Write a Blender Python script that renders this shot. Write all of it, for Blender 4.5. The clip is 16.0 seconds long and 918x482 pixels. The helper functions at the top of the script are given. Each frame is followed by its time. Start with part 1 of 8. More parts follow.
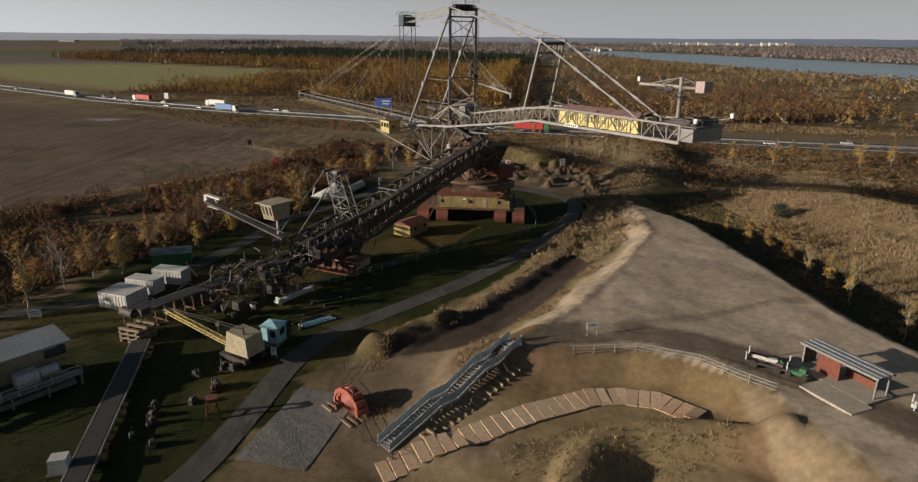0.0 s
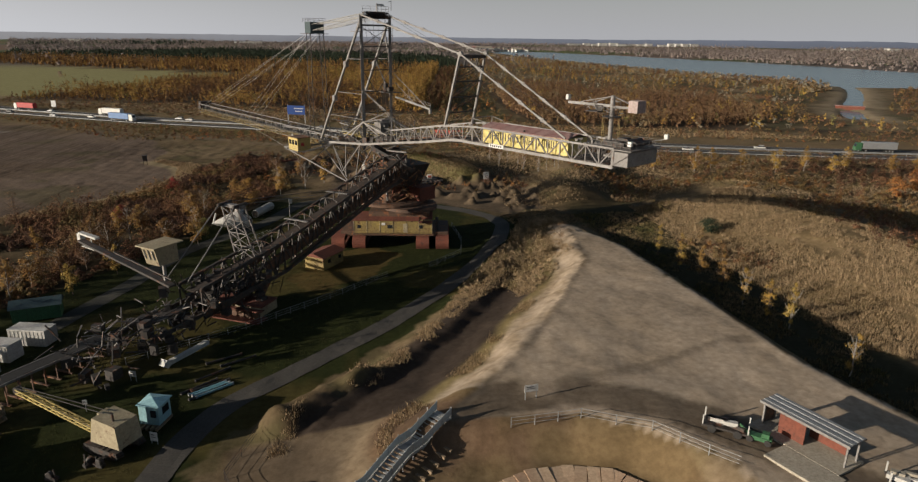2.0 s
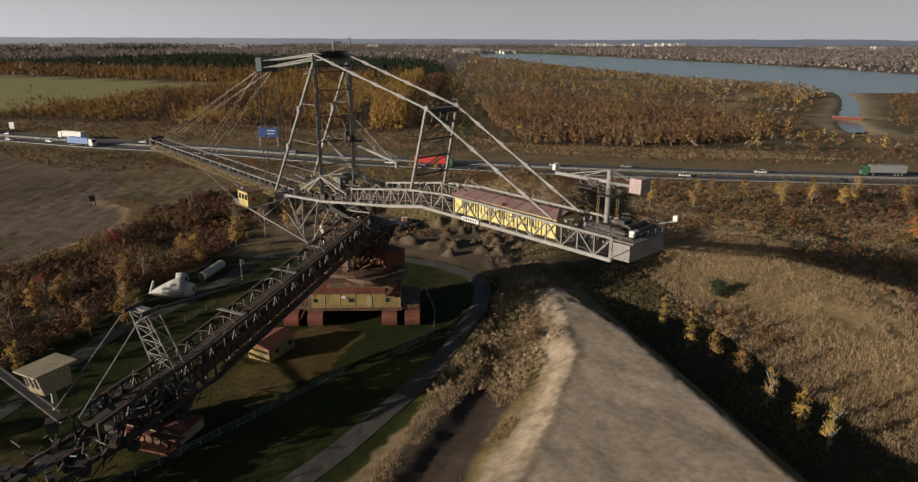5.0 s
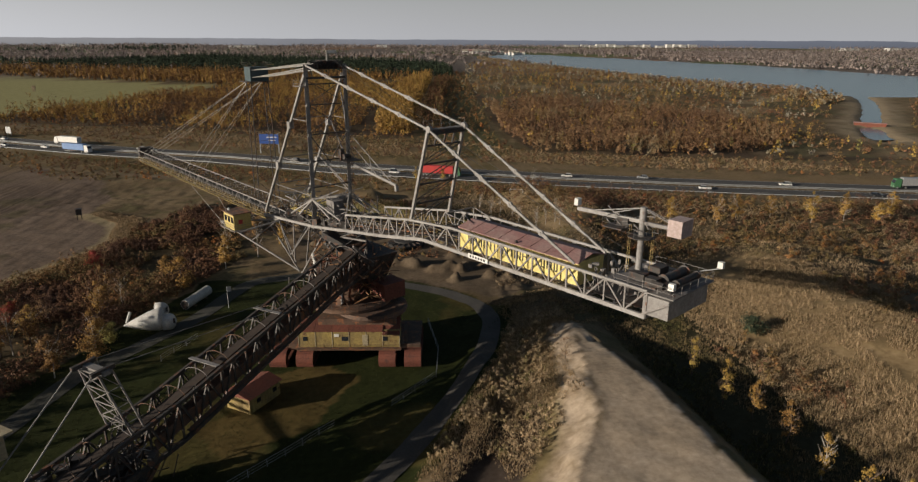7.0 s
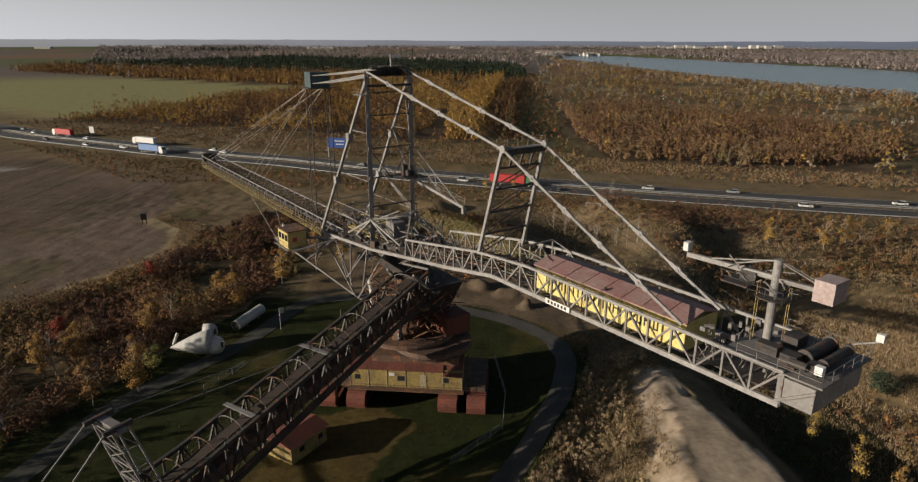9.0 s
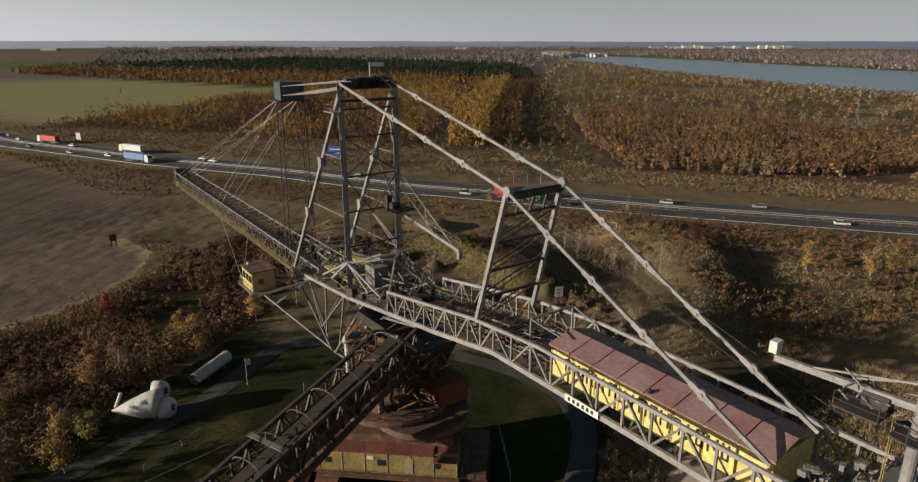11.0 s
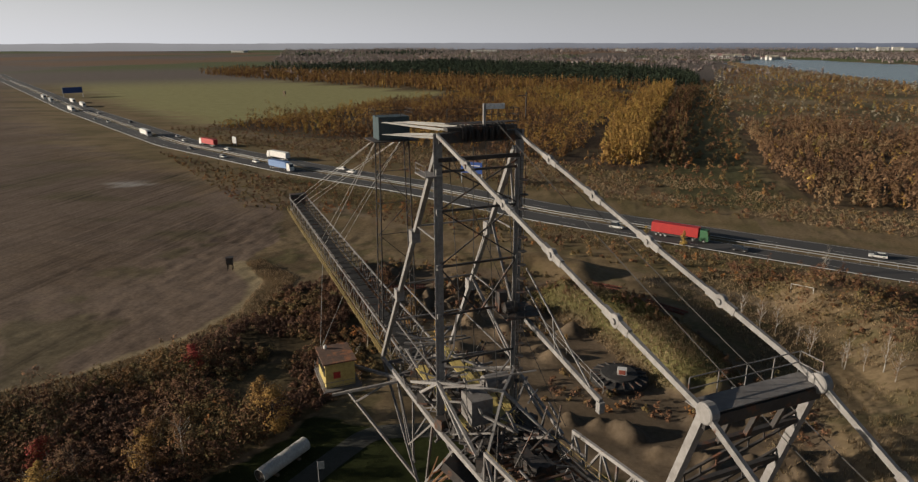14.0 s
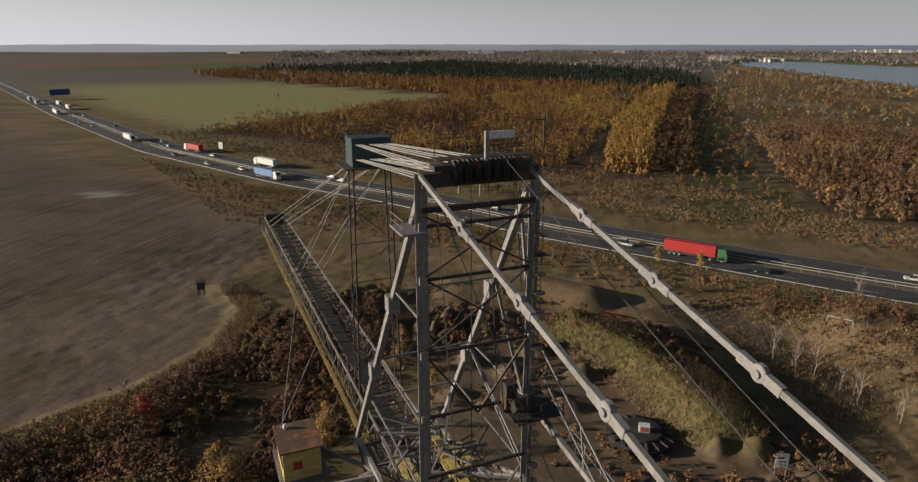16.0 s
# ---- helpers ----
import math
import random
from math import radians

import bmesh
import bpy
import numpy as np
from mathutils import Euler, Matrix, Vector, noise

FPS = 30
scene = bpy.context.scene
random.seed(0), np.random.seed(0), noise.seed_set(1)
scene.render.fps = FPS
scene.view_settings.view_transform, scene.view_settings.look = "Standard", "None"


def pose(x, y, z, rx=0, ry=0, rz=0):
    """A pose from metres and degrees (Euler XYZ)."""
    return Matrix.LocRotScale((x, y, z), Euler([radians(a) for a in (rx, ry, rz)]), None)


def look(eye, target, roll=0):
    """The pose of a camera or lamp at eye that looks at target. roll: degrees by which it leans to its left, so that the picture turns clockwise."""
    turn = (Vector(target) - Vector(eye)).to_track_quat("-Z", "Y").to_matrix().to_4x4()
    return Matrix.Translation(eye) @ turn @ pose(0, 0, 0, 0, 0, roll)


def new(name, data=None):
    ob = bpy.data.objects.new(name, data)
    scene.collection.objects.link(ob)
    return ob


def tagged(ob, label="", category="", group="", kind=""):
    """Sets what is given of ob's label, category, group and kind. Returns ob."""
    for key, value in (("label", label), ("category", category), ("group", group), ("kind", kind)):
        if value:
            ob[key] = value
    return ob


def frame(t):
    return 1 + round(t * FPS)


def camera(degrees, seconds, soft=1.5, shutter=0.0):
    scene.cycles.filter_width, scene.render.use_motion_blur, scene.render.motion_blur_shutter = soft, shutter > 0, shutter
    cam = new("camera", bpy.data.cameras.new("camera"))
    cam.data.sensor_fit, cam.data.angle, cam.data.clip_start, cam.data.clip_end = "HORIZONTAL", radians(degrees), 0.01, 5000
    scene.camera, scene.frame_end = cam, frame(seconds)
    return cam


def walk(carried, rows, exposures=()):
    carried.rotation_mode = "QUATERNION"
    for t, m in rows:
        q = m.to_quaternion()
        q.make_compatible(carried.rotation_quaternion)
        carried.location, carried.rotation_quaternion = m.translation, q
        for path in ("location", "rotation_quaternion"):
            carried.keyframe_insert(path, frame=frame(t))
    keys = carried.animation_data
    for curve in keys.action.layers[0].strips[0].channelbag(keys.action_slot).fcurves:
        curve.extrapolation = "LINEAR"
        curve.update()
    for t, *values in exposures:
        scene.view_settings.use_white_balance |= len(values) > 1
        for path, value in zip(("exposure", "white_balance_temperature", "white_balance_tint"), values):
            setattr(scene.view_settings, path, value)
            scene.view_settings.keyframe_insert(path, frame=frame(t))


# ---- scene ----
cam = camera(70.9, 16.0, 1.3)
PATH = [
    (0, (-0.323, -0.195, 40.677), (-0.315, 1.713, 40.078), 0.5),
    (0.5, (-0.153, 2.712, 40.728), (-0.089, 4.619, 40.128), 0.5),
    (1, (-0.056, 5.736, 40.839), (0.012, 7.642, 40.239), 0.6),
    (1.5, (0.282, 9.05, 41.675), (0.351, 10.956, 41.075), 0.5),
    (2, (0.782, 12.331, 42.92), (1.024, 14.224, 42.323), 0.7),
    (2.5, (1.65, 15.677, 44.16), (1.936, 17.563, 43.562), 0.7),
    (3, (2.521, 19.076, 45.53), (2.809, 20.963, 44.932), 0.7),
    (3.5, (3.815, 22.606, 46.937), (4.093, 24.494, 46.339), 0.4),
    (4, (5.024, 26.208, 48.293), (5.295, 28.097, 47.696), 0.2),
    (6.5, (8.608, 44.076, 51.819), (8.878, 45.965, 51.223), 0.2),
    (7, (9.002, 46.937, 51.806), (9.248, 48.83, 51.211), 0.3),
    (7.5, (9.307, 49.957, 51.839), (9.371, 51.865, 51.245), 0.2),
    (8, (9.003, 52.877, 51.8), (9.047, 54.788, 51.211), 0.3),
    (8.5, (9.303, 56.4, 51.962), (9.344, 58.309, 51.369), 0.2),
    (9, (9.63, 60.611, 52.095), (9.669, 62.521, 51.502), 0.2),
    (11.5, (11.597, 84.661, 52.958), (11.602, 86.571, 52.367), 0.0),
    (12, (11.669, 89.365, 53.589), (11.65, 91.275, 52.998), 0.1),
    (12.5, (11.849, 94.035, 54.173), (11.821, 95.946, 53.584), 0.0),
    (13, (11.948, 98.896, 54.596), (11.904, 100.807, 54.008), 0.0),
    (13.5, (12.043, 103.904, 54.856), (11.835, 105.804, 54.267), -0.1),
    (14, (11.33, 108.292, 54.894), (10.905, 110.156, 54.307), -0.1),
    (14.5, (10.281, 112.429, 54.888), (9.856, 114.293, 54.299), -0.2),
    (15, (9.538, 116.474, 54.868), (9.115, 118.339, 54.282), -0.1),
    (15.5, (8.9, 120.51, 54.827), (8.479, 122.376, 54.246), -0.1),
    (16, (8.043, 124.173, 54.966), (7.626, 126.04, 54.383), -0.0),
]
walk(cam, [(t, look(eye, target, roll)) for t, eye, target, roll in PATH], [(0.0, 0.26), (16.0, 0.26)])

# ---- light ----
SUN_DIR = Vector((0.965, 0.26, -0.235)).normalized()
sun_data = bpy.data.lights.new("sun", "SUN")
sun_data.energy, sun_data.angle, sun_data.color = 4.9, radians(0.6), (1.0, 0.89, 0.74)
sun = new("sun", sun_data)
sun.matrix_world = look((0, 0, 0), SUN_DIR)
world = bpy.data.worlds.new("sky")
scene.world = world
world.use_nodes = True
wn = world.node_tree
sky = wn.nodes.new("ShaderNodeTexSky")
sky.sky_type, sky.sun_disc = "NISHITA", False
sky.sun_elevation = math.asin(-SUN_DIR.z)
sky.sun_rotation = math.atan2(-SUN_DIR.x, -SUN_DIR.y)
sky.air_density, sky.dust_density, sky.ozone_density = 1.0, 1.5, 1.2
# thin autumn haze: the clear sky pales towards the horizon, all the way round
wn.nodes["Background"].inputs["Strength"].default_value = 0.045
wco, wsep, wmap, wmix, whaze = (wn.nodes.new("ShaderNode" + k) for k in ("TexCoord", "SeparateXYZ", "MapRange", "Mix", "RGB"))
whaze.outputs[0].default_value = (8.2, 8.3, 8.75, 1)
wdot, wglow, wamp = wn.nodes.new("ShaderNodeVectorMath"), wn.nodes.new("ShaderNodeMapRange"), wn.nodes.new("ShaderNodeVectorMath")
wdot.operation, wamp.operation = "DOT_PRODUCT", "SCALE"
wdot.inputs[1].default_value = tuple(-SUN_DIR)
wglow.interpolation_type = "SMOOTHSTEP"
for k, v in (("From Min", -0.6), ("From Max", 1.2), ("To Min", 1.0), ("To Max", 1.95)):
    wglow.inputs[k].default_value = v
wn.links.new(wco.outputs["Generated"], wdot.inputs[0])
wn.links.new(wdot.outputs["Value"], wglow.inputs["Value"])
wn.links.new(whaze.outputs[0], wamp.inputs[0])
wn.links.new(wglow.outputs["Result"], wamp.inputs["Scale"])
wmap.interpolation_type = "SMOOTHSTEP"
for k, v in (("From Min", -0.02), ("From Max", 0.2), ("To Min", 0.93), ("To Max", 0.0)):
    wmap.inputs[k].default_value = v
wmix.data_type = "RGBA"
wn.links.new(wco.outputs["Generated"], wsep.inputs[0])
wn.links.new(wsep.outputs["Z"], wmap.inputs["Value"])
wn.links.new(wmap.outputs["Result"], wmix.inputs["Factor"])
wn.links.new(sky.outputs[0], wmix.inputs["A"])
wn.links.new(wamp.outputs["Vector"], wmix.inputs["B"])
wn.links.new(wmix.outputs["Result"], wn.nodes["Background"].inputs["Color"])


# ---- numbers ----
def hashn(ix, iy, seed):
    n = (ix.astype(np.int64) * 374761393 + iy.astype(np.int64) * 668265263 + seed * 1442695041) & 0xFFFFFFFF
    n = ((n ^ (n >> 13)) * 1274126177) & 0xFFFFFFFF
    return ((n ^ (n >> 16)) & 0xFFFF) / 65535.0


def vnoise(x, y, seed=0):
    ix, iy = np.floor(x), np.floor(y)
    fx, fy = x - ix, y - iy
    fx, fy = fx * fx * (3 - 2 * fx), fy * fy * (3 - 2 * fy)
    a, b = hashn(ix, iy, seed), hashn(ix + 1, iy, seed)
    c, d = hashn(ix, iy + 1, seed), hashn(ix + 1, iy + 1, seed)
    return (a + (b - a) * fx) * (1 - fy) + (c + (d - c) * fx) * fy


def fbm(x, y, size, seed=0, octaves=4):
    s, a, t = 0.0, 1.0, 0.0
    for k in range(octaves):
        s, t = s + a * vnoise(x / size * 2 ** k, y / size * 2 ** k, seed + k), t + a
        a *= 0.5
    return s / t


def smooth(a, b, x):
    t = np.clip((x - a) / (b - a), 0, 1)
    return t * t * (3 - 2 * t)


def dist_line(x, y, pts):
    best = np.full(np.shape(x), 1e9)
    for (ax, ay), (bx, by) in zip(pts[:-1], pts[1:]):
        dx, dy = bx - ax, by - ay
        t = np.clip(((x - ax) * dx + (y - ay) * dy) / (dx * dx + dy * dy), 0, 1)
        best = np.minimum(best, np.hypot(x - ax - t * dx, y - ay - t * dy))
    return best


def inside(x, y, pts):
    r = np.zeros(np.shape(x), bool)
    for (ax, ay), (bx, by) in zip(pts, pts[1:] + pts[:1]):
        if ay == by:
            continue
        r ^= ((ay > y) != (by > y)) & (x < (bx - ax) * (y - ay) / (by - ay) + ax)
    return r


# ---- the plan of the land ----
PLATEAU_LEFT = [(43.0, 150), (36.5, 117), (24, 94), (16.5, 82), (10.5, 74.6), (6.5, 70)]
PLATEAU_FRONT = [(6.5, 70), (13, 69.5), (20, 70), (27, 67), (33, 60), (36, 45), (38, 0)]
PLATEAU_RIGHT = [(43.5, 150), (47.2, 118), (50, 92), (51.5, 77), (54.5, 68), (62, 40), (75, 0)]
PLATEAU = PLATEAU_LEFT + PLATEAU_FRONT[1:] + PLATEAU_RIGHT[::-1]
MOTORWAY = [(-2600, 2300), (-1600, 1530), (-900, 960), (-430, 585), (-225, 432), (-118, 374), (-59, 350), (-4.5, 319.5), (82, 286), (138, 268), (205, 250), (300, 228), (500, 205), (900, 190), (2500, 180)]
LAKE = [(330, 2126), (370, 1500), (396, 1150), (430, 900), (462, 765), (490, 704), (498, 676), (508, 664), (548, 660), (600, 648), (740, 660), (930, 820), (885, 974), (872, 1103), (862, 1361), (850, 1603), (800, 1821), (760, 2100), (660, 2600), (560, 2750), (470, 2500)]
INLET = [(502, 666), (470, 614), (446, 580), (404, 525), (355, 464), (334, 440)]
POOL = [(322, 424), (302, 394), (292, 372)]
BROWN_FIELD = [(-140, 120), (-109, 148), (-89, 176), (-75, 189), (-65, 208), (-62, 222), (-66, 238), (-80, 250), (-80, 272), (-98, 310), (-150, 345), (-314, 448), (-776, 840), (-1400, 1300), (-1400, 100)]
GREEN_FIELD = [(-262, 500), (-168, 835), (-725, 1196), (-1000, 1150), (-800, 951), (-430, 630)]
PATH_RING = [(-29, 45), (-25.5, 54), (-23.6, 64), (-22.0, 75.5), (-18.7, 84), (-12, 91), (1.8, 106), (12, 120), (20, 133), (27, 147), (30, 158), (29, 168), (22, 176), (8, 184), (-6, 190)]
LEFT_TRACK = [(-75, 88), (-58, 95), (-50, 108), (-44, 128), (-40, 146), (-27, 166), (-20, 186), (-6, 190)]
SAND_RIGHT_ROAD = [(8, 72.5), (20, 74), (30, 70), (38, 62), (44, 52), (50, 36)]
DUMP = [(88, 172), (86, 150), (91, 115), (99, 80), (108, 40)]
DUMP_CREST = [(103, 176), (102, 150), (106, 115), (113, 80), (120, 40)]
RIGHT_TRENCH = [(60, 175), (62, 130), (62, 100), (66, 80), (74, 50)]


def height(x, y):
    x, y = np.asarray(x, float), np.asarray(y, float)
    n1, n2 = fbm(x, y, 9, 3), fbm(x, y, 2.5, 7, 3)
    dl = dist_line(x, y, PLATEAU_LEFT) + (n1 - 0.5) * 4
    dr = dist_line(x, y, PLATEAU_RIGHT)
    df = dist_line(x, y, PLATEAU_FRONT) + (n1 - 0.5) * 1.5
    tip = 1 - 0.5 * smooth(122, 152, y)
    top = (5.7 + (n1 - 0.5) * 0.5) * tip
    pl = np.interp(dl, [0, 1.5, 3, 5, 7, 10, 13, 15, 17, 21], [5.8, 5.3, 4.3, 3.5, 2.9, 1.6, 1.2, 1.9, 1.5, 0])
    pl *= tip * (1 - 0.75 * smooth(-3, -10, x) * smooth(90, 70, y))
    pr = np.interp(dr, [0, 1.5, 6, 11, 17, 20], [5.7, 5.2, 1.5, -2.5, -3.5, -5])
    pr = np.where(pr > 0, pr * tip, pr)
    pf = np.interp(df, [0, 1.5, 4.5, 6, 9.5, 12, 22], [5.7, 5.2, 3.0, 2.8, 2.5, 2.2, 0])
    pf *= smooth(-16, 8, x) * 0.6 + 0.4
    right = x > 45
    h = np.maximum(np.where(right, 0, pl), np.where(right, 0, pf))
    trench = smooth(25, 6, dist_line(x, y, RIGHT_TRENCH)) * -3.0 * smooth(176, 150, y)
    h = np.where(right, np.maximum(pr, trench), h)
    h = np.where(inside(x, y, PLATEAU), top, h)
    # a pile on the bank, and a bowl before the hill
    h = np.maximum(h, 2.6 * smooth(4.2, 0.5, dist_line(x, y, [(-10.5, 79), (-5, 84), (-2, 87)])) * (0.7 + 0.6 * n2))
    h = h + 1.5 * smooth(2.8, 0.4, dist_line(x, y, [(9.5, 44), (10, 50), (13.5, 54.5), (19, 56.5), (26, 56), (31, 54)]) + (n2 - 0.5) * 1.2)
    h = h - 1.3 * smooth(6.5, 2.5, dist_line(x, y, [(18, 50), (27, 50)]))
    # the grown-over dump east of the trench
    h = h + 4.6 * smooth(34, 3, dist_line(x, y, DUMP_CREST)) * (0.8 + 0.4 * n1)
    # mounds behind the machine
    dm = dist_line(x, y, [(6, 243), (16, 236), (24, 224), (28, 215)])
    h = h + 4.2 * smooth(10, 1.5, dm) * (0.8 + 0.4 * n1)
    dm = dist_line(x, y, [(-22, 262), (-4, 266), (6, 262)])
    h = h + 3.0 * smooth(9, 1, dm)
    dm = dist_line(x, y, [(62, 255), (70, 230), (62, 205), (55, 190)])
    h = h + 4.5 * smooth(16, 2, dm) * (0.8 + 0.4 * n1)
    ridge = dist_line(x, y, [(-42, 250), (-48, 235), (-30, 232), (-18, 244)])
    h = h + 2.2 * smooth(12, 3, ridge) * np.abs(np.sin(x * 0.6 + n1 * 9)) ** 2 * (0.4 + n2)
    # small dumped heaps in rows
    for cx, cy, r, z in HEAPS:
        h = h + z * (0.55 + 0.9 * n2) * smooth(r, 0.15 * r, np.hypot(x - cx, (y - cy) * 1.15) + (n2 - 0.5) * 1.6)
    # roughness, lake basin, the rise of the far country
    wild = smooth(60, 160, dist_line(x, y, [(0, 60), (0, 150)]))
    h = h + (n2 - 0.5) * (0.25 + 0.35 * wild)
    far = np.hypot(x, y)
    h = h + smooth(2600, 4700, far) * 10 * (0.75 + 0.5 * fbm(x, y, 900, 21))
    h = h + smooth(1500, 2600, far) * 12 * (fbm(x, y, 400, 31) - 0.3)
    lake = np.where(inside(x, y, LAKE), 1.0, smooth(26, 0, dist_line(x, y, LAKE + LAKE[:1])))
    lake = np.maximum(lake, smooth(8.5, 3.5, np.minimum(dist_line(x, y, INLET), dist_line(x, y, POOL))))
    h = h * (1 - lake) - 3.0 * lake
    mw = smooth(26, 16, dist_line(x, y, MOTORWAY))
    return h * (1 - mw) - 0.12 * mw


rng = np.random.default_rng(5)
HEAPS = []
for k in range(7):
    HEAPS.append((9 + k * 3.1 + rng.normal(0, 0.7), 196.5 - k * 1.5 + rng.normal(0, 0.8), 1.7 + 0.9 * rng.random(), 1.3 + 0.8 * rng.random()))
for k in range(26):
    HEAPS.append((26 + 15 * rng.random(), 176 + 34 * rng.random(), 1.6 + 1.4 * rng.random(), 0.9 + 1.1 * rng.random()))
for k in range(16):
    HEAPS.append((-14 + 30 * rng.random(), 205 + 42 * rng.random(), 2 + 2.0 * rng.random(), 0.8 + 1.3 * rng.random()))


def ground_z(x, y):
    return float(height(np.array([x]), np.array([y]))[0])


# ---- materials ----
def surf(name, c1, c2, scale=0.5, rough=0.75, metal=0.0, bump=0.25, fine=8.0, rust=None, rust_amount=0.0, attr="", vary=0.12, step=0.03):
    m = bpy.data.materials.new(name)
    m.use_nodes = True
    nt, nodes = m.node_tree, m.node_tree.nodes
    bs = nodes["Principled BSDF"]
    co = nodes.new("ShaderNodeTexCoord")
    geo = nodes.new("ShaderNodeNewGeometry")

    def tex(s, detail=6.0, rgh=0.6):
        n = nodes.new("ShaderNodeTexNoise")
        n.inputs["Scale"].default_value, n.inputs["Detail"].default_value, n.inputs["Roughness"].default_value = s, detail, rgh
        nt.links.new(geo.outputs["Position"], n.inputs["Vector"])
        return n.outputs["Fac"]

    def ramp(src, lo, hi):
        r = nodes.new("ShaderNodeMapRange")
        r.inputs["From Min"].default_value, r.inputs["From Max"].default_value = lo, hi
        nt.links.new(src, r.inputs["Value"])
        return r.outputs["Result"]

    def mix(fac, a, b, kind="MIX"):
        x = nodes.new("ShaderNodeMix")
        x.data_type, x.blend_type = "RGBA", kind
        for sock, v in ((x.inputs["Factor"], fac), (x.inputs["A"], a), (x.inputs["B"], b)):
            if isinstance(v, (int, float)):
                sock.default_value = v
            elif isinstance(v, tuple):
                sock.default_value = (*v, 1)
            else:
                nt.links.new(v, sock)
        return x.outputs["Result"]

    big, small = tex(scale), tex(fine, 5.0)
    if attr:
        at = nodes.new("ShaderNodeAttribute")
        at.attribute_name = attr
        base = at.outputs["Color"]
        base = mix(ramp(big, 0.3, 0.7), base, mix(1.0, base, c2, "MULTIPLY"))
    else:
        base = mix(ramp(big, 0.3, 0.7), c1, c2)
    base = mix(ramp(small, 0.3, 0.75), base, mix(1.0, base, (0.62, 0.6, 0.58), "MULTIPLY"))
    if rust:
        base = mix(ramp(tex(scale * 2.3, 9.0, 0.7), 0.66 - rust_amount * 0.4, 0.72 - rust_amount * 0.3), base, rust)
    inf = nodes.new("ShaderNodeObjectInfo")
    v = nodes.new("ShaderNodeMapRange")
    v.inputs["To Min"].default_value, v.inputs["To Max"].default_value = 1 - vary, 1 + vary
    nt.links.new(inf.outputs["Random"], v.inputs["Value"])
    comb = nodes.new("ShaderNodeCombineColor")
    for k in range(3):
        nt.links.new(v.outputs["Result"], comb.inputs[k])
    base = mix(1.0, base, comb.outputs["Color"], "MULTIPLY")
    nt.links.new(base, bs.inputs["Base Color"])
    bs.inputs["Metallic"].default_value = metal
    nt.links.new(ramp_to(nt, small, rough - 0.1, min(1.0, rough + 0.12)), bs.inputs["Roughness"])
    if bump:
        b = nodes.new("ShaderNodeBump")
        b.inputs["Strength"].default_value, b.inputs["Distance"].default_value = bump, step
        nt.links.new(small, b.inputs["Height"])
        nt.links.new(b.outputs["Normal"], bs.inputs["Normal"])
    return m


def ramp_to(nt, src, lo, hi):
    r = nt.nodes.new("ShaderNodeMapRange")
    r.inputs["To Min"].default_value, r.inputs["To Max"].default_value = lo, hi
    nt.links.new(src, r.inputs["Value"])
    return r.outputs["Result"]


def leafage(name, stops, rough=0.85):
    """Foliage: each plant's tint picks its colour, each leaf shifts it a little."""
    m = bpy.data.materials.new(name)
    m.use_nodes = True
    nt, nodes = m.node_tree, m.node_tree.nodes
    bs = nodes["Principled BSDF"]
    at = nodes.new("ShaderNodeAttribute")
    at.attribute_name = "tint"
    cr = nodes.new("ShaderNodeValToRGB")
    el = cr.color_ramp.elements
    while len(el) < len(stops):
        el.new(0.5)
    for e, (p, c) in zip(el, stops):
        e.position, e.color = p, (*c, 1)
    nt.links.new(at.outputs["Fac"], cr.inputs["Fac"])
    geo = nodes.new("ShaderNodeNewGeometry")
    v = ramp_to(nt, geo.outputs["Random Per Island"], 0.68, 1.25)
    comb = nodes.new("ShaderNodeCombineColor")
    for k in range(3):
        nt.links.new(v, comb.inputs[k])
    x = nodes.new("ShaderNodeMix")
    x.data_type, x.blend_type = "RGBA", "MULTIPLY"
    x.inputs["Factor"].default_value = 1.0
    nt.links.new(cr.outputs["Color"], x.inputs["A"])
    nt.links.new(comb.outputs["Color"], x.inputs["B"])
    nt.links.new(x.outputs["Result"], bs.inputs["Base Color"])
    bs.inputs["Roughness"].default_value = rough
    bs.inputs["Specular IOR Level"].default_value = 0.15
    return m


RUST = (0.11, 0.045, 0.022)
STEEL = surf("weathered_grey_steel", (0.25, 0.235, 0.225), (0.15, 0.137, 0.13), 0.25, 0.62, 0.0, 0.2, 3.0, RUST, 0.16)
PALE = surf("pale_grey_paint", (0.31, 0.296, 0.285), (0.20, 0.188, 0.18), 0.5, 0.6, 0.0, 0.15, 3.0, RUST, 0.08)
DARK = surf("dark_sooty_steel", (0.055, 0.047, 0.042), (0.03, 0.027, 0.026), 0.4, 0.65, 0.0, 0.3, 4.0, RUST, 0.3)
BROWN = surf("brown_rusty_steel", (0.155, 0.088, 0.055), (0.075, 0.047, 0.035), 0.4, 0.8, 0.0, 0.3, 4.0, (0.24, 0.095, 0.04), 0.32)
TANRUST = surf("bleached_rust", (0.36, 0.19, 0.085), (0.22, 0.115, 0.06), 0.6, 0.8, 0.0, 0.3, 4.0, (0.42, 0.30, 0.17), 0.15)
REDRUST = surf("red_rust_plate", (0.20, 0.058, 0.034), (0.125, 0.042, 0.027), 0.35, 0.82, 0.0, 0.3, 3.0, (0.07, 0.028, 0.02), 0.25)
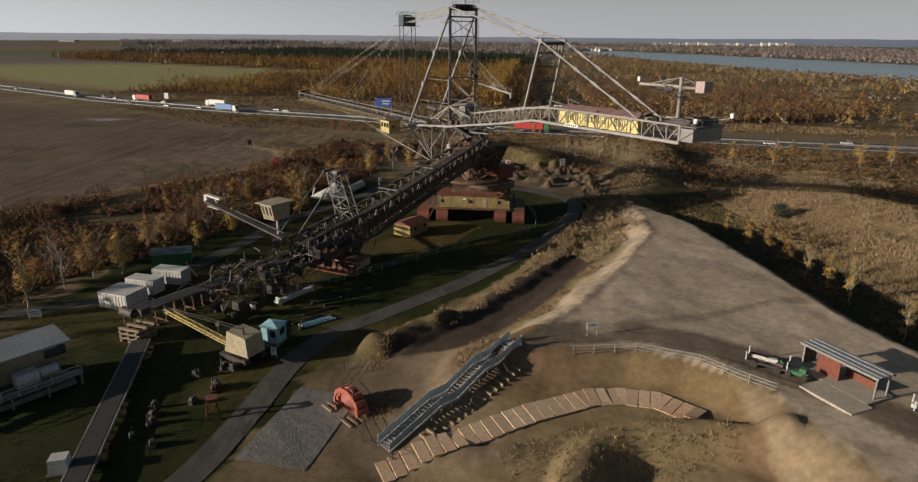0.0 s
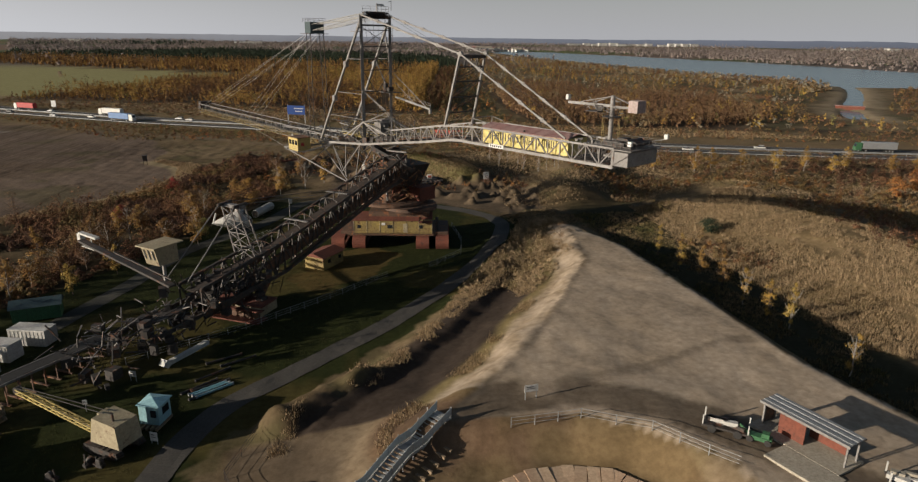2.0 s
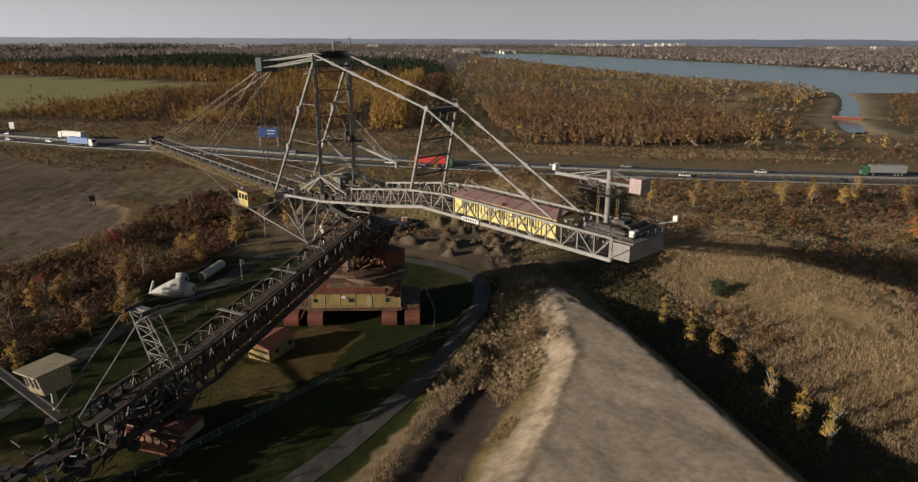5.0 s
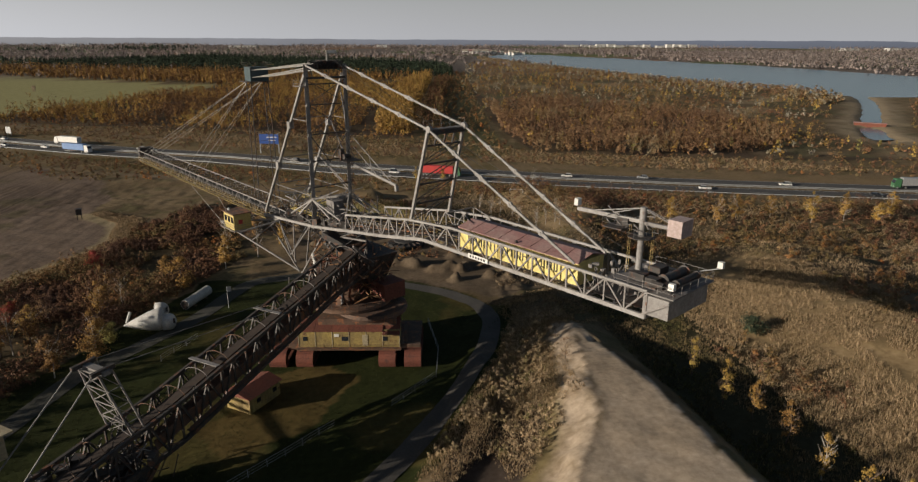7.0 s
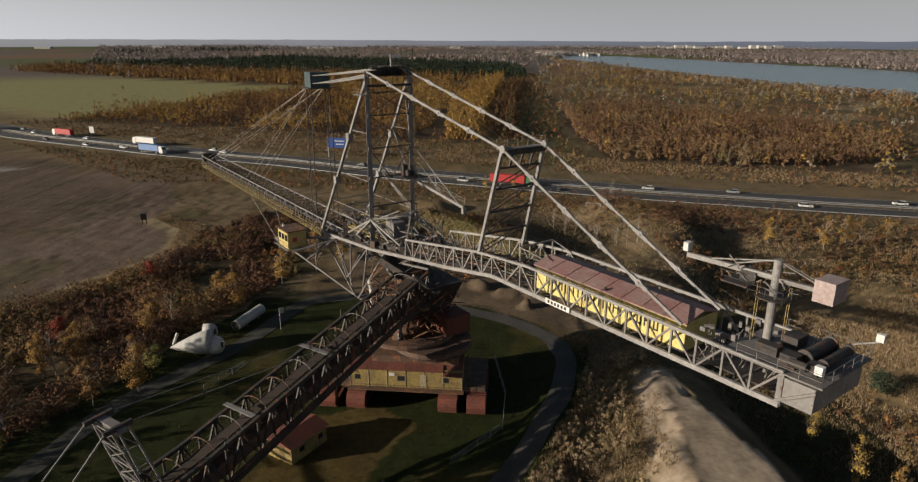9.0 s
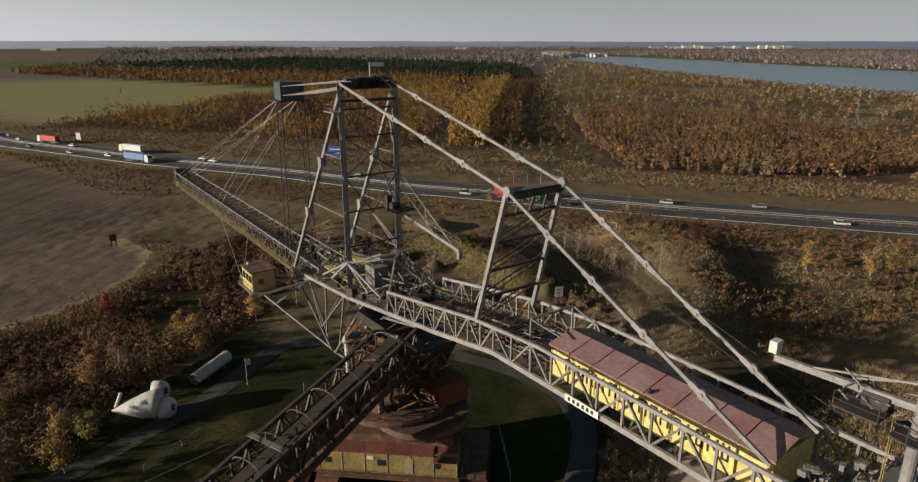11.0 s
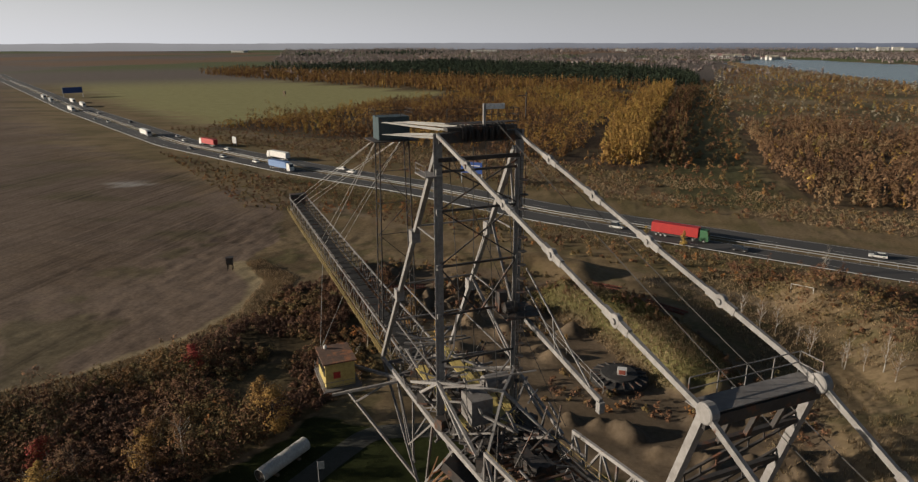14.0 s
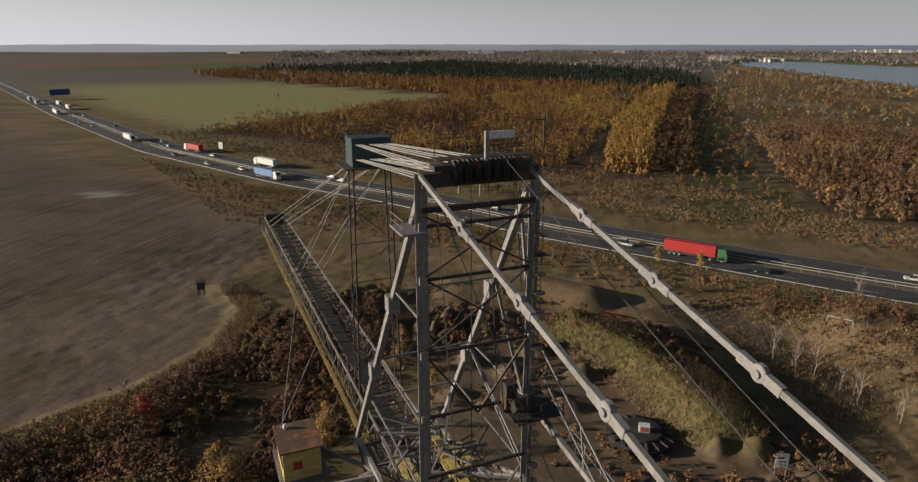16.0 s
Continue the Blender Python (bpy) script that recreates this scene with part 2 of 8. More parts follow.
YELLOW = surf("faded_yellow_paint", (0.60, 0.47, 0.16), (0.50, 0.39, 0.14), 0.4, 0.6, 0.0, 0.15, 2.0, RUST, 0.06)
LEMON = surf("lemon_yellow_paint", (0.72, 0.60, 0.22), (0.62, 0.51, 0.18), 0.5, 0.55, 0.0, 0.12, 2.0, RUST, 0.03)
OCHRE = surf("weathered_ochre_paint", (0.22, 0.15, 0.07), (0.15, 0.10, 0.05), 0.5, 0.75, 0.0, 0.2, 3.0, RUST, 0.4)
CREAM = surf("dirty_cream_paint", (0.42, 0.36, 0.24), (0.30, 0.25, 0.16), 0.5, 0.7, 0.0, 0.2, 3.0, RUST, 0.2)
PINK = surf("pinkish_grey_paint", (0.42, 0.33, 0.31), (0.33, 0.26, 0.25), 0.5, 0.65, 0.0, 0.2, 3.0, RUST, 0.1)
REDROOF = surf("faded_red_roof_sheet", (0.25, 0.105, 0.10), (0.33, 0.23, 0.21), 0.35, 0.7, 0.0, 0.2, 3.0, (0.30, 0.26, 0.25), 0.12)
BLACKR = surf("black_rubber", (0.022, 0.021, 0.02), (0.035, 0.032, 0.03), 1.0, 0.8, 0.0, 0.2, 5.0)
TEAL = surf("dark_teal_paint", (0.05, 0.085, 0.095), (0.035, 0.06, 0.07), 0.6, 0.5, 0.0, 0.15, 3.0, RUST, 0.1)
ROPE = surf("pale_wire_rope", (0.48, 0.47, 0.44), (0.38, 0.37, 0.35), 1.0, 0.5, 0.2, 0.1, 8.0)
CABLE = surf("dark_wire_rope", (0.06, 0.055, 0.05), (0.04, 0.038, 0.036), 1.0, 0.6, 0.2, 0.1, 8.0)
WHITE = surf("white_paint", (0.78, 0.77, 0.74), (0.68, 0.67, 0.64), 0.6, 0.5, 0.0, 0.1, 4.0)
OLDWHITE = surf("stained_white_sheet", (0.62, 0.61, 0.58), (0.5, 0.49, 0.46), 0.5, 0.6, 0.0, 0.15, 3.0, (0.3, 0.27, 0.22), 0.12)
GLASS = surf("dark_window_glass", (0.02, 0.024, 0.03), (0.03, 0.034, 0.04), 1.0, 0.12, 0.0, 0.0)
BLACK = surf("black_lettering_paint", (0.02, 0.02, 0.02), (0.03, 0.03, 0.03), 1.0, 0.6, 0.0, 0.05)
RED = surf("red_paint", (0.50, 0.035, 0.03), (0.40, 0.03, 0.03), 0.6, 0.55, 0.0, 0.1, 4.0)
SALMON = surf("faded_red_machine_paint", (0.42, 0.115, 0.075), (0.33, 0.09, 0.06), 0.8, 0.65, 0.0, 0.2, 4.0, RUST, 0.15)
GREEN = surf("green_paint", (0.05, 0.16, 0.07), (0.04, 0.12, 0.055), 0.8, 0.6, 0.0, 0.1, 4.0)
BLUE = surf("blue_sign_paint", (0.018, 0.075, 0.32), (0.018, 0.065, 0.27), 0.8, 0.45, 0.0, 0.0)
SKYBLUE = surf("pale_blue_paint", (0.32, 0.55, 0.60), (0.26, 0.46, 0.52), 0.8, 0.6, 0.0, 0.1, 4.0)
WOOD = surf("grey_timber", (0.30, 0.22, 0.14), (0.20, 0.15, 0.10), 0.8, 0.85, 0.0, 0.3, 6.0)
MESHP = surf("grey_mesh_panel", (0.50, 0.56, 0.58), (0.42, 0.47, 0.49), 0.6, 0.5, 0.2, 0.1, 6.0)
CONC = surf("pale_concrete", (0.40, 0.36, 0.29), (0.31, 0.275, 0.22), 0.5, 0.9, 0.0, 0.3, 4.0)
SLAB = surf("sandy_concrete_slab", (0.60, 0.50, 0.35), (0.46, 0.26, 0.16), 0.07, 0.9, 0.0, 0.3, 3.0, vary=0.14)
ASPHALT = surf("asphalt", (0.052, 0.05, 0.05), (0.068, 0.064, 0.062), 0.05, 0.85, 0.0, 0.2, 5.0)
LANE = surf("road_paint", (0.62, 0.61, 0.58), (0.5, 0.49, 0.47), 0.5, 0.7, 0.0, 0.1)
PATHM = surf("grey_path", (0.074, 0.067, 0.058), (0.05, 0.046, 0.04), 0.2, 0.92, 0.0, 0.3, 4.0)
EARTH = surf("dark_earth_track", (0.055, 0.052, 0.045), (0.04, 0.04, 0.026), 0.3, 0.95, 0.0, 0.3, 3.0)
GRAVEL = surf("pale_gravel", (0.19, 0.175, 0.16), (0.115, 0.107, 0.10), 1.2, 0.95, 0.0, 0.9, 6.0, step=0.15)
GUARD = surf("galvanised_steel", (0.42, 0.43, 0.43), (0.33, 0.335, 0.34), 0.6, 0.6, 0.2, 0.1, 5.0)
ROOFGREY = surf("grey_roof_sheet", (0.36, 0.37, 0.38), (0.27, 0.28, 0.29), 0.4, 0.5, 0.1, 0.1, 4.0)
TERRAIN = surf("terrain", (1, 1, 1), (0.78, 0.76, 0.72), 0.12, 0.95, 0.0, 0.2, 1.1, attr="soil", vary=0.0, step=0.25)
for _n in TERRAIN.node_tree.nodes:
    if _n.type == "BSDF_PRINCIPLED":
        _n.inputs["Specular IOR Level"].default_value = 0.08
# plough lines where the land is tilled
_nt = TERRAIN.node_tree
_at, _wave, _mp, _mul, _fac = (_nt.nodes.new("ShaderNode" + k) for k in ("Attribute", "TexWave", "Mapping", "Mix", "Math"))
_at.attribute_name = "furrow"
_mp.inputs["Rotation"].default_value = (0, 0, radians(52))
_wave.inputs["Scale"].default_value, _wave.inputs["Distortion"].default_value, _wave.inputs["Detail"].default_value, _wave.inputs["Detail Scale"].default_value = 0.3, 0.7, 2.0, 0.3
_geo = _nt.nodes.new("ShaderNodeNewGeometry")
_nt.links.new(_geo.outputs["Position"], _mp.inputs["Vector"])
_nt.links.new(_mp.outputs["Vector"], _wave.inputs["Vector"])
_fac.operation = "MULTIPLY"
_nt.links.new(_at.outputs["Fac"], _fac.inputs[0])
_map2, _str, _mx = (_nt.nodes.new("ShaderNode" + k) for k in ("Mapping", "TexNoise", "Math"))
_map2.inputs["Rotation"].default_value, _map2.inputs["Scale"].default_value = (0, 0, radians(52)), (0.9, 0.018, 1.0)
_str.inputs["Scale"].default_value, _str.inputs["Detail"].default_value, _str.inputs["Roughness"].default_value = 0.7, 5.0, 0.7
_nt.links.new(_geo.outputs["Position"], _map2.inputs["Vector"])
_nt.links.new(_map2.outputs["Vector"], _str.inputs["Vector"])
_rs = _nt.nodes.new("ShaderNodeMapRange")
_rs.inputs["From Min"].default_value, _rs.inputs["From Max"].default_value = 0.35, 0.7
_nt.links.new(_str.outputs["Fac"], _rs.inputs["Value"])
_mx.operation = "MAXIMUM"
_mx.use_clamp = True
_half = _nt.nodes.new("ShaderNodeMath")
_half.operation = "MULTIPLY"
_half.inputs[1].default_value = 0.4
_nt.links.new(_wave.outputs["Fac"], _half.inputs[0])
_nt.links.new(_half.outputs["Value"], _mx.inputs[0])
_nt.links.new(_rs.outputs["Result"], _mx.inputs[1])
_nt.links.new(_mx.outputs["Value"], _fac.inputs[1])
_mul.data_type, _mul.blend_type = "RGBA", "MULTIPLY"
_mul.inputs["B"].default_value = (0.30, 0.28, 0.27, 1)
_pb = _nt.nodes["Principled BSDF"]
_nt.links.new(_pb.inputs["Base Color"].links[0].from_socket, _mul.inputs["A"])
_nt.links.new(_fac.outputs["Value"], _mul.inputs["Factor"])
_nt.links.new(_mul.outputs["Result"], _pb.inputs["Base Color"])
BARK = surf("brown_bark", (0.14, 0.10, 0.075), (0.09, 0.065, 0.05), 2.0, 0.9, 0.0, 0.3, 8.0)
BIRCH = surf("white_birch_bark", (0.48, 0.45, 0.40), (0.25, 0.22, 0.2), 2.5, 0.8, 0.0, 0.3, 8.0)
WATERM = bpy.data.materials.new("lake_water")
WATERM.use_nodes = True
_b = WATERM.node_tree.nodes["Principled BSDF"]
_b.inputs["Base Color"].default_value, _b.inputs["Roughness"].default_value = (0.10, 0.16, 0.20, 1), 0.22
_n = WATERM.node_tree.nodes.new("ShaderNodeTexNoise")
_n.inputs["Scale"].default_value = 40.0
_p = WATERM.node_tree.nodes.new("ShaderNodeBump")
_p.inputs["Strength"].default_value = 0.3
WATERM.node_tree.links.new(_n.outputs["Fac"], _p.inputs["Height"])
WATERM.node_tree.links.new(_p.outputs["Normal"], _b.inputs["Normal"])

AUTUMN = leafage("autumn_leaves", [(0.0, (0.12, 0.066, 0.038)), (0.3, (0.22, 0.12, 0.045)), (0.55, (0.34, 0.20, 0.06)), (0.8, (0.42, 0.27, 0.07)), (1.0, (0.22, 0.20, 0.065))])
BARE = leafage("bare_twigs", [(0.0, (0.15, 0.088, 0.054)), (0.4, (0.24, 0.14, 0.072)), (0.7, (0.24, 0.18, 0.10)), (1.0, (0.33, 0.30, 0.23))])
# bare woods far off: distance haze painted in as paler, greyer twigs
HAZEBARE = leafage("haze_greyed_woods", [(0.0, (0.21, 0.18, 0.17)), (0.5, (0.235, 0.185, 0.165)), (1.0, (0.22, 0.205, 0.18))])
CONIFER = leafage("conifer_needles", [(0.0, (0.026, 0.04, 0.025)), (1.0, (0.048, 0.062, 0.036))])
SCRUB = leafage("scrub_leaves", [(0.0, (0.12, 0.066, 0.044)), (0.3, (0.20, 0.10, 0.052)), (0.5, (0.145, 0.115, 0.048)), (0.68, (0.25, 0.135, 0.056)), (0.84, (0.36, 0.15, 0.045)), (0.94, (0.24, 0.065, 0.036)), (1.0, (0.34, 0.055, 0.05))])
LAWN = leafage("short_grass", [(0.0, (0.045, 0.055, 0.016)), (0.6, (0.06, 0.064, 0.02)), (1.0, (0.10, 0.085, 0.03))])
STRAW = leafage("dry_grass", [(0.0, (0.42, 0.305, 0.185)), (0.5, (0.34, 0.245, 0.14)), (0.8, (0.22, 0.175, 0.08)), (1.0, (0.13, 0.13, 0.045))])


# ---- mesh helpers ----
class Geo:
    slim = 1.0

    def __init__(self):
        self.v, self.f = [], []

    def add(self, verts, faces):
        n = len(self.v)
        self.v += [tuple(p) for p in verts]
        self.f += [tuple(n + i for i in f) for f in faces]
        return self

    def box(self, c, s, rz=0.0):
        ca, sa = math.cos(radians(rz)), math.sin(radians(rz))
        pts = []
        for dz in (-1, 1):
            for dx, dy in ((-1, -1), (1, -1), (1, 1), (-1, 1)):
                x, y = dx * s[0] / 2, dy * s[1] / 2
                pts.append((c[0] + x * ca - y * sa, c[1] + x * sa + y * ca, c[2] + dz * s[2] / 2))
        return self.add(pts, [(0, 3, 2, 1), (4, 5, 6, 7), (0, 1, 5, 4), (1, 2, 6, 5), (2, 3, 7, 6), (3, 0, 4, 7)])

    def span(self, lo, hi):
        return self.box([(a + b) / 2 for a, b in zip(lo, hi)], [b - a for a, b in zip(lo, hi)])

    def beam(self, p, q, w, h=None):
        h = (h or w) * Geo.slim
        w = w * Geo.slim
        p, q = Vector(p), Vector(q)
        d = (q - p).normalized()
        up = Vector((0, 0, 1)) if abs(d.z) < 0.95 else Vector((0, 1, 0))
        s = d.cross(up).normalized()
        u = s.cross(d)
        pts = [b + s * (i * w / 2) + u * (j * h / 2) for b in (p, q) for i, j in ((-1, -1), (1, -1), (1, 1), (-1, 1))]
        return self.add(pts, [(0, 3, 2, 1), (4, 5, 6, 7), (0, 1, 5, 4), (1, 2, 6, 5), (2, 3, 7, 6), (3, 0, 4, 7)])

    def tube(self, p, q, r, n=8, r2=None):
        r2 = r if r2 is None else r2
        p, q = Vector(p), Vector(q)
        d = (q - p).normalized()
        up = Vector((0, 0, 1)) if abs(d.z) < 0.95 else Vector((0, 1, 0))
        s = d.cross(up).normalized()
        u = s.cross(d)
        pts = [b + (s * math.cos(6.28319 * k / n) + u * math.sin(6.28319 * k / n)) * rr for b, rr in ((p, r), (q, r2)) for k in range(n)]
        fs = [(k, (k + 1) % n, n + (k + 1) % n, n + k) for k in range(n)]
        return self.add(pts, fs + [tuple(range(n))[::-1], tuple(range(n, 2 * n))])

    def path(self, pts, r, n=5):
        """One bent tube through the points."""
        v, f = [], []
        for i, p in enumerate(pts):
            d = (Vector(pts[min(i + 1, len(pts) - 1)]) - Vector(pts[max(i - 1, 0)])).normalized()
            s = d.cross(Vector((0, 0, 1)) if abs(d.z) < 0.95 else Vector((0, 1, 0))).normalized()
            u = s.cross(d)
            v += [Vector(p) + (s * math.cos(6.28319 * k / n) + u * math.sin(6.28319 * k / n)) * r for k in range(n)]
            if i:
                f += [((i - 1) * n + k, (i - 1) * n + (k + 1) % n, i * n + (k + 1) % n, i * n + k) for k in range(n)]
        return self.add(v, f + [tuple(range(n))[::-1], tuple(range(len(v) - n, len(v)))])

    def rail(self, pts, h=1.1, w=0.06, every=1.8):
        """A handrail with knee rail and posts along a line."""
        for a, b in zip(pts[:-1], pts[1:]):
            a, b = Vector(a), Vector(b)
            for k in (1.0, 0.5):
                self.beam(a + Vector((0, 0, h * k)), b + Vector((0, 0, h * k)), w)
            n = max(1, round((b - a).length / every))
            for i in range(n + 1):
                p = a.lerp(b, i / n)
                self.beam(p, p + Vector((0, 0, h)), w)
        return self

    def lathe(self, prof, c=(0, 0, 0), n=24, axis="z"):
        """A turned body from (radius, place along the axis) pairs."""
        pts, fs = [], []
        for r, z in prof:
            for k in range(n):
                a = 6.28319 * k / n
                p = (r * math.cos(a), r * math.sin(a), z)
                if axis == "x":
                    p = (p[2], p[0], p[1])
                elif axis == "y":
                    p = (p[1], p[2], p[0])
                pts.append((p[0] + c[0], p[1] + c[1], p[2] + c[2]))
        for i in range(len(prof) - 1):
            fs += [(i * n + k, i * n + (k + 1) % n, (i + 1) * n + (k + 1) % n, (i + 1) * n + k) for k in range(n)]
        fs += [tuple(range(n))[::-1], tuple(range((len(prof) - 1) * n, len(prof) * n))]
        return self.add(pts, fs)

    def mesh(self, name, material):
        me = bpy.data.meshes.new(name)
        me.from_pydata(self.v, [], self.f)
        if material:
            me.materials.append(material)
        return me


def part(name, geo, material, parent, label="", soft=False):
    """One mesh object under a thing or a part."""
    ob = new(name, geo.mesh(name, material))
    ob.parent = parent
    if soft:
        ob.data.polygons.foreach_set("use_smooth", [True] * len(ob.data.polygons))
    return tagged(ob, label)


def parts(name, geo, material, parent, label="", kind=""):
    """Bars and plates of one kind, each a part of its own."""
    made = []
    for k in range(len(geo.v) // 8):
        g = Geo()
        c = sum((Vector(p) for p in geo.v[8 * k:8 * k + 8]), Vector()) / 8
        g.add([Vector(p) - c for p in geo.v[8 * k:8 * k + 8]], [tuple(i - 8 * k for i in f) for f in geo.f[6 * k:6 * k + 6]])
        ob = part(name, g, material, parent, label)
        ob.matrix_basis = Matrix.Translation(c)
        made.append(ob)
    return made


def thing(name, label, category, at=(0, 0, 0), rz=0.0, group="", kind=""):
    ob = new(name)
    ob.matrix_basis = pose(at[0], at[1], at[2], 0, 0, rz)
    ob.empty_display_size = 0.5
    return tagged(ob, label, category, group, kind)


def big_mesh(name, verts, faces, material, attrs=()):
    """A mesh from arrays: verts (n, 3), faces (m, 3 or 4); attrs: (name, kind, values by vertex)."""
    me = bpy.data.meshes.new(name)
    k = faces.shape[1]
    me.vertices.add(len(verts))
    me.vertices.foreach_set("co", np.ascontiguousarray(verts, np.float32).ravel())
    me.loops.add(faces.size)
    me.loops.foreach_set("vertex_index", np.ascontiguousarray(faces, np.int32).ravel())
    me.polygons.add(len(faces))
    me.polygons.foreach_set("loop_start", np.arange(0, faces.size, k, dtype=np.int32))
    me.polygons.foreach_set("loop_total", np.full(len(faces), k, np.int32))
    me.update(calc_edges=True)
    me.materials.append(material)
    for nm, kind, val in attrs:
        a = me.attributes.new(nm, kind, "POINT")
        a.data.foreach_set({"FLOAT_COLOR": "color", "FLOAT_VECTOR": "vector"}.get(kind, "value"), np.ascontiguousarray(val, np.float32).ravel())
    return me


def ribbon(pts, lo, hi, step, lift, follow=True):
    """A strip between two offsets from a line, laid on the land."""
    dense = []
    for (ax, ay), (bx, by) in zip(pts[:-1], pts[1:]):
        n = max(1, int(math.hypot(bx - ax, by - ay) / step))
        dense += [(ax + (bx - ax) * k / n, ay + (by - ay) * k / n) for k in range(n)]
    dense.append(pts[-1])
    p = np.array(dense)
    for _ in range(6):
        p[1:-1] = (p[:-2] + 2 * p[1:-1] + p[2:]) / 4
    t = np.gradient(p, axis=0)
    t /= np.linalg.norm(t, axis=1)[:, None]
    nrm = np.stack([-t[:, 1], t[:, 0]], 1)
    m = 5 if follow else 2
    rows = [p + nrm * (lo + (hi - lo) * j / (m - 1)) for j in range(m)]
    g = Geo()
    zs = [height(r[:, 0], r[:, 1]) + lift if follow else np.full(len(r), lift) for r in rows]
    v = [(r[i, 0], r[i, 1], z[i]) for i in range(len(p)) for r, z in zip(rows, zs)]
    f = [(i * m + j, i * m + m + j, i * m + m + j + 1, i * m + j + 1) for i in range(len(p) - 1) for j in range(m - 1)]
    g.add(v, f)
    return g, p, nrm


# ---- ground ----
def soil(x, y):
    """The land's colours by zone, with some sunlight, shade and haze painted in."""
    n, w = fbm(x, y, 14, 11), fbm(x, y, 4, 13)
    xj, yj = x + (w - 0.5) * 5, y + (n - 0.5) * 7
    c = np.zeros((len(x), 3))
    dry, green, sand, dark = np.array((0.175, 0.13, 0.078)), np.array((0.033, 0.040, 0.012)), np.array((0.50, 0.405, 0.31)), np.array((0.055, 0.042, 0.034))

    def lay(mask, col):
        c[:] = c * (1 - mask[:, None]) + np.asarray(col) * mask[:, None]

    lay(np.ones(len(x)), dry)
    lay(smooth(0.45, 0.6, n), (0.115, 0.085, 0.05))
    lay(smooth(0.55, 0.65, w) * 0.5, (0.085, 0.08, 0.035))
    lawn = inside(xj, yj, [(-70, 30), (-62, 118), (-45, 150), (-30, 186), (0, 186), (20, 182), (34, 165), (31, 145), (22, 125), (4, 101), (-8, 88), (-16, 78), (-22, 60), (-24, 30)])
    lay(lawn.astype(float), green)
    lay(lawn * smooth(0.5, 0.62, n) * 0.75, (0.105, 0.085, 0.03))
    # sunlit patch painted in tan; the lawn round it is darkened for shade
    lay(inside(xj, yj, [(-16, 128), (-13, 141), (-1, 145), (5, 138), (-2, 126), (-11, 122)]) * 0.8, (0.15, 0.105, 0.04))
    hill = dist_line(x, y, PLATEAU_LEFT)
    bank = (hill < 22) & ~inside(x, y, PLATEAU) & (x < 45)
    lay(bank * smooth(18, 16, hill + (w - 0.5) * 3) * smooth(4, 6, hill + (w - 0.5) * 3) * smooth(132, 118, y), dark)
    lay(bank * smooth(7.5, 5.5, hill + (w - 0.5) * 3) * smooth(3, 4, hill), (0.21, 0.165, 0.08))
    lay(bank * smooth(5.5, 3.2, hill + (w - 0.5) * 3), sand * 0.8)
    lay(bank * smooth(5.5, 3.2, hill) * smooth(0.52, 0.62, fbm(x, y, 1.8, 17)) * 0.6, (0.22, 0.165, 0.105))
    front = (dist_line(x, y, PLATEAU_FRONT) < 24) & (y < 76) & (x < 45) & (x > -16)
    lay(front * 0.85, (0.25, 0.19, 0.125))
    slope = dist_line(x, y, PLATEAU_FRONT) + (w - 0.5) * 2
    lay(front * smooth(8.5, 6.5, slope) * (x < 30) * 0.9, (0.175, 0.112, 0.07))
    lay(front * smooth(0, -7, x + (w - 0.5) * 4) * 0.85, (0.105, 0.08, 0.057))
    lay(front * smooth(8.5, 6.5, slope) * smooth(9, 5, x) * smooth(0.4, 0.55, w) * 0.8, (0.085, 0.058, 0.04))
    lay(front * smooth(0.5, 0.62, n) * 0.6, (0.20, 0.15, 0.075))
    lay(inside(xj * 0.7 + x * 0.3, y, PLATEAU).astype(float), sand)
    top = inside(x, y, PLATEAU)
    lay(top * smooth(0.5, 0.7, n) * 0.35, sand * 0.72)
    lay(top * smooth(3.6, 2.4, dist_line(x, y, SAND_RIGHT_ROAD) + (w - 0.5) * 2) * 0.9, (0.15, 0.118, 0.088))
    lay(top * smooth(2.6, 1.2, dist_line(x, y, [(27, 108), (23, 94), (20, 84), (18.5, 75)]) + (w - 0.5) * 2) * 0.5, sand * 1.15)
    lay(top * smooth(1.3, 0.5, dist_line(x, y, [(22, 76.5), (28, 77), (36, 80), (44, 84), (50, 84.5)]) + (w - 0.5) * 1.6) * 0.6, sand * 0.45)
    lay(top * smooth(1.5, 0.5, hill + (w - 0.5) * 1.5) * 0.6, sand * 0.5)
    # sunlight on the right-hand crest, painted as a paler rim of sand
    lay(top * smooth(1.8, 0.7, dist_line(x, y, PLATEAU_RIGHT) + (w - 0.5) * 1.2) * 0.7, sand * 1.2)
    # trench floor darkened: the shade it lies in is painted into the colour
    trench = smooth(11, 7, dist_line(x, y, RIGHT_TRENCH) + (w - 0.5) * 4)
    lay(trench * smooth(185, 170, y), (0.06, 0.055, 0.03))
    dump = smooth(17, 12, dist_line(x, y, DUMP) + (w - 0.5) * 5)
    lay(dump, (0.22, 0.16, 0.09))
    lay(dump * smooth(0.48, 0.6, w) * 0.6, (0.12, 0.09, 0.05))
    yard = inside(xj, yj, [(-4, 188), (20, 180), (34, 172), (44, 176), (46, 212), (34, 226), (22, 250), (-20, 258), (-52, 252), (-52, 228), (-16, 222), (-14, 200)])
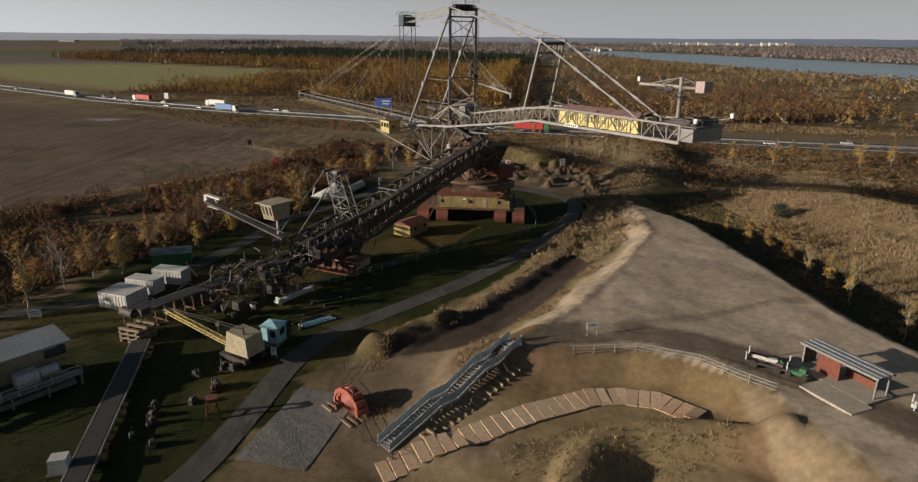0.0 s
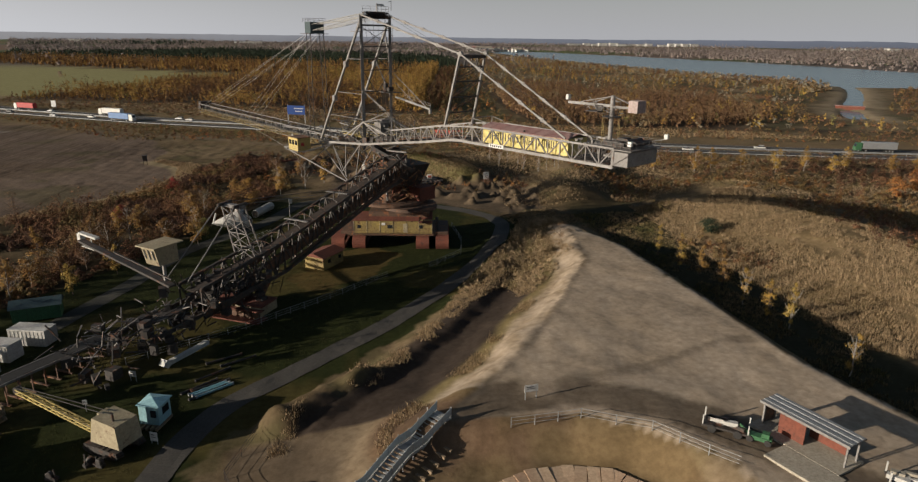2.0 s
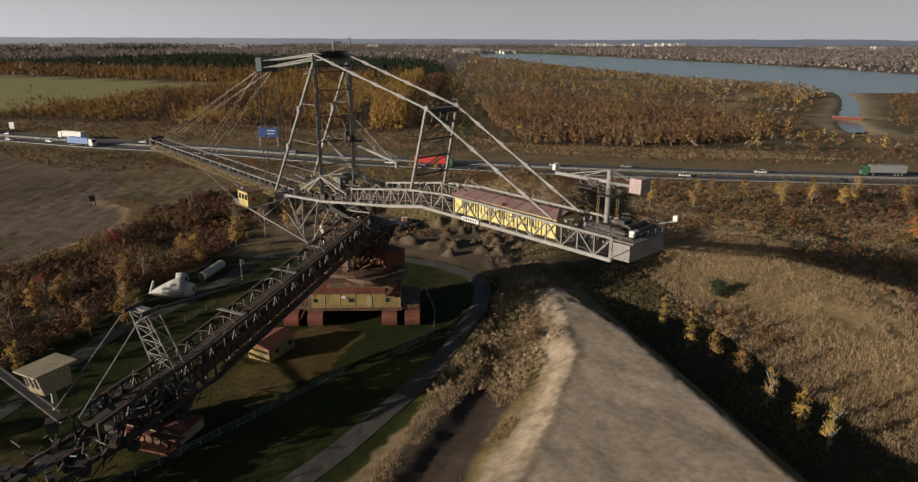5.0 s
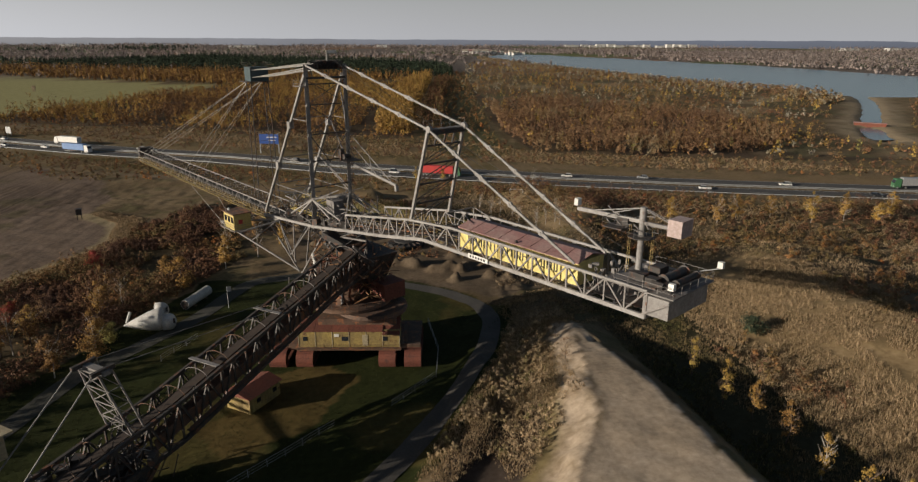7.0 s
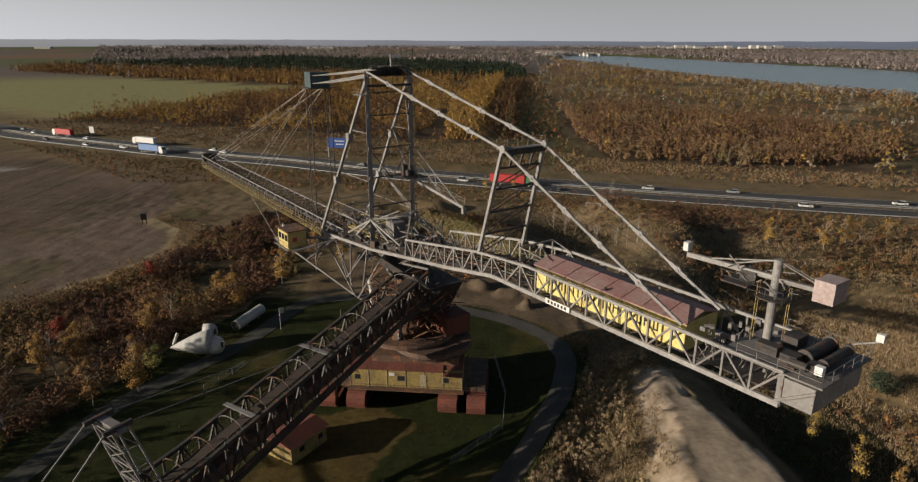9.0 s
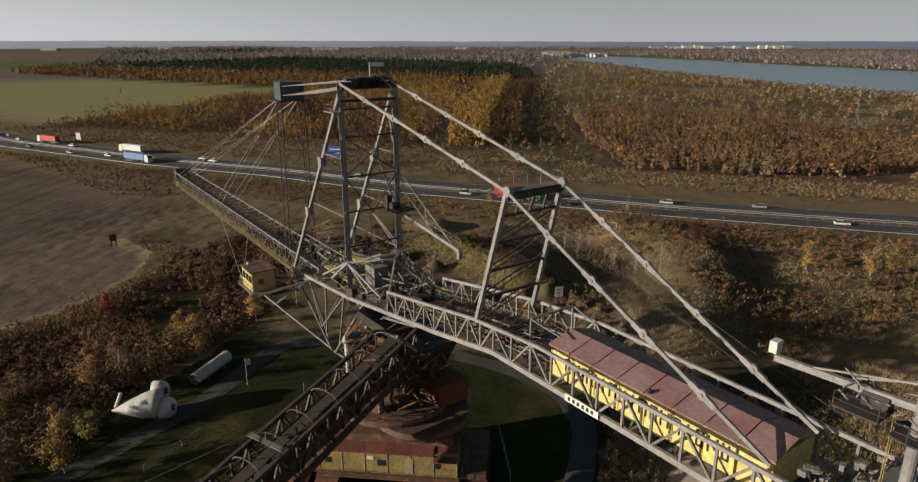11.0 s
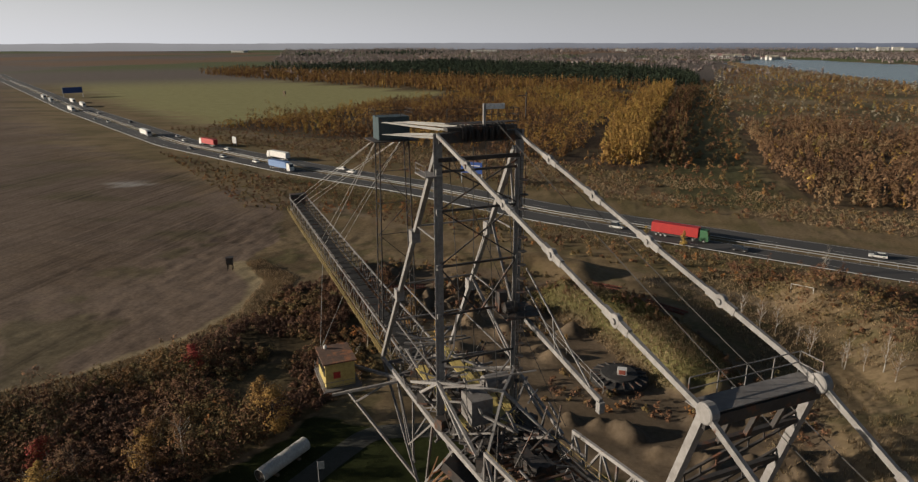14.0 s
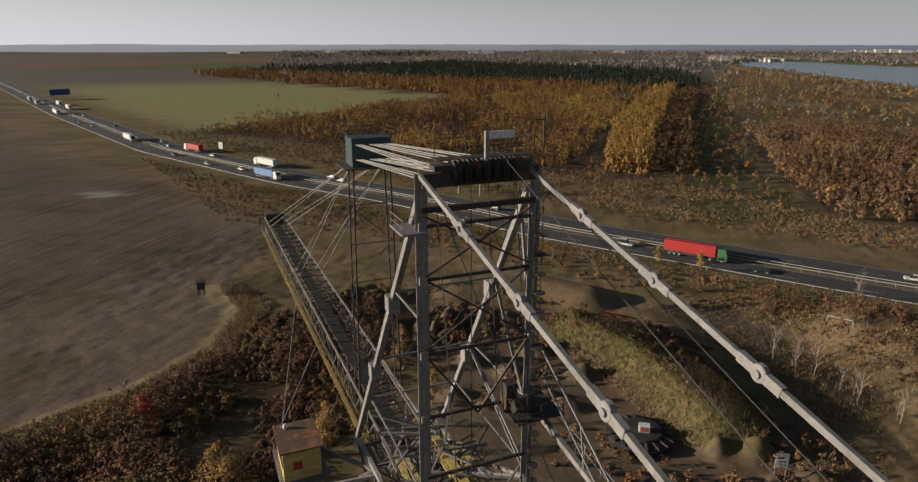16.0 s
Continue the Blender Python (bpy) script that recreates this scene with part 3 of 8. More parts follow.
    lay(yard * 0.85, (0.145, 0.108, 0.075))
    lay(yard * smooth(0.5, 0.65, n) * 0.6, (0.09, 0.07, 0.05))
    mound = smooth(9, 6, dist_line(x, y, [(6, 243), (16, 236), (24, 224), (28, 215)]) + (w - 0.5) * 3)
    lay(mound * 0.9, (0.135, 0.125, 0.05))
    fld = inside(x + (w - 0.5) * 1.5, y, BROWN_FIELD).astype(float)
    lay(fld, (0.152, 0.114, 0.088))
    lay(fld * smooth(0.5, 0.7, fbm(x, y, 60, 41)) * 0.5, (0.115, 0.082, 0.056))
    lay(fld * smooth(0.58, 0.7, fbm(x, y, 17, 43)) * 0.5, (0.075, 0.07, 0.03))
    lay(fld * smooth(0.735, 0.76, fbm(x, y * 1.6, 26, 47)) * smooth(-120, -150, x) * smooth(-340, -260, x), (0.4, 0.38, 0.36))
    lay(inside(x, y, GREEN_FIELD).astype(float), (0.27, 0.255, 0.12))
    mwd = dist_line(x, y, MOTORWAY) + (w - 0.5) * 6
    near = (mwd < 60) & (x < 60)
    lay(near * smooth(42, 34, mwd) * 0.9, (0.125, 0.10, 0.05))
    lay(near * smooth(0.45, 0.6, w) * smooth(42, 34, mwd) * 0.5, (0.20, 0.145, 0.085))
    lay(near * smooth(3.0, 1.2, np.abs(mwd - 44)) * 0.7, (0.22, 0.17, 0.12))
    lay((mwd < 75) * (y > 240) * smooth(0.42, 0.58, n) * smooth(75, 40, mwd) * 0.6, (0.23, 0.165, 0.095))
    # wood floor dark brown, standing in for the shadow between trees
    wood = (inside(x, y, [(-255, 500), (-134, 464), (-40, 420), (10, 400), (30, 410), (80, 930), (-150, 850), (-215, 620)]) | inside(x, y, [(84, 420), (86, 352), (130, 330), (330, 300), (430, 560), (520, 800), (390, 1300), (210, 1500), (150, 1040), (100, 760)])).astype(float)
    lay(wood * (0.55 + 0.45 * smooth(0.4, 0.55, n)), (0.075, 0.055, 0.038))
    heath = inside(xj, yj, [(210, 330), (330, 300), (430, 560), (520, 800), (390, 1300), (210, 1500), (150, 1040), (112, 700), (120, 600), (230, 540)]).astype(float)
    lay(heath * 0.8, (0.135, 0.10, 0.06))
    lay(heath * smooth(0.46, 0.6, n) * 0.7, (0.085, 0.085, 0.042))
    lay(heath * smooth(0.56, 0.64, fbm(x, y, 38, 59)) * 0.8, (0.24, 0.185, 0.115))
    lay(smooth(26, 16, dist_line(x, y, [(56, 360), (58, 450), (72, 560), (98, 800), (150, 1150)])) * 0.8, (0.085, 0.085, 0.04))
    # brown hedge floor, deepened to paint in the shade among the scrub
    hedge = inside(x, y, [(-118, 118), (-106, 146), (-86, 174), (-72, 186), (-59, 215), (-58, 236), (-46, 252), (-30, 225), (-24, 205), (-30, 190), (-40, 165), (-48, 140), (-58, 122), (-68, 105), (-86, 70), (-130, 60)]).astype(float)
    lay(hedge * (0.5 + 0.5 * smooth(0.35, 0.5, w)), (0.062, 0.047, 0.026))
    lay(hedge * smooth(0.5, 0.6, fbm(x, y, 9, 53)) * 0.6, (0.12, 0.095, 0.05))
    edge = dist_line(x, y, [(-140, 120), (-109, 148), (-89, 176), (-75, 189), (-65, 208), (-62, 222), (-66, 238), (-80, 250)]) + (w - 0.5) * 2
    lay(smooth(3.2, 1.8, edge) * 0.9, (0.34, 0.275, 0.17))
    lay(smooth(24, 12, np.minimum(dist_line(x, y, INLET), dist_line(x, y, POOL)) + (w - 0.5) * 14) * 0.85, (0.26, 0.21, 0.145))
    # beyond a kilometre the ground is painted paler and greyer for haze
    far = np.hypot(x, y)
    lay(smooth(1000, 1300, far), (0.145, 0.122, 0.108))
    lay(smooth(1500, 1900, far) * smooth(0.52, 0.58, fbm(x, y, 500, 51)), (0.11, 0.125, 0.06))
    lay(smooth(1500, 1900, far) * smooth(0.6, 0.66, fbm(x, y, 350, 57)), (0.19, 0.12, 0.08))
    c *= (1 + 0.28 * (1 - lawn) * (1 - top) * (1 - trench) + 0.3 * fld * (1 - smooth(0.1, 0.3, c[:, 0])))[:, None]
    return np.concatenate([np.clip(c, 0.01, 1), np.ones((len(x), 1))], 1)


def axis_steps(lo, hi, inner_lo, inner_hi, fine):
    mid = np.arange(inner_lo, inner_hi + fine, fine)
    def out(a, b):
        r, s = [a], fine
        while (r[-1] - b) * (1 if b < a else -1) > 0:
            s *= 1.07
            r.append(r[-1] + s * (-1 if b < a else 1))
        return r[1:]
    return np.concatenate([out(inner_lo, lo)[::-1], mid, out(mid[-1], hi)])


gx, gy = axis_steps(-4700, 4700, -95, 110, 0.75), axis_steps(-600, 4700, 40, 275, 0.75)
gx, gy = np.unique(np.concatenate([gx, np.arange(280, 500, 7.0)])), np.unique(np.concatenate([gy, np.arange(350, 660, 7.0)]))
GX, GY = np.meshgrid(gx, gy)
X, Y = GX.ravel(), GY.ravel()
Z = height(X, Y)
nx, ny = len(gx), len(gy)
idx = np.arange(nx * ny).reshape(ny, nx)
F = np.stack([idx[:-1, :-1], idx[:-1, 1:], idx[1:, 1:], idx[1:, :-1]], -1).reshape(-1, 4)
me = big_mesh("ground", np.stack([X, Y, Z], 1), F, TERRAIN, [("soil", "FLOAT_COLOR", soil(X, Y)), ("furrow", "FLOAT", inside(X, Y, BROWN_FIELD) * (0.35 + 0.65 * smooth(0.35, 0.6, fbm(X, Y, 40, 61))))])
me.polygons.foreach_set("use_smooth", np.ones(len(F), bool))
tagged(new("ground", me), "sandy hill, dry grassland, lawn and ploughed fields to the horizon", "ground", kind="structure")
g = Geo().add([(150, 380, -1.3), (1400, 380, -1.3), (1400, 3000, -1.3), (150, 3000, -1.3)], [(0, 1, 2, 3)])
tagged(new("water", g.mesh("water", WATERM)), "calm blue-grey lake with a channel", "lake", kind="structure")

# the misty distance: a low ridge line far behind everything, its haze painted as emission
az = np.radians(np.linspace(-78, 78, 420))
rx, ry = 4560 * np.sin(az), 4560 * np.cos(az)
ridge = 44 + 16 * fbm(rx, ry, 700, 141) + 5 * fbm(rx, ry, 60, 143)
HAZE = bpy.data.materials.new("painted_haze_glow")
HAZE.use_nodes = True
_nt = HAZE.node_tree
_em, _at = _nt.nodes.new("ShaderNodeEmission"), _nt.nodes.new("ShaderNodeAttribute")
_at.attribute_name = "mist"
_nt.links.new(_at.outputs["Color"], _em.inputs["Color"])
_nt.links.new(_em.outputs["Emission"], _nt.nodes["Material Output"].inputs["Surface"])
# haze colours painted paler on the sun's side
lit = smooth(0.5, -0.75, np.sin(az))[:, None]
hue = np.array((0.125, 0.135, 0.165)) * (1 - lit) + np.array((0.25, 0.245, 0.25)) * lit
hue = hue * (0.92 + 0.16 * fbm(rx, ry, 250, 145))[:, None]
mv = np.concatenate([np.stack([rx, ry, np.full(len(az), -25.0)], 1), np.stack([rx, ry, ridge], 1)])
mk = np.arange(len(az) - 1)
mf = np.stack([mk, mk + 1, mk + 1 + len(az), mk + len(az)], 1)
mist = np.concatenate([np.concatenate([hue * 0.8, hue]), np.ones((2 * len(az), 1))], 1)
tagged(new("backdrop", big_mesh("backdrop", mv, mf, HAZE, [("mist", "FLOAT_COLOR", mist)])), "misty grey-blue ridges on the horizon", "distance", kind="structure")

# ---- roads and paths ----
for name, lo, hi in (("road_far_carriageway", 2.2, 12.2), ("road_near_carriageway", -12.2, -2.2)):
    g, _, _ = ribbon(MOTORWAY, lo, hi, 12, 0.05, False)
    road = tagged(new(name, g.mesh(name, ASPHALT)), "dark asphalt motorway carriageway with white lane lines", "road", kind="structure")
    mid = (lo + hi) / 2
    for e, w, dash in ((lo + 0.5, 0.22, False), (hi - 0.5, 0.22, False), (mid - 1.2, 0.16, True)):
        g, p, nrm = ribbon(MOTORWAY, e - w / 2, e + w / 2, 6, 0.075, False)
        if dash:
            g.f = g.f[::3]
        part("lane_line", g, LANE, road)
rail, p, nrm = ribbon(MOTORWAY, -0.2, 0.2, 4, 0.75, False)
keep = [i for i in range(len(p)) if abs(p[i, 0]) < 900]
for off, name in ((1.2, "median_guard_rail"), (-1.2, "median_guard_rail"), (-13.2, "verge_guard_rail")):
    g = Geo()
    for i in keep[:-1]:
        a, b = p[i] + nrm[i] * off, p[i + 1] + nrm[i + 1] * off
        g.beam((*a, 0.62), (*b, 0.62), 0.06, 0.2)
        g.beam((*a, -0.1), (*a, 0.7), 0.1)
    tagged(new(name, g.mesh(name, GUARD)), "galvanised steel guard rail along the motorway", "guard rail", kind="structure")
g, _, _ = ribbon(PATH_RING, -1.7, 1.7, 1.2, 0.06)
tagged(new("pavement_park_path", g.mesh("pavement_park_path", PATHM)), "grey compacted path curving round the machine", "path", kind="structure")
g, _, _ = ribbon(LEFT_TRACK, -1.8, 1.8, 1.2, 0.05)
tagged(new("pavement_side_track", g.mesh("pavement_side_track", EARTH)), "grey earth track beside the hedge", "path", kind="structure")

# ---- the spreader (the great machine) ----
def frame_wall(geo, a0, a1, b, lo, hi, panels, w):
    """Posts and alternating diagonals between two chords; lo and hi give the heights at a."""
    for k in range(panels + 1):
        a = a0 + (a1 - a0) * k / panels
        geo.beam((a, b, lo(a)), (a, b, hi(a)), w)
        if k < panels:
            c = a0 + (a1 - a0) * (k + 1) / panels
            if k % 2:
                geo.beam((a, b, lo(a)), (c, b, hi(c)), w)
            else:
                geo.beam((a, b, hi(a)), (c, b, lo(c)), w)


def line(*pts):
    xs, zs = [p[0] for p in pts], [p[1] for p in pts]
    return lambda a: float(np.interp(a, xs, zs))


Geo.slim = 0.7
OCHRE = surf("dirty_ochre_paint", (0.42, 0.31, 0.09), (0.2, 0.145, 0.07), 0.5, 0.7, 0.0, 0.2, 3.0, RUST, 0.25)
ANGLE = math.degrees(math.atan2(-0.818, 0.575))
machine = thing("spreader", "huge weathered steel lattice spreader on red-brown crawlers over lawn", "mining machine", (1.2, 161.3, 0), ANGLE)

# tower
tower = part("tower", Geo().beam((-0.6, -3.7, 47.4), (-0.6, 3.9, 47.4), 1.1, 1.2), DARK, machine, "grey portal tower with dark pulley head")
for b in (-3.7, 3.9):
    g = Geo()
    g.beam((-0.6, b, 19.0), (-0.6, b, 47.8), 0.3, 0.34)
    g.beam((-0.6, b - 0.2, 19.0), (-0.6, b - 0.2, 47.8), 0.08, 0.56).beam((-0.6, b + 0.2, 19.0), (-0.6, b + 0.2, 47.8), 0.08, 0.56)
    for z in (25.0, 31.6, 36.2, 41.2, 44.6):
        g.box((-0.6, b, z), (0.46, 0.5, 0.5))
    part("post", g, PALE, tower)
    g = Geo()
    top, foot = Vector((-1.2, b * 0.97, 46.2)), Vector((-18.6, b * 1.14, 19.3))
    g.beam(top, foot, 0.62, 0.62)
    for t in (0.33, 0.62):
        p = top.lerp(foot, t)
        g.box(p, (0.95, 0.85, 1.2), 0)
    part("back_strut", g, PALE, tower)
g = Geo()
for z in (44.6, 41.2, 36.2, 31.6, 27.0):
    g.beam((-0.6, -3.7, z), (-0.6, 3.9, z), 0.24, 0.28)
g.beam((-0.6, -3.7, 45.6), (-0.6, 3.9, 45.6), 0.4, 0.5)
for z0, z1 in ((45.2, 41.4), (41.2, 36.4)):
    g.beam((-0.6, -3.5, z0), (-0.6, 3.7, z1), 0.16)
    g.beam((-0.6, 3.7, z0), (-0.6, -3.5, z1), 0.16)
g.beam((-0.6, -3.5, 36.0), (-0.6, 0.1, 31.2), 0.2)
g.beam((-0.6, 3.7, 36.0), (-0.6, 0.1, 31.2), 0.2)
parts("cross_brace", g, DARK, tower)
g = Geo()
for z0, z1 in ((44.0, 36.5), (38.0, 30.0), (30.5, 25.2)):
    g.beam((-1.2 - (46.2 - z0) * 0.645, 4.1, z0), (-0.6, 3.9, z1), 0.22)
    g.beam((-1.6 - (46.2 - z0) * 0.645, 4.3, z0), (-0.9, 3.9, z1 + 0.8), 0.22)
for z in (38.5, 31.0, 25.5):
    a = -1.2 - (46.2 - z) * 0.645
    for b in (-3.8, 4.1):
        g.beam((a, b, z), (-0.6, b, z), 0.16)
    g.beam((a, -3.8, z), (a, 4.1, z), 0.2)
parts("back_brace", g, STEEL, tower)
g = Geo()
for b, s in ((-4.0, -1), (4.0, 1)):
    for a in (-8.5, -5.5, 5.2, 8.4):
        g.beam((-0.4, b, 25.0), (a, b, 19.6 + (a + 20) * 0.12), 0.36)
    g.beam((-0.6, b, 25.0), (5.0, 0, 26.2), 0.3)
    g.beam((-0.6, b, 25.0), (-7.0, 0, 22.0), 0.3)
    g.beam((5.0, 0, 26.2), (9.5, b, 21.8), 0.3)
parts("star_brace", g, PALE, tower)
head = part("pulley_head", Geo().box((-0.6, 0.2, 48.1), (0.9, 6.4, 0.3)), DARK, machine, "dark rope pulley drums under a railed platform")
for k in range(7):
    part("pulley", Geo().lathe([(0.78, -0.16), (0.62, -0.06), (0.62, 0.06), (0.78, 0.16)], (-0.6, -1.6 + k * 0.62, 47.7), 18, "y"), DARK, head)
g = Geo().box((-1.3, 0.6, 48.45), (1.1, 6.4, 0.06))
g.rail([(-1.8, -2.4, 48.45), (-1.8, 3.8, 48.45), (-0.7, 3.8, 48.45), (-0.7, 1.8, 48.45)], 1.15)
g.beam((-0.6, 4.4, 48.8), (-0.6, 4.4, 50.9), 0.12)
g.beam((-0.6, 4.4, 50.6), (-0.6, 3.6, 50.6), 0.1)
part("railing", g, DARK, head)
g = Geo().beam((-0.4, 0.4, 48.0), (-0.4, 0.4, 50.1), 0.3)
part("sign_mast", g, PALE, head)
part("sign_board", Geo().box((-0.4, 1.35, 49.85), (0.1, 1.8, 0.45)), WHITE, head)
part("side_platform", Geo().box((-1.4, -4.3, 44.3), (2.6, 1.5, 0.12)).rail([(-2.6, -5.0, 44.3), (0.0, -5.0, 44.3)], 0.9), STEEL, tower)

# ladder, winch and loading boom at the far post
g = Geo()
for db in (-0.25, 0.25):
    g.beam((0.1, 3.9 + db, 22), (0.1, 3.9 + db, 46), 0.07)
for k in range(60):
    g.beam((0.1, 3.65, 22 + k * 0.4), (0.1, 4.15, 22 + k * 0.4), 0.05)
for k in range(16):
    g.lathe([(0.42, 0), (0.42, 0.06)], (0.4, 3.9, 24 + k * 1.3), 8)
part("ladder", g, DARK, tower)
g = Geo().box((0.2, 3.6, 31.2), (3.4, 3.6, 0.08)).rail([(-1.4, 1.9, 31.2), (1.8, 1.9, 31.2), (1.8, 5.3, 31.2), (-1.4, 5.3, 31.2)])
g.box((-0.2, 2.2, 32.3), (0.9, 0.8, 1.9)).lathe([(0.5, -0.6), (0.5, 0.6)], (0.8, 2.6, 32.0), 14, "y")
part("winch_platform", g, DARK, tower)
g = Geo().beam((0.2, 4.6, 30.2), (12.6, 4.6, 28.4), 0.45, 0.6).beam((0.0, 4.6, 35.2), (11.2, 4.6, 28.8), 0.16)
g.beam((0.1, 4.6, 33.4), (7.0, 4.6, 29.4), 0.14).beam((5.0, 4.6, 32.2), (5.6, 4.6, 29.4), 0.12)
g.rail([(1.0, 5.2, 30.2), (12.0, 5.2, 28.6)], 0.9).box((12.6, 4.6, 27.9), (0.5, 0.5, 0.9))
part("loading_boom", g, PALE, tower, "pale steel loading boom with stay bars")

# pendant rods with pinned joints
def rod(name, p, q, links, r=0.185):
    p, q = Vector(p), Vector(q)
    ob = part(name, Geo().beam(p, q, r * 1.5, r * 2.2), PALE, machine, "pale grey linked suspension rod")
    d = (q - p).normalized()
    for k in range(1, links):
        c = p.lerp(q, k / links)
        g = Geo().lathe([(0.34, -0.15), (0.38, -0.11), (0.38, 0.11), (0.34, 0.15)], (0, 0, 0), 14, "y")
        g.v = [tuple(Vector(v) + c) for v in g.v]
        g.beam(c - d * 1.1, c + d * 1.1, 0.36, 0.62)
        g.lathe([(0.16, -0.25), (0.16, 0.25)], c, 10, "y")
        part("joint", g, PALE, ob)
    return ob


for b0, b1, b2 in ((-3.8, -4.1, -3.6), (3.3, 2.4, 2.3)):
    rod("front_rod", (-0.4, b0, 47.7), (31.6, b1, 40.4), 5)
    rod("tail_rod", (31.6, b1, 40.4), (56.4, b2, 27.9), 5)

# A-frame
aframe = part("a_frame", Geo().beam((31.4, -4.1, 39.9), (31.4, 2.5, 39.9), 0.7, 0.8), DARK, machine, "dark steel A-frame carrying the suspension rods")
for b, b1 in ((-3.9, -4.0), (3.4, 2.4)):
    part("leg", Geo().beam((27.2, b, 26.8), (31.4, b1, 40.2), 0.55, 0.55).lathe([(0.42, -0.25), (0.48, -0.2), (0.48, 0.2), (0.42, 0.25)], (31.6, b1, 40.4), 16, "y"), PALE, aframe)
g = Geo()
for t in (0.2, 0.42, 0.64, 0.84):
    a, z = 27.2 + 4.2 * t, 26.8 + 13.4 * t
    g.beam((a, -3.9, z), (a, 3.4 - t, z), 0.34)
for t0, t1 in ((0.0, 0.2), (0.2, 0.42), (0.42, 0.64), (0.64, 0.84)):
    p, q = (27.2 + 4.2 * t0, -3.6, 26.8 + 13.4 * t0), (27.2 + 4.2 * t1, 2.8, 26.8 + 13.4 * t1)
    g.beam(p, q, 0.16)
    g.beam((p[0], p[1], p[2] + 0.55), (q[0], q[1], q[2] + 0.55), 0.16)
    for k in range(8):
        m = Vector(p).lerp(Vector(q), (k + 0.5) / 8)
        g.beam(m, m + Vector((0, 0, 0.55)), 0.09)
for b in (-2.4, -0.8, 0.8):
    g.beam((31.4, b, 39.8), (30.8, b, 38.0), 0.3)
part("ladder_brace", g, DARK, aframe)
g = Geo().box((31.0, -0.8, 40.3), (1.2, 6.6, 0.06)).rail([(30.4, -4.0, 40.3), (30.4, 2.4, 40.3), (31.6, 2.4, 40.3)], 1.1)
part("platform", g, STEEL, aframe)

# counterweight bridge
LO = line((-20, 18.4), (0, 20.1), (9.4, 21.5), (20, 23.0), (30, 24.7), (66, 24.7))
HI = line((10, 24.3), (27, 27.0), (36, 27.7), (66, 27.5))
bridge = part("counterweight_bridge", Geo().box((45, 0, 24.75), (40, 5.0, 0.14)), DARK, machine, "grey lattice girder bridge with plank deck")
for b in (-4.0, 4.0):
    pts = [(-20, 0), (0, 0), (9.4, 0), (20, 0), (30, 0), (48, 0), (66, 0)]
    g = Geo()
    for (p, _), (q, _) in zip(pts[:-1], pts[1:]):
        g.beam((p, b, LO(p)), (q, b, LO(q)), 0.46, 0.66)
    part("bottom_chord", g, PALE, bridge)
    g = Geo()
    pts = [(10, 0), (27, 0), (36, 0), (56, 0), (66, 0)]
    for (p, _), (q, _) in zip(pts[:-1], pts[1:]):
        g.beam((p, b, HI(p)), (q, b, HI(q)), 0.36, 0.42)
    part("top_chord", g, PALE, bridge)
    g = Geo()
    frame_wall(g, 10, 30, b, LO, HI, 10, 0.24)
    frame_wall(g, 30, 66, b, LO, HI, 14, 0.26)
    parts("lattice", g, STEEL, bridge)
g = Geo()
for k in range(22):
    a = -18 + k * 4.0
    g.beam((a, -4, LO(a)), (a, 4, LO(a)), 0.3, 0.45)
    if k < 21:
        g.beam((a, -4, LO(a)), (a + 4.0, 4, LO(a + 4.0)), 0.18)
        g.beam((a, 4, LO(a)), (a + 4.0, -4, LO(a + 4.0)), 0.18)
parts("cross_beam", g, STEEL, bridge)
g = Geo()
for b in (-2.6, -1.4, 1.4, 2.6):
    g.beam((8, b, LO(8) + 0.6), (30, b, LO(30) + 0.6), 0.2, 0.3)
for k in range(28):
    a = 8 + k * 0.8
    g.box((a, 0, LO(a) + 0.8), (0.22, 4.4, 0.12))
parts("plank_deck", g, BROWN, bridge)
g = Geo()
for b in (-3.0, 3.0):
    g.rail([(8, b, LO(8) + 0.7), (30, b, LO(30) + 0.7), (36, b, LO(36) + 0.5)], 1.1, 0.045)
part("walkway_rail", g, OCHRE, bridge)
r3 = random.Random(21)
g, g2 = Geo(), Geo()
for k in range(110):
    a, b = r3.uniform(-2, 34), r3.uniform(-3.4, 3.4)
    p = Vector((a, b, LO(a) + r3.uniform(0.5, 1.6)))
    q = p + (Vector((r3.uniform(1.5, 5.0), 0, 0.3)) if k % 3 else Vector((r3.uniform(-0.8, 0.8), r3.uniform(-2.0, 2.0), r3.uniform(-0.3, 1.6))))
    (g if k % 2 else g2).beam(p, q, r3.uniform(0.08, 0.2))
parts("deck_pipe", g, DARK, bridge)
parts("deck_pipe", g2, STEEL, bridge)
g = Geo().beam((33.5, -2.6, 24.8), (33.5, -2.6, 29.0), 0.2).beam((33.5, 2.6, 24.8), (33.5, 2.6, 29.0), 0.2).beam((33.5, -2.6, 29.0), (33.5, 2.6, 29.0), 0.24)
g.beam((33.5, -2.6, 29.0), (37, -2.2, 28.4), 0.16).beam((33.5, 2.6, 29.0), (37, 2.2, 28.4), 0.16)
part("portal_frame", g, STEEL, bridge)
part("name_plate", Geo().box((41.6, -4.36, 24.9), (3.6, 0.06, 0.62)), WHITE, bridge, "white name plate with black bars")
g = Geo()
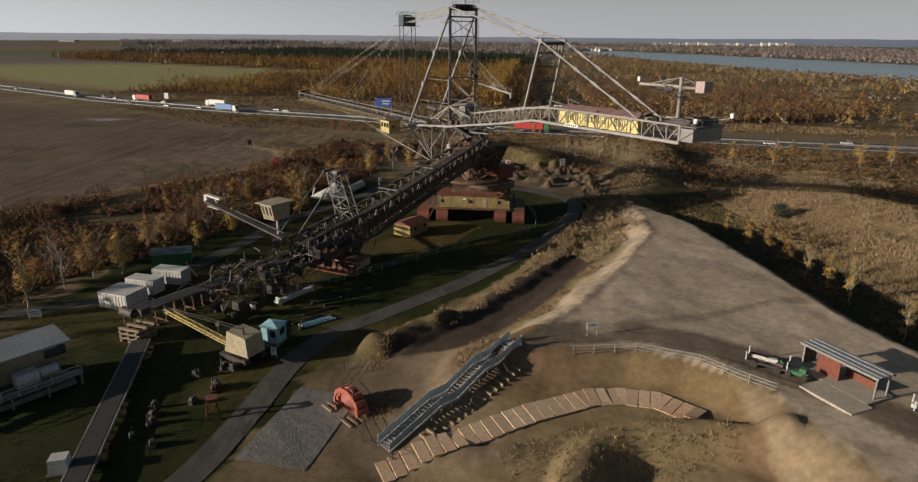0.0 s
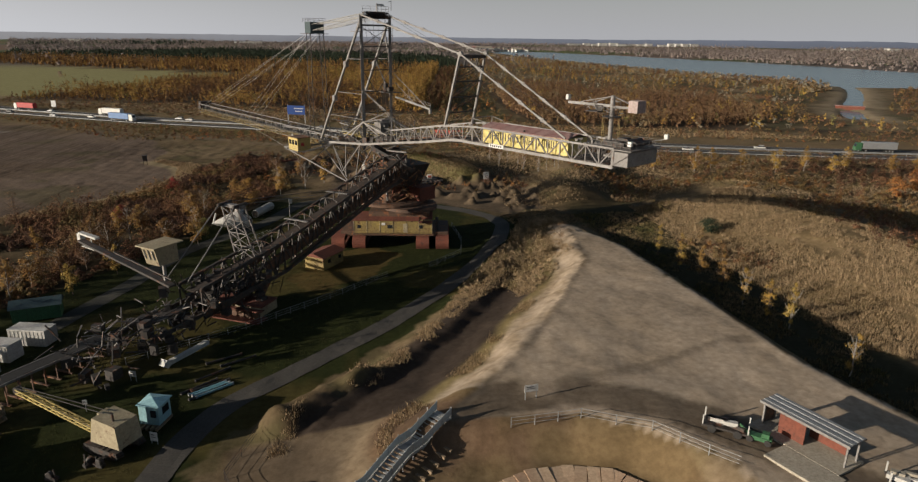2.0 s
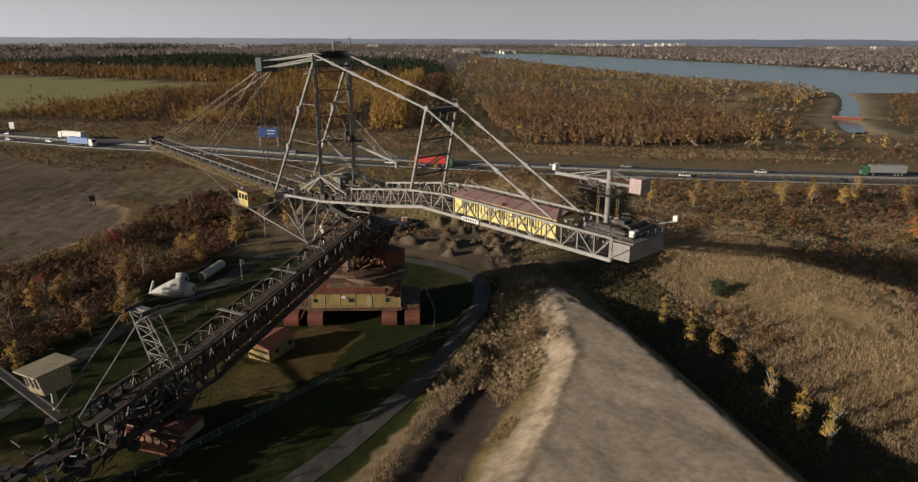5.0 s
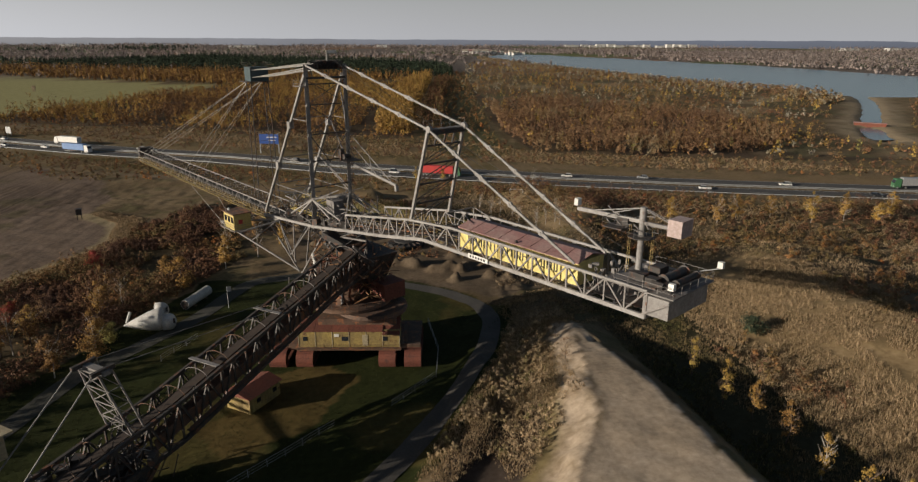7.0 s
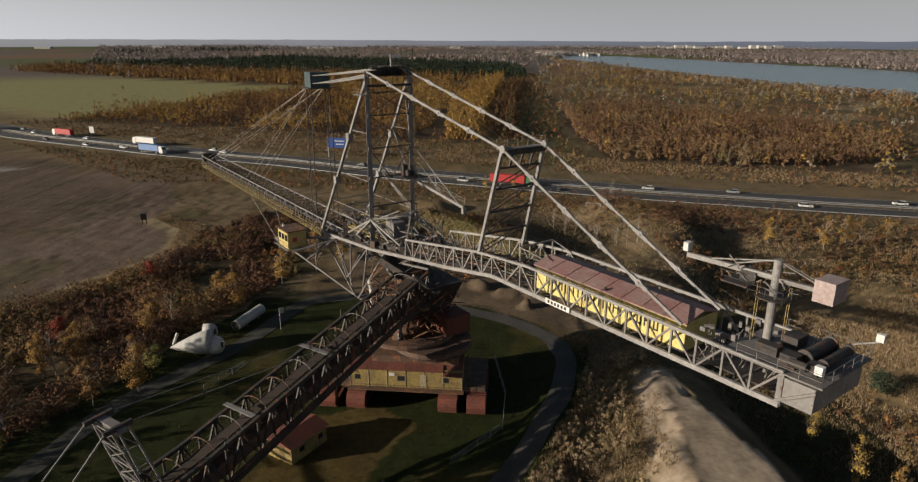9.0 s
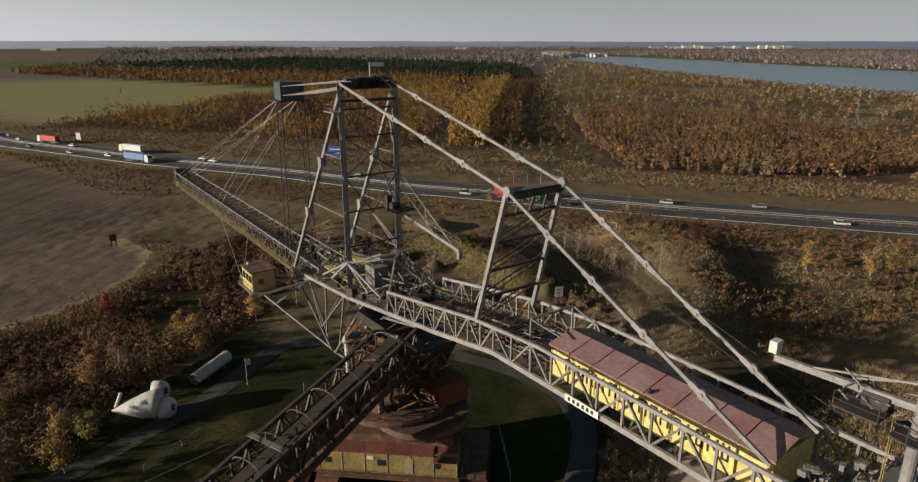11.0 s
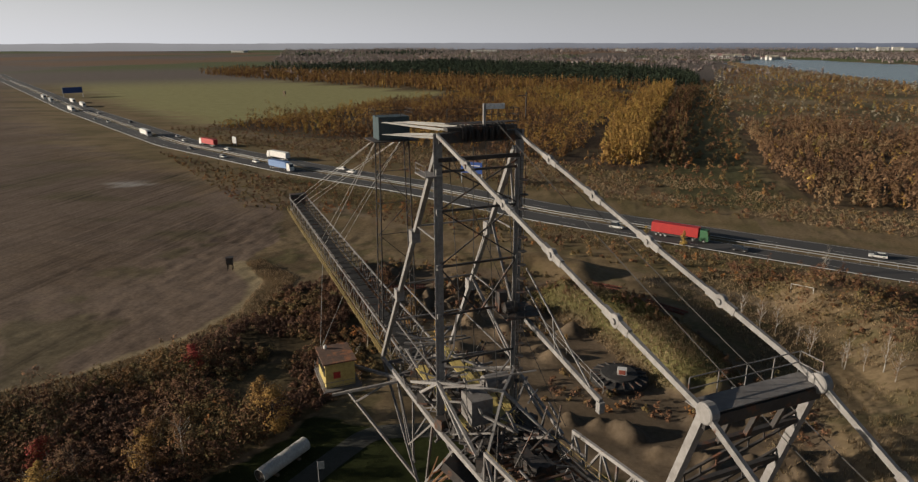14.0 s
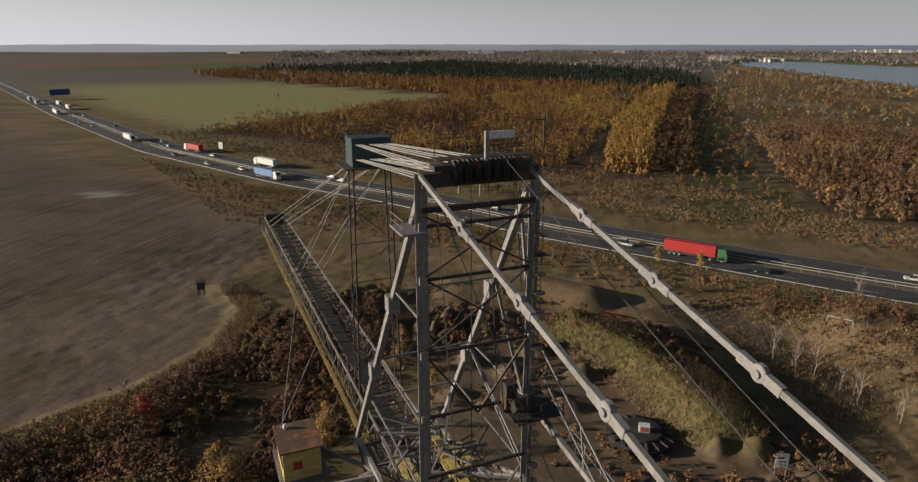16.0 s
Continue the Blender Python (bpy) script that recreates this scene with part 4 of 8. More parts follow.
for k in range(6):
    g.box((40.3 + k * 0.5, -4.4, 24.9), (0.28, 0.03, 0.34))
part("lettering", g, BLACK, bridge)

# electrical house on the bridge
house = part("machine_house", Geo().span((36.2, -2.5, 24.85), (56.2, 2.3, 27.7)), LEMON, machine, "long lemon-yellow machine house with faded red roof")
for k in range(8):
    a = 36.0 + k * 2.55
    pts = [(a, -2.75, 27.68), (a + 2.44, -2.75, 27.68), (a + 2.44, -0.1, 28.35), (a, -0.1, 28.35), (a + 2.44, 2.55, 27.68), (a, 2.55, 27.68)]
    pts += [(x, y, z - 0.12) for x, y, z in pts]
    part("roof_panel", Geo().add(pts, [(0, 1, 2, 3), (3, 2, 4, 5), (6, 9, 8, 7), (9, 11, 10, 8), (0, 6, 7, 1), (5, 4, 10, 11), (0, 3, 9, 6), (3, 5, 11, 9), (1, 7, 8, 2), (2, 8, 10, 4)]), REDROOF, house)
g = Geo()
for k in range(9):
    g.box((36.2 + k * 2.5, -2.52, 26.3), (0.1, 0.08, 2.8))
parts("wall_rib", g, YELLOW, house)
r2 = random.Random(4)
g = Geo()
for k in range(16):
    w = 0.55 + 0.25 * r2.random()
    a = 38.2 + k * 0.98
    if k in (4, 7, 12):
        g.box((a, -2.54, 26.35), (0.14, 0.04, 1.25))
        continue
    g.box((a - w / 2 + 0.07, -2.54, 26.35), (0.14, 0.04, 1.25))
    g.box((a + w / 2 - 0.07, -2.54, 26.35), (0.14, 0.04, 1.25))
    g.box((a, -2.54, 26.35 + r2.choice((0.56, 0.0, -0.56))), (w, 0.04, 0.14))
part("lettering", g, BLACK, house, "black painted block lettering, illegible bars")
part("roof_lamp", Geo().lathe([(0.16, 0), (0.2, 0.2), (0.05, 0.34)], (46.5, -2.5, 27.8), 10), BLACK, house)

# counterweight end
cw = part("counterweight", Geo().span((65.6, -4.0, 25.0), (68.5, 3.9, 27.1)), PALE, machine, "pale grey counterweight box with winch deck")
part("deck", Geo().box((64.8, 0.0, 27.42), (8.4, 8.3, 0.14)), STEEL, cw)
part("tie_bar", Geo().beam((65.6, -4.1, 24.9), (68.6, -4.1, 26.9), 0.3, 0.3), STEEL, cw)
for c, r in ((-0.1, 0.55), (1.5, 0.36)):
    part("winch_drum", Geo().lathe([(r * 1.25, -2.2), (r * 1.25, -2.05), (r, -2.0), (r, 2.0), (r * 1.25, 2.05), (r * 1.25, 2.2)], (66.3 + c * 0.9, 0.7, 28.1), 20, "y"), DARK, cw, soft=False)
g = Geo().box((65.6, -2.4, 28.0), (1.3, 1.1, 1.0)).box((67.4, -2.2, 27.9), (1.0, 1.2, 0.8)).lathe([(0.35, -0.7), (0.35, 0.7)], (66.5, -3.0, 28.1), 12, "x").box((64.0, 1.4, 28.0), (1.3, 1.8, 1.0)).box((63.4, -1.6, 27.9), (1.8, 1.0, 0.8))
part("gear_box", g, DARK, cw)
part("lamp_box", Geo().box((68.2, -3.2, 28.4), (0.6, 0.5, 0.7)), WHITE, cw)
part("lamp_box", Geo().box((68.8, 5.8, 28.8), (0.6, 0.5, 0.7)).beam((67.0, 4.0, 28.0), (68.8, 5.8, 28.4), 0.12), WHITE, cw)
g = Geo().rail([(62, -4.1, 27.4), (68.9, -4.1, 27.4), (68.9, 4.1, 27.4), (62, 4.1, 27.4)], 1.1)
part("railing", g, STEEL, cw)
crane = part("slewing_crane", Geo().tube((62.2, 0.2, 27.4), (62.2, 0.2, 34.9), 0.36, 14), PALE, machine, "grey mast crane with jib and ballast box")
g = Geo().beam((62.2, 0.2, 33.3), (54.2, -0.6, 33.4), 0.5, 0.6).beam((62.2, 0.2, 34.8), (56.5, -0.4, 33.6), 0.16).beam((62.2, 0.6, 34.8), (58.5, 0.2, 33.6), 0.16)
part("jib", g, PALE, crane)
g = Geo().beam((62.2, 0.2, 33.2), (66.2, 0.5, 33.2), 0.5, 0.5).beam((62.2, 0.2, 34.8), (65.6, 0.4, 33.6), 0.12).beam((62.2, 0.5, 34.8), (65.6, 0.9, 33.6), 0.12)
part("counter_jib", g, STEEL, crane)
part("ballast_box", Geo().box((66.4, 0.5, 33.5), (1.6, 2.2, 1.8)), PINK, crane, "pinkish grey ballast box")
part("work_light", Geo().box((54.2, -0.7, 34.2), (0.5, 0.7, 0.8)), WHITE, crane)
g = Geo().lathe([(1.5, 31.6), (1.5, 31.72)], (62.2, 0.2, 0), 14).rail([(60.7, -1.3, 31.7), (63.7, -1.3, 31.7), (63.7, 1.7, 31.7), (60.7, 1.7, 31.7), (60.7, -1.3, 31.7)], 1.0)
g.box((59.6, -0.6, 32.4), (2.4, 2.2, 0.12)).rail([(58.4, -1.7, 32.4), (60.8, -1.7, 32.4)], 1.0).box((60.0, 0.2, 32.9), (1.4, 1.0, 0.9))
part("crane_platform", g, DARK, crane)
g = Geo()
for k in range(26):
    a, b, z = 58 + 6 * r2.random(), -1.6 + 3.4 * r2.random(), 31.8 + 2.4 * r2.random()
    g.beam((a, b, z), (a + r2.uniform(-1.2, 1.2), b + r2.uniform(-0.8, 0.8), z + r2.uniform(-0.8, 0.8)), 0.12)
parts("crane_rod", g, STEEL, crane)
g = Geo()
for db in (-0.2, 0.2):
    g.beam((61.2, -0.5 + db, 27.4), (61.2, -0.5 + db, 33), 0.06).beam((63.2, 0.9 + db, 27.4), (63.2, 0.9 + db, 33), 0.06)
for k in range(14):
    g.beam((61.2, -0.7, 27.6 + k * 0.4), (61.2, -0.3, 27.6 + k * 0.4), 0.05)
part("ladder", g, OCHRE, crane)
g = Geo()
for k in range(40):
    a, b = 57.5 + 8 * r2.random(), -3 + 6 * r2.random()
    g.box((a, b, 26.0 + 2.0 * r2.random()), (0.12 + 0.4 * r2.random(), 0.12 + 0.4 * r2.random(), 0.2 + r2.random() * 0.5), 40 * r2.random())
    g.beam((a, b, 25.2), (a + 3 * r2.random() - 1.5, b + 3 * r2.random() - 1.5, 27.5), 0.1)
parts("rigging", g, STEEL, cw)

# rear mast, ropes and discharge boom
mast = part("rear_mast", Geo().span((-27.6, -2.0, 43.9), (-25.0, 1.8, 46.6)), TEAL, machine, "slim lattice mast with dark teal rope box")
for b in (-1.9, 1.7):
    for a in (-27.2, -25.2):
        part("leg", Geo().beam((a + 0.2, b * 1.25, 19.2), (a, b, 43.9), 0.2), DARK, mast)
g = Geo()
for b in (-1.9, 1.7):
    for k in range(12):
        z = 20 + k * 2.0
        s = 1.25 - 0.25 * (z - 19.2) / 24.7
        g.beam((-27.1, b * s, z), (-25.1, b * s, z + (2 if k % 2 else 0)), 0.09)
        g.beam((-27.1, b * s, z), (-25.1, b * s, z), 0.08)
for k in range(6):
    z = 20 + k * 4.0
    g.beam((-26, -2.2, z), (-26, 2.0, z), 0.1)
    g.beam((-26, -2.2 if k % 2 else 2.0, z), (-26, 2.0 if k % 2 else -2.2, z + 4), 0.1)
parts("lattice", g, DARK, mast)
part("box_rail", Geo().rail([(-27.9, -2.4, 46.6), (-27.9, 2.2, 46.6), (-24.8, 2.2, 46.6), (-24.8, -2.4, 46.6), (-27.9, -2.4, 46.6)], 0.8).box((-26.3, -0.1, 43.8), (4.2, 5.6, 0.12)), DARK, mast)
g = Geo()
for b in (-2.6, -2.2, -1.8, -0.6, 0.0, 0.6, 1.6, 2.2):
    g.tube((-1.0, b * 1.3, 48.0), (-25.0, b * 0.62, 46.0), 0.045, 5)
    g.tube((-1.0, b * 1.3, 47.3), (-25.0, b * 0.62, 44.6), 0.045, 5)
part("hoist_rope", g, ROPE, machine, "pale wire hoist ropes")


def boom_b(a):
    return -1.9 * (a + 14) / -83.0


BLO, BHI = line((-97.5, 19.0), (-14, 16.9)), line((-97.5, 21.6), (-14, 19.8))
boom = part("discharge_boom", Geo().beam((-14, boom_b(-14), BLO(-14) + 0.6), (-97, boom_b(-97), BLO(-97) + 0.6), 1.6, 0.1), STEEL, machine, "long lattice conveyor boom with yellow walkway")
for s in (-2.3, 2.3):
    g = Geo()
    for z in (BLO, BHI):
        g.beam((-14, s + boom_b(-14), z(-14)), (-97, s * 0.8 + boom_b(-97), z(-97)), 0.26, 0.3)
    part("chord", g, STEEL, boom)
    g = Geo()
    n = 32
    for k in range(n):
        a, c = -14 - 83 * k / n, -14 - 83 * (k + 1) / n
        sa, sc = s * (1 - 0.2 * k / n) + boom_b(a), s * (1 - 0.2 * (k + 1) / n) + boom_b(c)
        g.beam((a, sa, BLO(a)), (a, sa, BHI(a)), 0.14)
        g.beam((a, sa, BLO(a) if k % 2 else BHI(a)), (c, sc, BHI(c) if k % 2 else BLO(c)), 0.14)
    parts("lattice", g, STEEL, boom)
g = Geo()
for k in range(33):
    a = -14 - 83 * k / 32
    w = 2.3 * (1 - 0.2 * k / 32)
    for z in (BLO, BHI):
        g.beam((a, boom_b(a) - w, z(a)), (a, boom_b(a) + w, z(a)), 0.14)
    if k < 32:
        c = a - 83 / 32
        g.beam((a, boom_b(a) - w, BHI(a)), (c, boom_b(c) + w, BHI(c)), 0.1)
parts("cross_beam", g, DARK, boom)
part("belt", Geo().beam((-14, boom_b(-14), BLO(-14) + 1.2), (-97, boom_b(-97), BLO(-97) + 1.2), 2.2, 0.12), BLACKR, boom, "black rubber conveyor belt")
g = Geo().beam((-16, -3.0 + boom_b(-16), BLO(-16) + 0.2), (-94, -2.6 + boom_b(-94), BLO(-94) + 0.2), 0.7, 0.12)
g.rail([(-16, -3.4 + boom_b(-16), BLO(-16) + 0.3), (-94, -3.0 + boom_b(-94), BLO(-94) + 0.3)], 1.1, 0.07)
g.rail([(-16, -2.7 + boom_b(-16), BLO(-16) + 0.3), (-94, -2.4 + boom_b(-94), BLO(-94) + 0.3)], 1.1, 0.06)
part("walkway", g, OCHRE, boom, "faded yellow walkway with handrails")
part("head_drum", Geo().lathe([(0.9, -1.6), (0.9, 1.6)], (-97.6, boom_b(-97), 20.4), 18, "y").box((-96.4, boom_b(-97), 22.0), (1.8, 3.6, 0.8)), DARK, boom)
g = Geo()
for b in (-1.7, 1.5):
    for a in (-61, -64, -90, -93):
        g.tube((-26.4, b, 44.2), (a, b + boom_b(a), BHI(a)), 0.03, 5)
part("stay_rope", g, ROPE, machine, "thin grey boom stay ropes")

# middle frame, cab, lower V frame
g = Geo()
for b in (-4.0, 4.0):
    g.beam((-20, b, 18.4), (-6.5, b * 1.05, 10.0), 0.36).beam((3.5, b, 20.4), (-5.5, b * 1.05, 10.0), 0.36)
    g.beam((-14, b, 18.9), (-10.0, b, 12.4), 0.3).beam((-8, b, 19.4), (-8.5, b, 11.0), 0.3).beam((-2, b, 19.8), (-4.4, b, 11.2), 0.3)
    g.beam((-14, b, 18.9), (-8.0, b, 11.4), 0.26).beam((-10, b, 12.4), (-2, b, 19.8), 0.26)
    g.beam((-6, b, 10.0), (2, b * 0.6, 8.6), 0.4)
g.beam((-6, -4.2, 10.0), (-6, 4.2, 10.0), 0.4)
g.beam((-14, -4, 18.9), (-10, 4, 12.4), 0.24).beam((-14, 4, 18.9), (-10, -4, 12.4), 0.24)
part("v_frame", g, STEEL, machine, "grey inverted truss frame under the superstructure")
g = Geo().beam((-26, -10.5, 16.9), (-7.0, -4.2, 10.2), 0.4).beam((-26, -10.5, 16.9), (-14, -4.0, 18.6), 0.45).beam((-16.0, -11.0, 16.9), (-13, -4.0, 18.7), 0.4).beam((-18, -8, 14.2), (-14, -4.0, 18.6), 0.3)
g.box((-19.8, -9.6, 16.9), (6.4, 4.4, 0.14)).rail([(-22.8, -11.7, 17.0), (-16.8, -11.7, 17.0), (-16.8, -7.4, 17.0)], 1.0)
part("cab_bracket", g, STEEL, machine)
cab = part("operator_cab", Geo().span((-21.8, -11.4, 17.0), (-17.4, -8.0, 20.0)), YELLOW, machine, "yellow operator cab with rust-stained roof")
part("roof", Geo().box((-19.6, -9.7, 20.1), (4.9, 3.9, 0.16)), BROWN, cab)
part("red_panel", Geo().box((-17.36, -10.1, 18.5), (0.06, 0.8, 0.8)), RED, cab)
for k in range(3):
    part("window", Geo().box((-20.9 + k * 1.4, -11.43, 18.9), (1.0, 0.06, 1.1)), GLASS, cab)
part("lamp", Geo().lathe([(0.2, 0), (0.26, 0.2), (0.1, 0.45)], (-21.2, -10.6, 20.2), 10), WHITE, cab)
g = Geo().tube((-21.5, -11.0, 20.2), (-44, -3.4, BLO(-44)), 0.03, 5).tube((-21.0, -11.5, 17.0), (-60, -3.6, BLO(-60)), 0.03, 5)
part("cab_rope", g, ROPE, machine)

# loose hoist cables and hanging lines
for a, b in (((-0.6, 1.5, 48.6), (56, 2.5, 28.5)), ((-0.6, 3.0, 48.4), (57, 5.2, 28.0)), ((-0.6, -0.5, 47.4), (1.0, -1.0, 24.0)), ((-0.6, 0.6, 47.4), (3.0, 0.5, 24.0)), ((-0.6, 2.5, 47.4), (2.5, 3.0, 24.0)), ((-0.6, -2.8, 47.2), (4.5, -3.0, 23.0)), ((-0.6, -3.0, 47.2), (10, 3.2, 25.0)), ((-1.0, 3.3, 47.2), (-14, 2.0, 19.5))):
    p, q = Vector(a), Vector(b)
    pts = [p.lerp(q, k / 8) - Vector((0, 0, 0.6 * math.sin(math.pi * k / 8))) for k in range(9)]
    part("hanging_cable", Geo().path(pts, 0.035, 4), CABLE, machine)

# core: slew column, hoppers, platforms
core = part("slew_column", Geo().lathe([(3.6, 8.8), (3.6, 9.6), (2.4, 10.2), (1.8, 13.0), (1.8, 16.0), (2.8, 18.4)], (6.0, -1.5, 0), 20), BROWN, machine, "rust-brown slewing column with hoppers and platforms")
part("turntable", Geo().lathe([(7.4, 8.0), (7.6, 8.1), (7.6, 8.5), (7.3, 8.7)], (6.6, -1.8, 0), 32), BROWN, core)
g = Geo()
for k in range(32):
    a = 6.28319 * k / 32
    p = (6.6 + 7.5 * math.cos(a), -1.8 + 7.5 * math.sin(a))
    q = (6.6 + 7.5 * math.cos(a + 0.19635), -1.8 + 7.5 * math.sin(a + 0.19635))
    g.beam((*p, 8.6), (*p, 9.7), 0.06).beam((*p, 9.7), (*q, 9.7), 0.06).beam((*p, 9.15), (*q, 9.15), 0.05)
part("ring_rail", g, DARK, core)
g = Geo().add([(2, -1, 16.5), (12, -1, 16.5), (12, 5, 16.5), (2, 5, 16.5), (4.5, 0.2, 10.5), (9.5, 0.2, 10.5), (9.5, 3.6, 10.5), (4.5, 3.6, 10.5)], [(0, 1, 5, 4), (1, 2, 6, 5), (2, 3, 7, 6), (3, 0, 4, 7), (4, 5, 6, 7), (0, 3, 2, 1)])
part("hopper", g, DARK, core)
part("chute", Geo().beam((4, -4.5, 20.0), (12, 0.5, 15.5), 3.6, 1.4).beam((3, 2, 19), (10, 3.5, 13), 2.2, 1.2), DARK, core)
part("side_house", Geo().span((9.6, 0.8, 8.7), (13.6, 5.2, 11.6)), REDRUST, core)
g = Geo()
g2 = Geo()
for k in range(230):
    a, b, z = 0.5 + 12 * r2.random(), -7 + 11 * r2.random(), 8.8 + 9 * r2.random()
    p = Vector((a, b, z))
    q = p + Vector((r2.uniform(-2.5, 2.5), r2.uniform(-2.5, 2.5), r2.uniform(-2.5, 2.5)))
    q.z = max(q.z, 8.8)
    (g if k % 2 else g2).beam(p, q, 0.12 + 0.14 * r2.random())
parts("strut_work", g, BROWN, core)
parts("strut_work", g2, TANRUST, core, "sun-bleached rust-orange strut")
part("crooked_arm", Geo().path([(1.6, -5.6, 14.6), (2.4, -6.2, 16.0), (3.6, -6.8, 16.2), (4.4, -7.0, 15.2), (4.6, -7.0, 11.4)], 0.32, 8), OLDWHITE, core, "pale crooked steel arm")
for k in range(5):
    part("floor_grid", Geo().box((3.0 + k * 1.5, -6.0 + 0.5 * k, 11.6 + 1.1 * (k % 3)), (2.6, 2.2, 0.1), 20 * k).rail([(1.8 + k * 1.5, -7.0 + 0.5 * k, 11.6 + 1.1 * (k % 3)), (4.2 + k * 1.5, -7.0 + 0.5 * k, 11.6 + 1.1 * (k % 3))], 1.0, 0.06), TANRUST if k % 2 else DARK, core)
g = Geo()
for k in range(14):
    a, b, z = 1.0 + 10 * r2.random(), -7.5 + 10 * r2.random(), 8.8
    g.box((a, b, z + 0.8), (0.6 + 1.4 * r2.random(), 0.6 + 1.4 * r2.random(), 1.6 + 0.8 * r2.random()), 50 * r2.random())
parts("gear_housing", g, BROWN, core)
for z in (11.8, 14.6):
    part("stair_platform", Geo().box((6, -3.2, z), (8.5, 6.5, 0.12)).rail([(1.8, -6.4, z), (10.2, -6.4, z), (10.2, 0, z)], 1.05), BROWN, core)
part("arm", Geo().beam((8.5, -5.2, 15.2), (10.3, -6.0, 14.6), 0.6, 0.7).beam((10.3, -6.0, 14.8), (11.2, -6.2, 9.5), 0.5, 0.5).beam((10.0, -5.8, 13.0), (7.0, -6.8, 12.4), 0.4), PALE, core, "pale painted bracket arm")
g = Geo()
for k in range(9):
    g.beam((8 + k * 0.35, -4.6 + k * 0.12, 15.0 + k * 0.28), (10.2 + k * 0.35, -5.6 + k * 0.12, 16.6 + k * 0.1), 0.16)
parts("grating", g, CREAM, core)
g = Geo()
for k in range(120):
    a, b = -14 + 26 * r2.random(), -3.6 + 7.2 * r2.random()
    z = LO(a) + 0.3
    if r2.random() < 0.6:
        g.beam((a, b, z), (a + r2.uniform(-3, 3), b + r2.uniform(-2, 2), z + r2.uniform(0.5, 4.5)), 0.16)
    else:
        g.box((a, b, z + 0.6), (0.5 + 1.2 * r2.random(), 0.5 + 1.2 * r2.random(), 1.2), 60 * r2.random())
parts("drive_machinery", g, DARK, machine)
g = Geo()
for b, z in ((-2.2, 21.2), (2.6, 21.6), (0.4, 23.0)):
    g.box((-3, b, z), (16, 1.2, 0.1)).rail([(-11, b - 0.6, z), (5, b - 0.6, z)], 1.05, 0.05)
part("inner_walkway", g, YELLOW, machine)
part("transformer", Geo().box((3.0, -1.6, 24.0), (2.4, 2.0, 2.4)).lathe([(0.9, -1.2), (0.9, 1.2)], (0.5, 1.4, 24.4), 14, "y"), STEEL, machine)

g = Geo()
for k in range(110):
    a, b, z = r2.uniform(-13, 8), r2.choice((-4, -2, 0, 2, 4)), r2.uniform(18.5, 25.5)
    g.beam((a, b, z), (a + r2.choice((-4, -2, 2, 4)), r2.choice((-4, -2, 0, 2, 4)), z + r2.uniform(-2.5, 2.5)), r2.uniform(0.16, 0.3))
parts("inner_strut", g, STEEL, machine)
g = Geo()
for k in range(90):
    t, z = 6.283 * r2.random(), r2.uniform(8.8, 16.5)
    rr = r2.uniform(2.8, 6.0) * (1.25 - (z - 8.8) / 16)
    p = Vector((6.3 + rr * math.cos(t), -1.8 + rr * math.sin(t), z))
    g.beam(p, p + Vector((r2.uniform(-1.8, 1.8), r2.uniform(-1.8, 1.8), r2.uniform(-2.4, 2.4) if z > 11.5 else r2.uniform(0, 2.4))), r2.uniform(0.14, 0.34))
parts("rusty_bar", g, REDRUST, core)

# ---- undercarriage in its own direction ----
UNDER = Matrix.Rotation(-radians(ANGLE), 4, "Z") @ Matrix.Translation((3.0 - 1.2, 143.0 - 161.3, 0)) @ Matrix.Rotation(radians(-6.4), 4, "Z")
# x across the front, y away from the front edge
shoe = Geo().box((0, 0, 0), (2.75, 0.62, 0.22)).box((0, 0, 0.12), (2.75, 0.12, 0.14)).mesh("track_shoe", REDRUST)
for cx in (-11.3, -6.9, 6.6, 10.8):
    crawler = part("crawler", Geo().span((cx - 1.0, 0.8, 0.75), (cx + 1.0, 11.6, 1.9)), BROWN, machine, "crawler track of red-rusted shoes")
    crawler.matrix_basis = UNDER
    n, L, R = 48, 11.4, 1.22
    per = 2 * (L - 2 * R) + 2 * math.pi * R
    for k in range(n):
        s = per * k / n
        if s < L - 2 * R:
            y, z, ang = 0.6 + R + s, 2 * R + 0.1, 0
        elif s < L - 2 * R + math.pi * R:
            a = (s - (L - 2 * R)) / R
            y, z, ang = 0.6 + L - R + R * math.sin(a), R + 0.1 + R * math.cos(a), -a
        elif s < 2 * (L - 2 * R) + math.pi * R:
            y, z, ang = 0.6 + L - R - (s - (L - 2 * R) - math.pi * R), 0.1, math.pi
        else:
            a = (s - 2 * (L - 2 * R) - math.pi * R) / R
            y, z, ang = 0.6 + R - R * math.sin(a), R + 0.1 - R * math.cos(a), math.pi - a
        o = new("track_shoe", shoe)
        o.parent = crawler
        o.matrix_basis = Matrix.Translation((cx, y, z)) @ Matrix.Rotation(ang, 4, "X")
    for y in (1.9, 11.0):
        part("track_wheel", Geo().lathe([(0.95, -1.2), (1.05, -1.1), (1.05, 1.1), (0.95, 1.2)], (cx, y, 1.35), 16, "x"), BROWN, crawler)
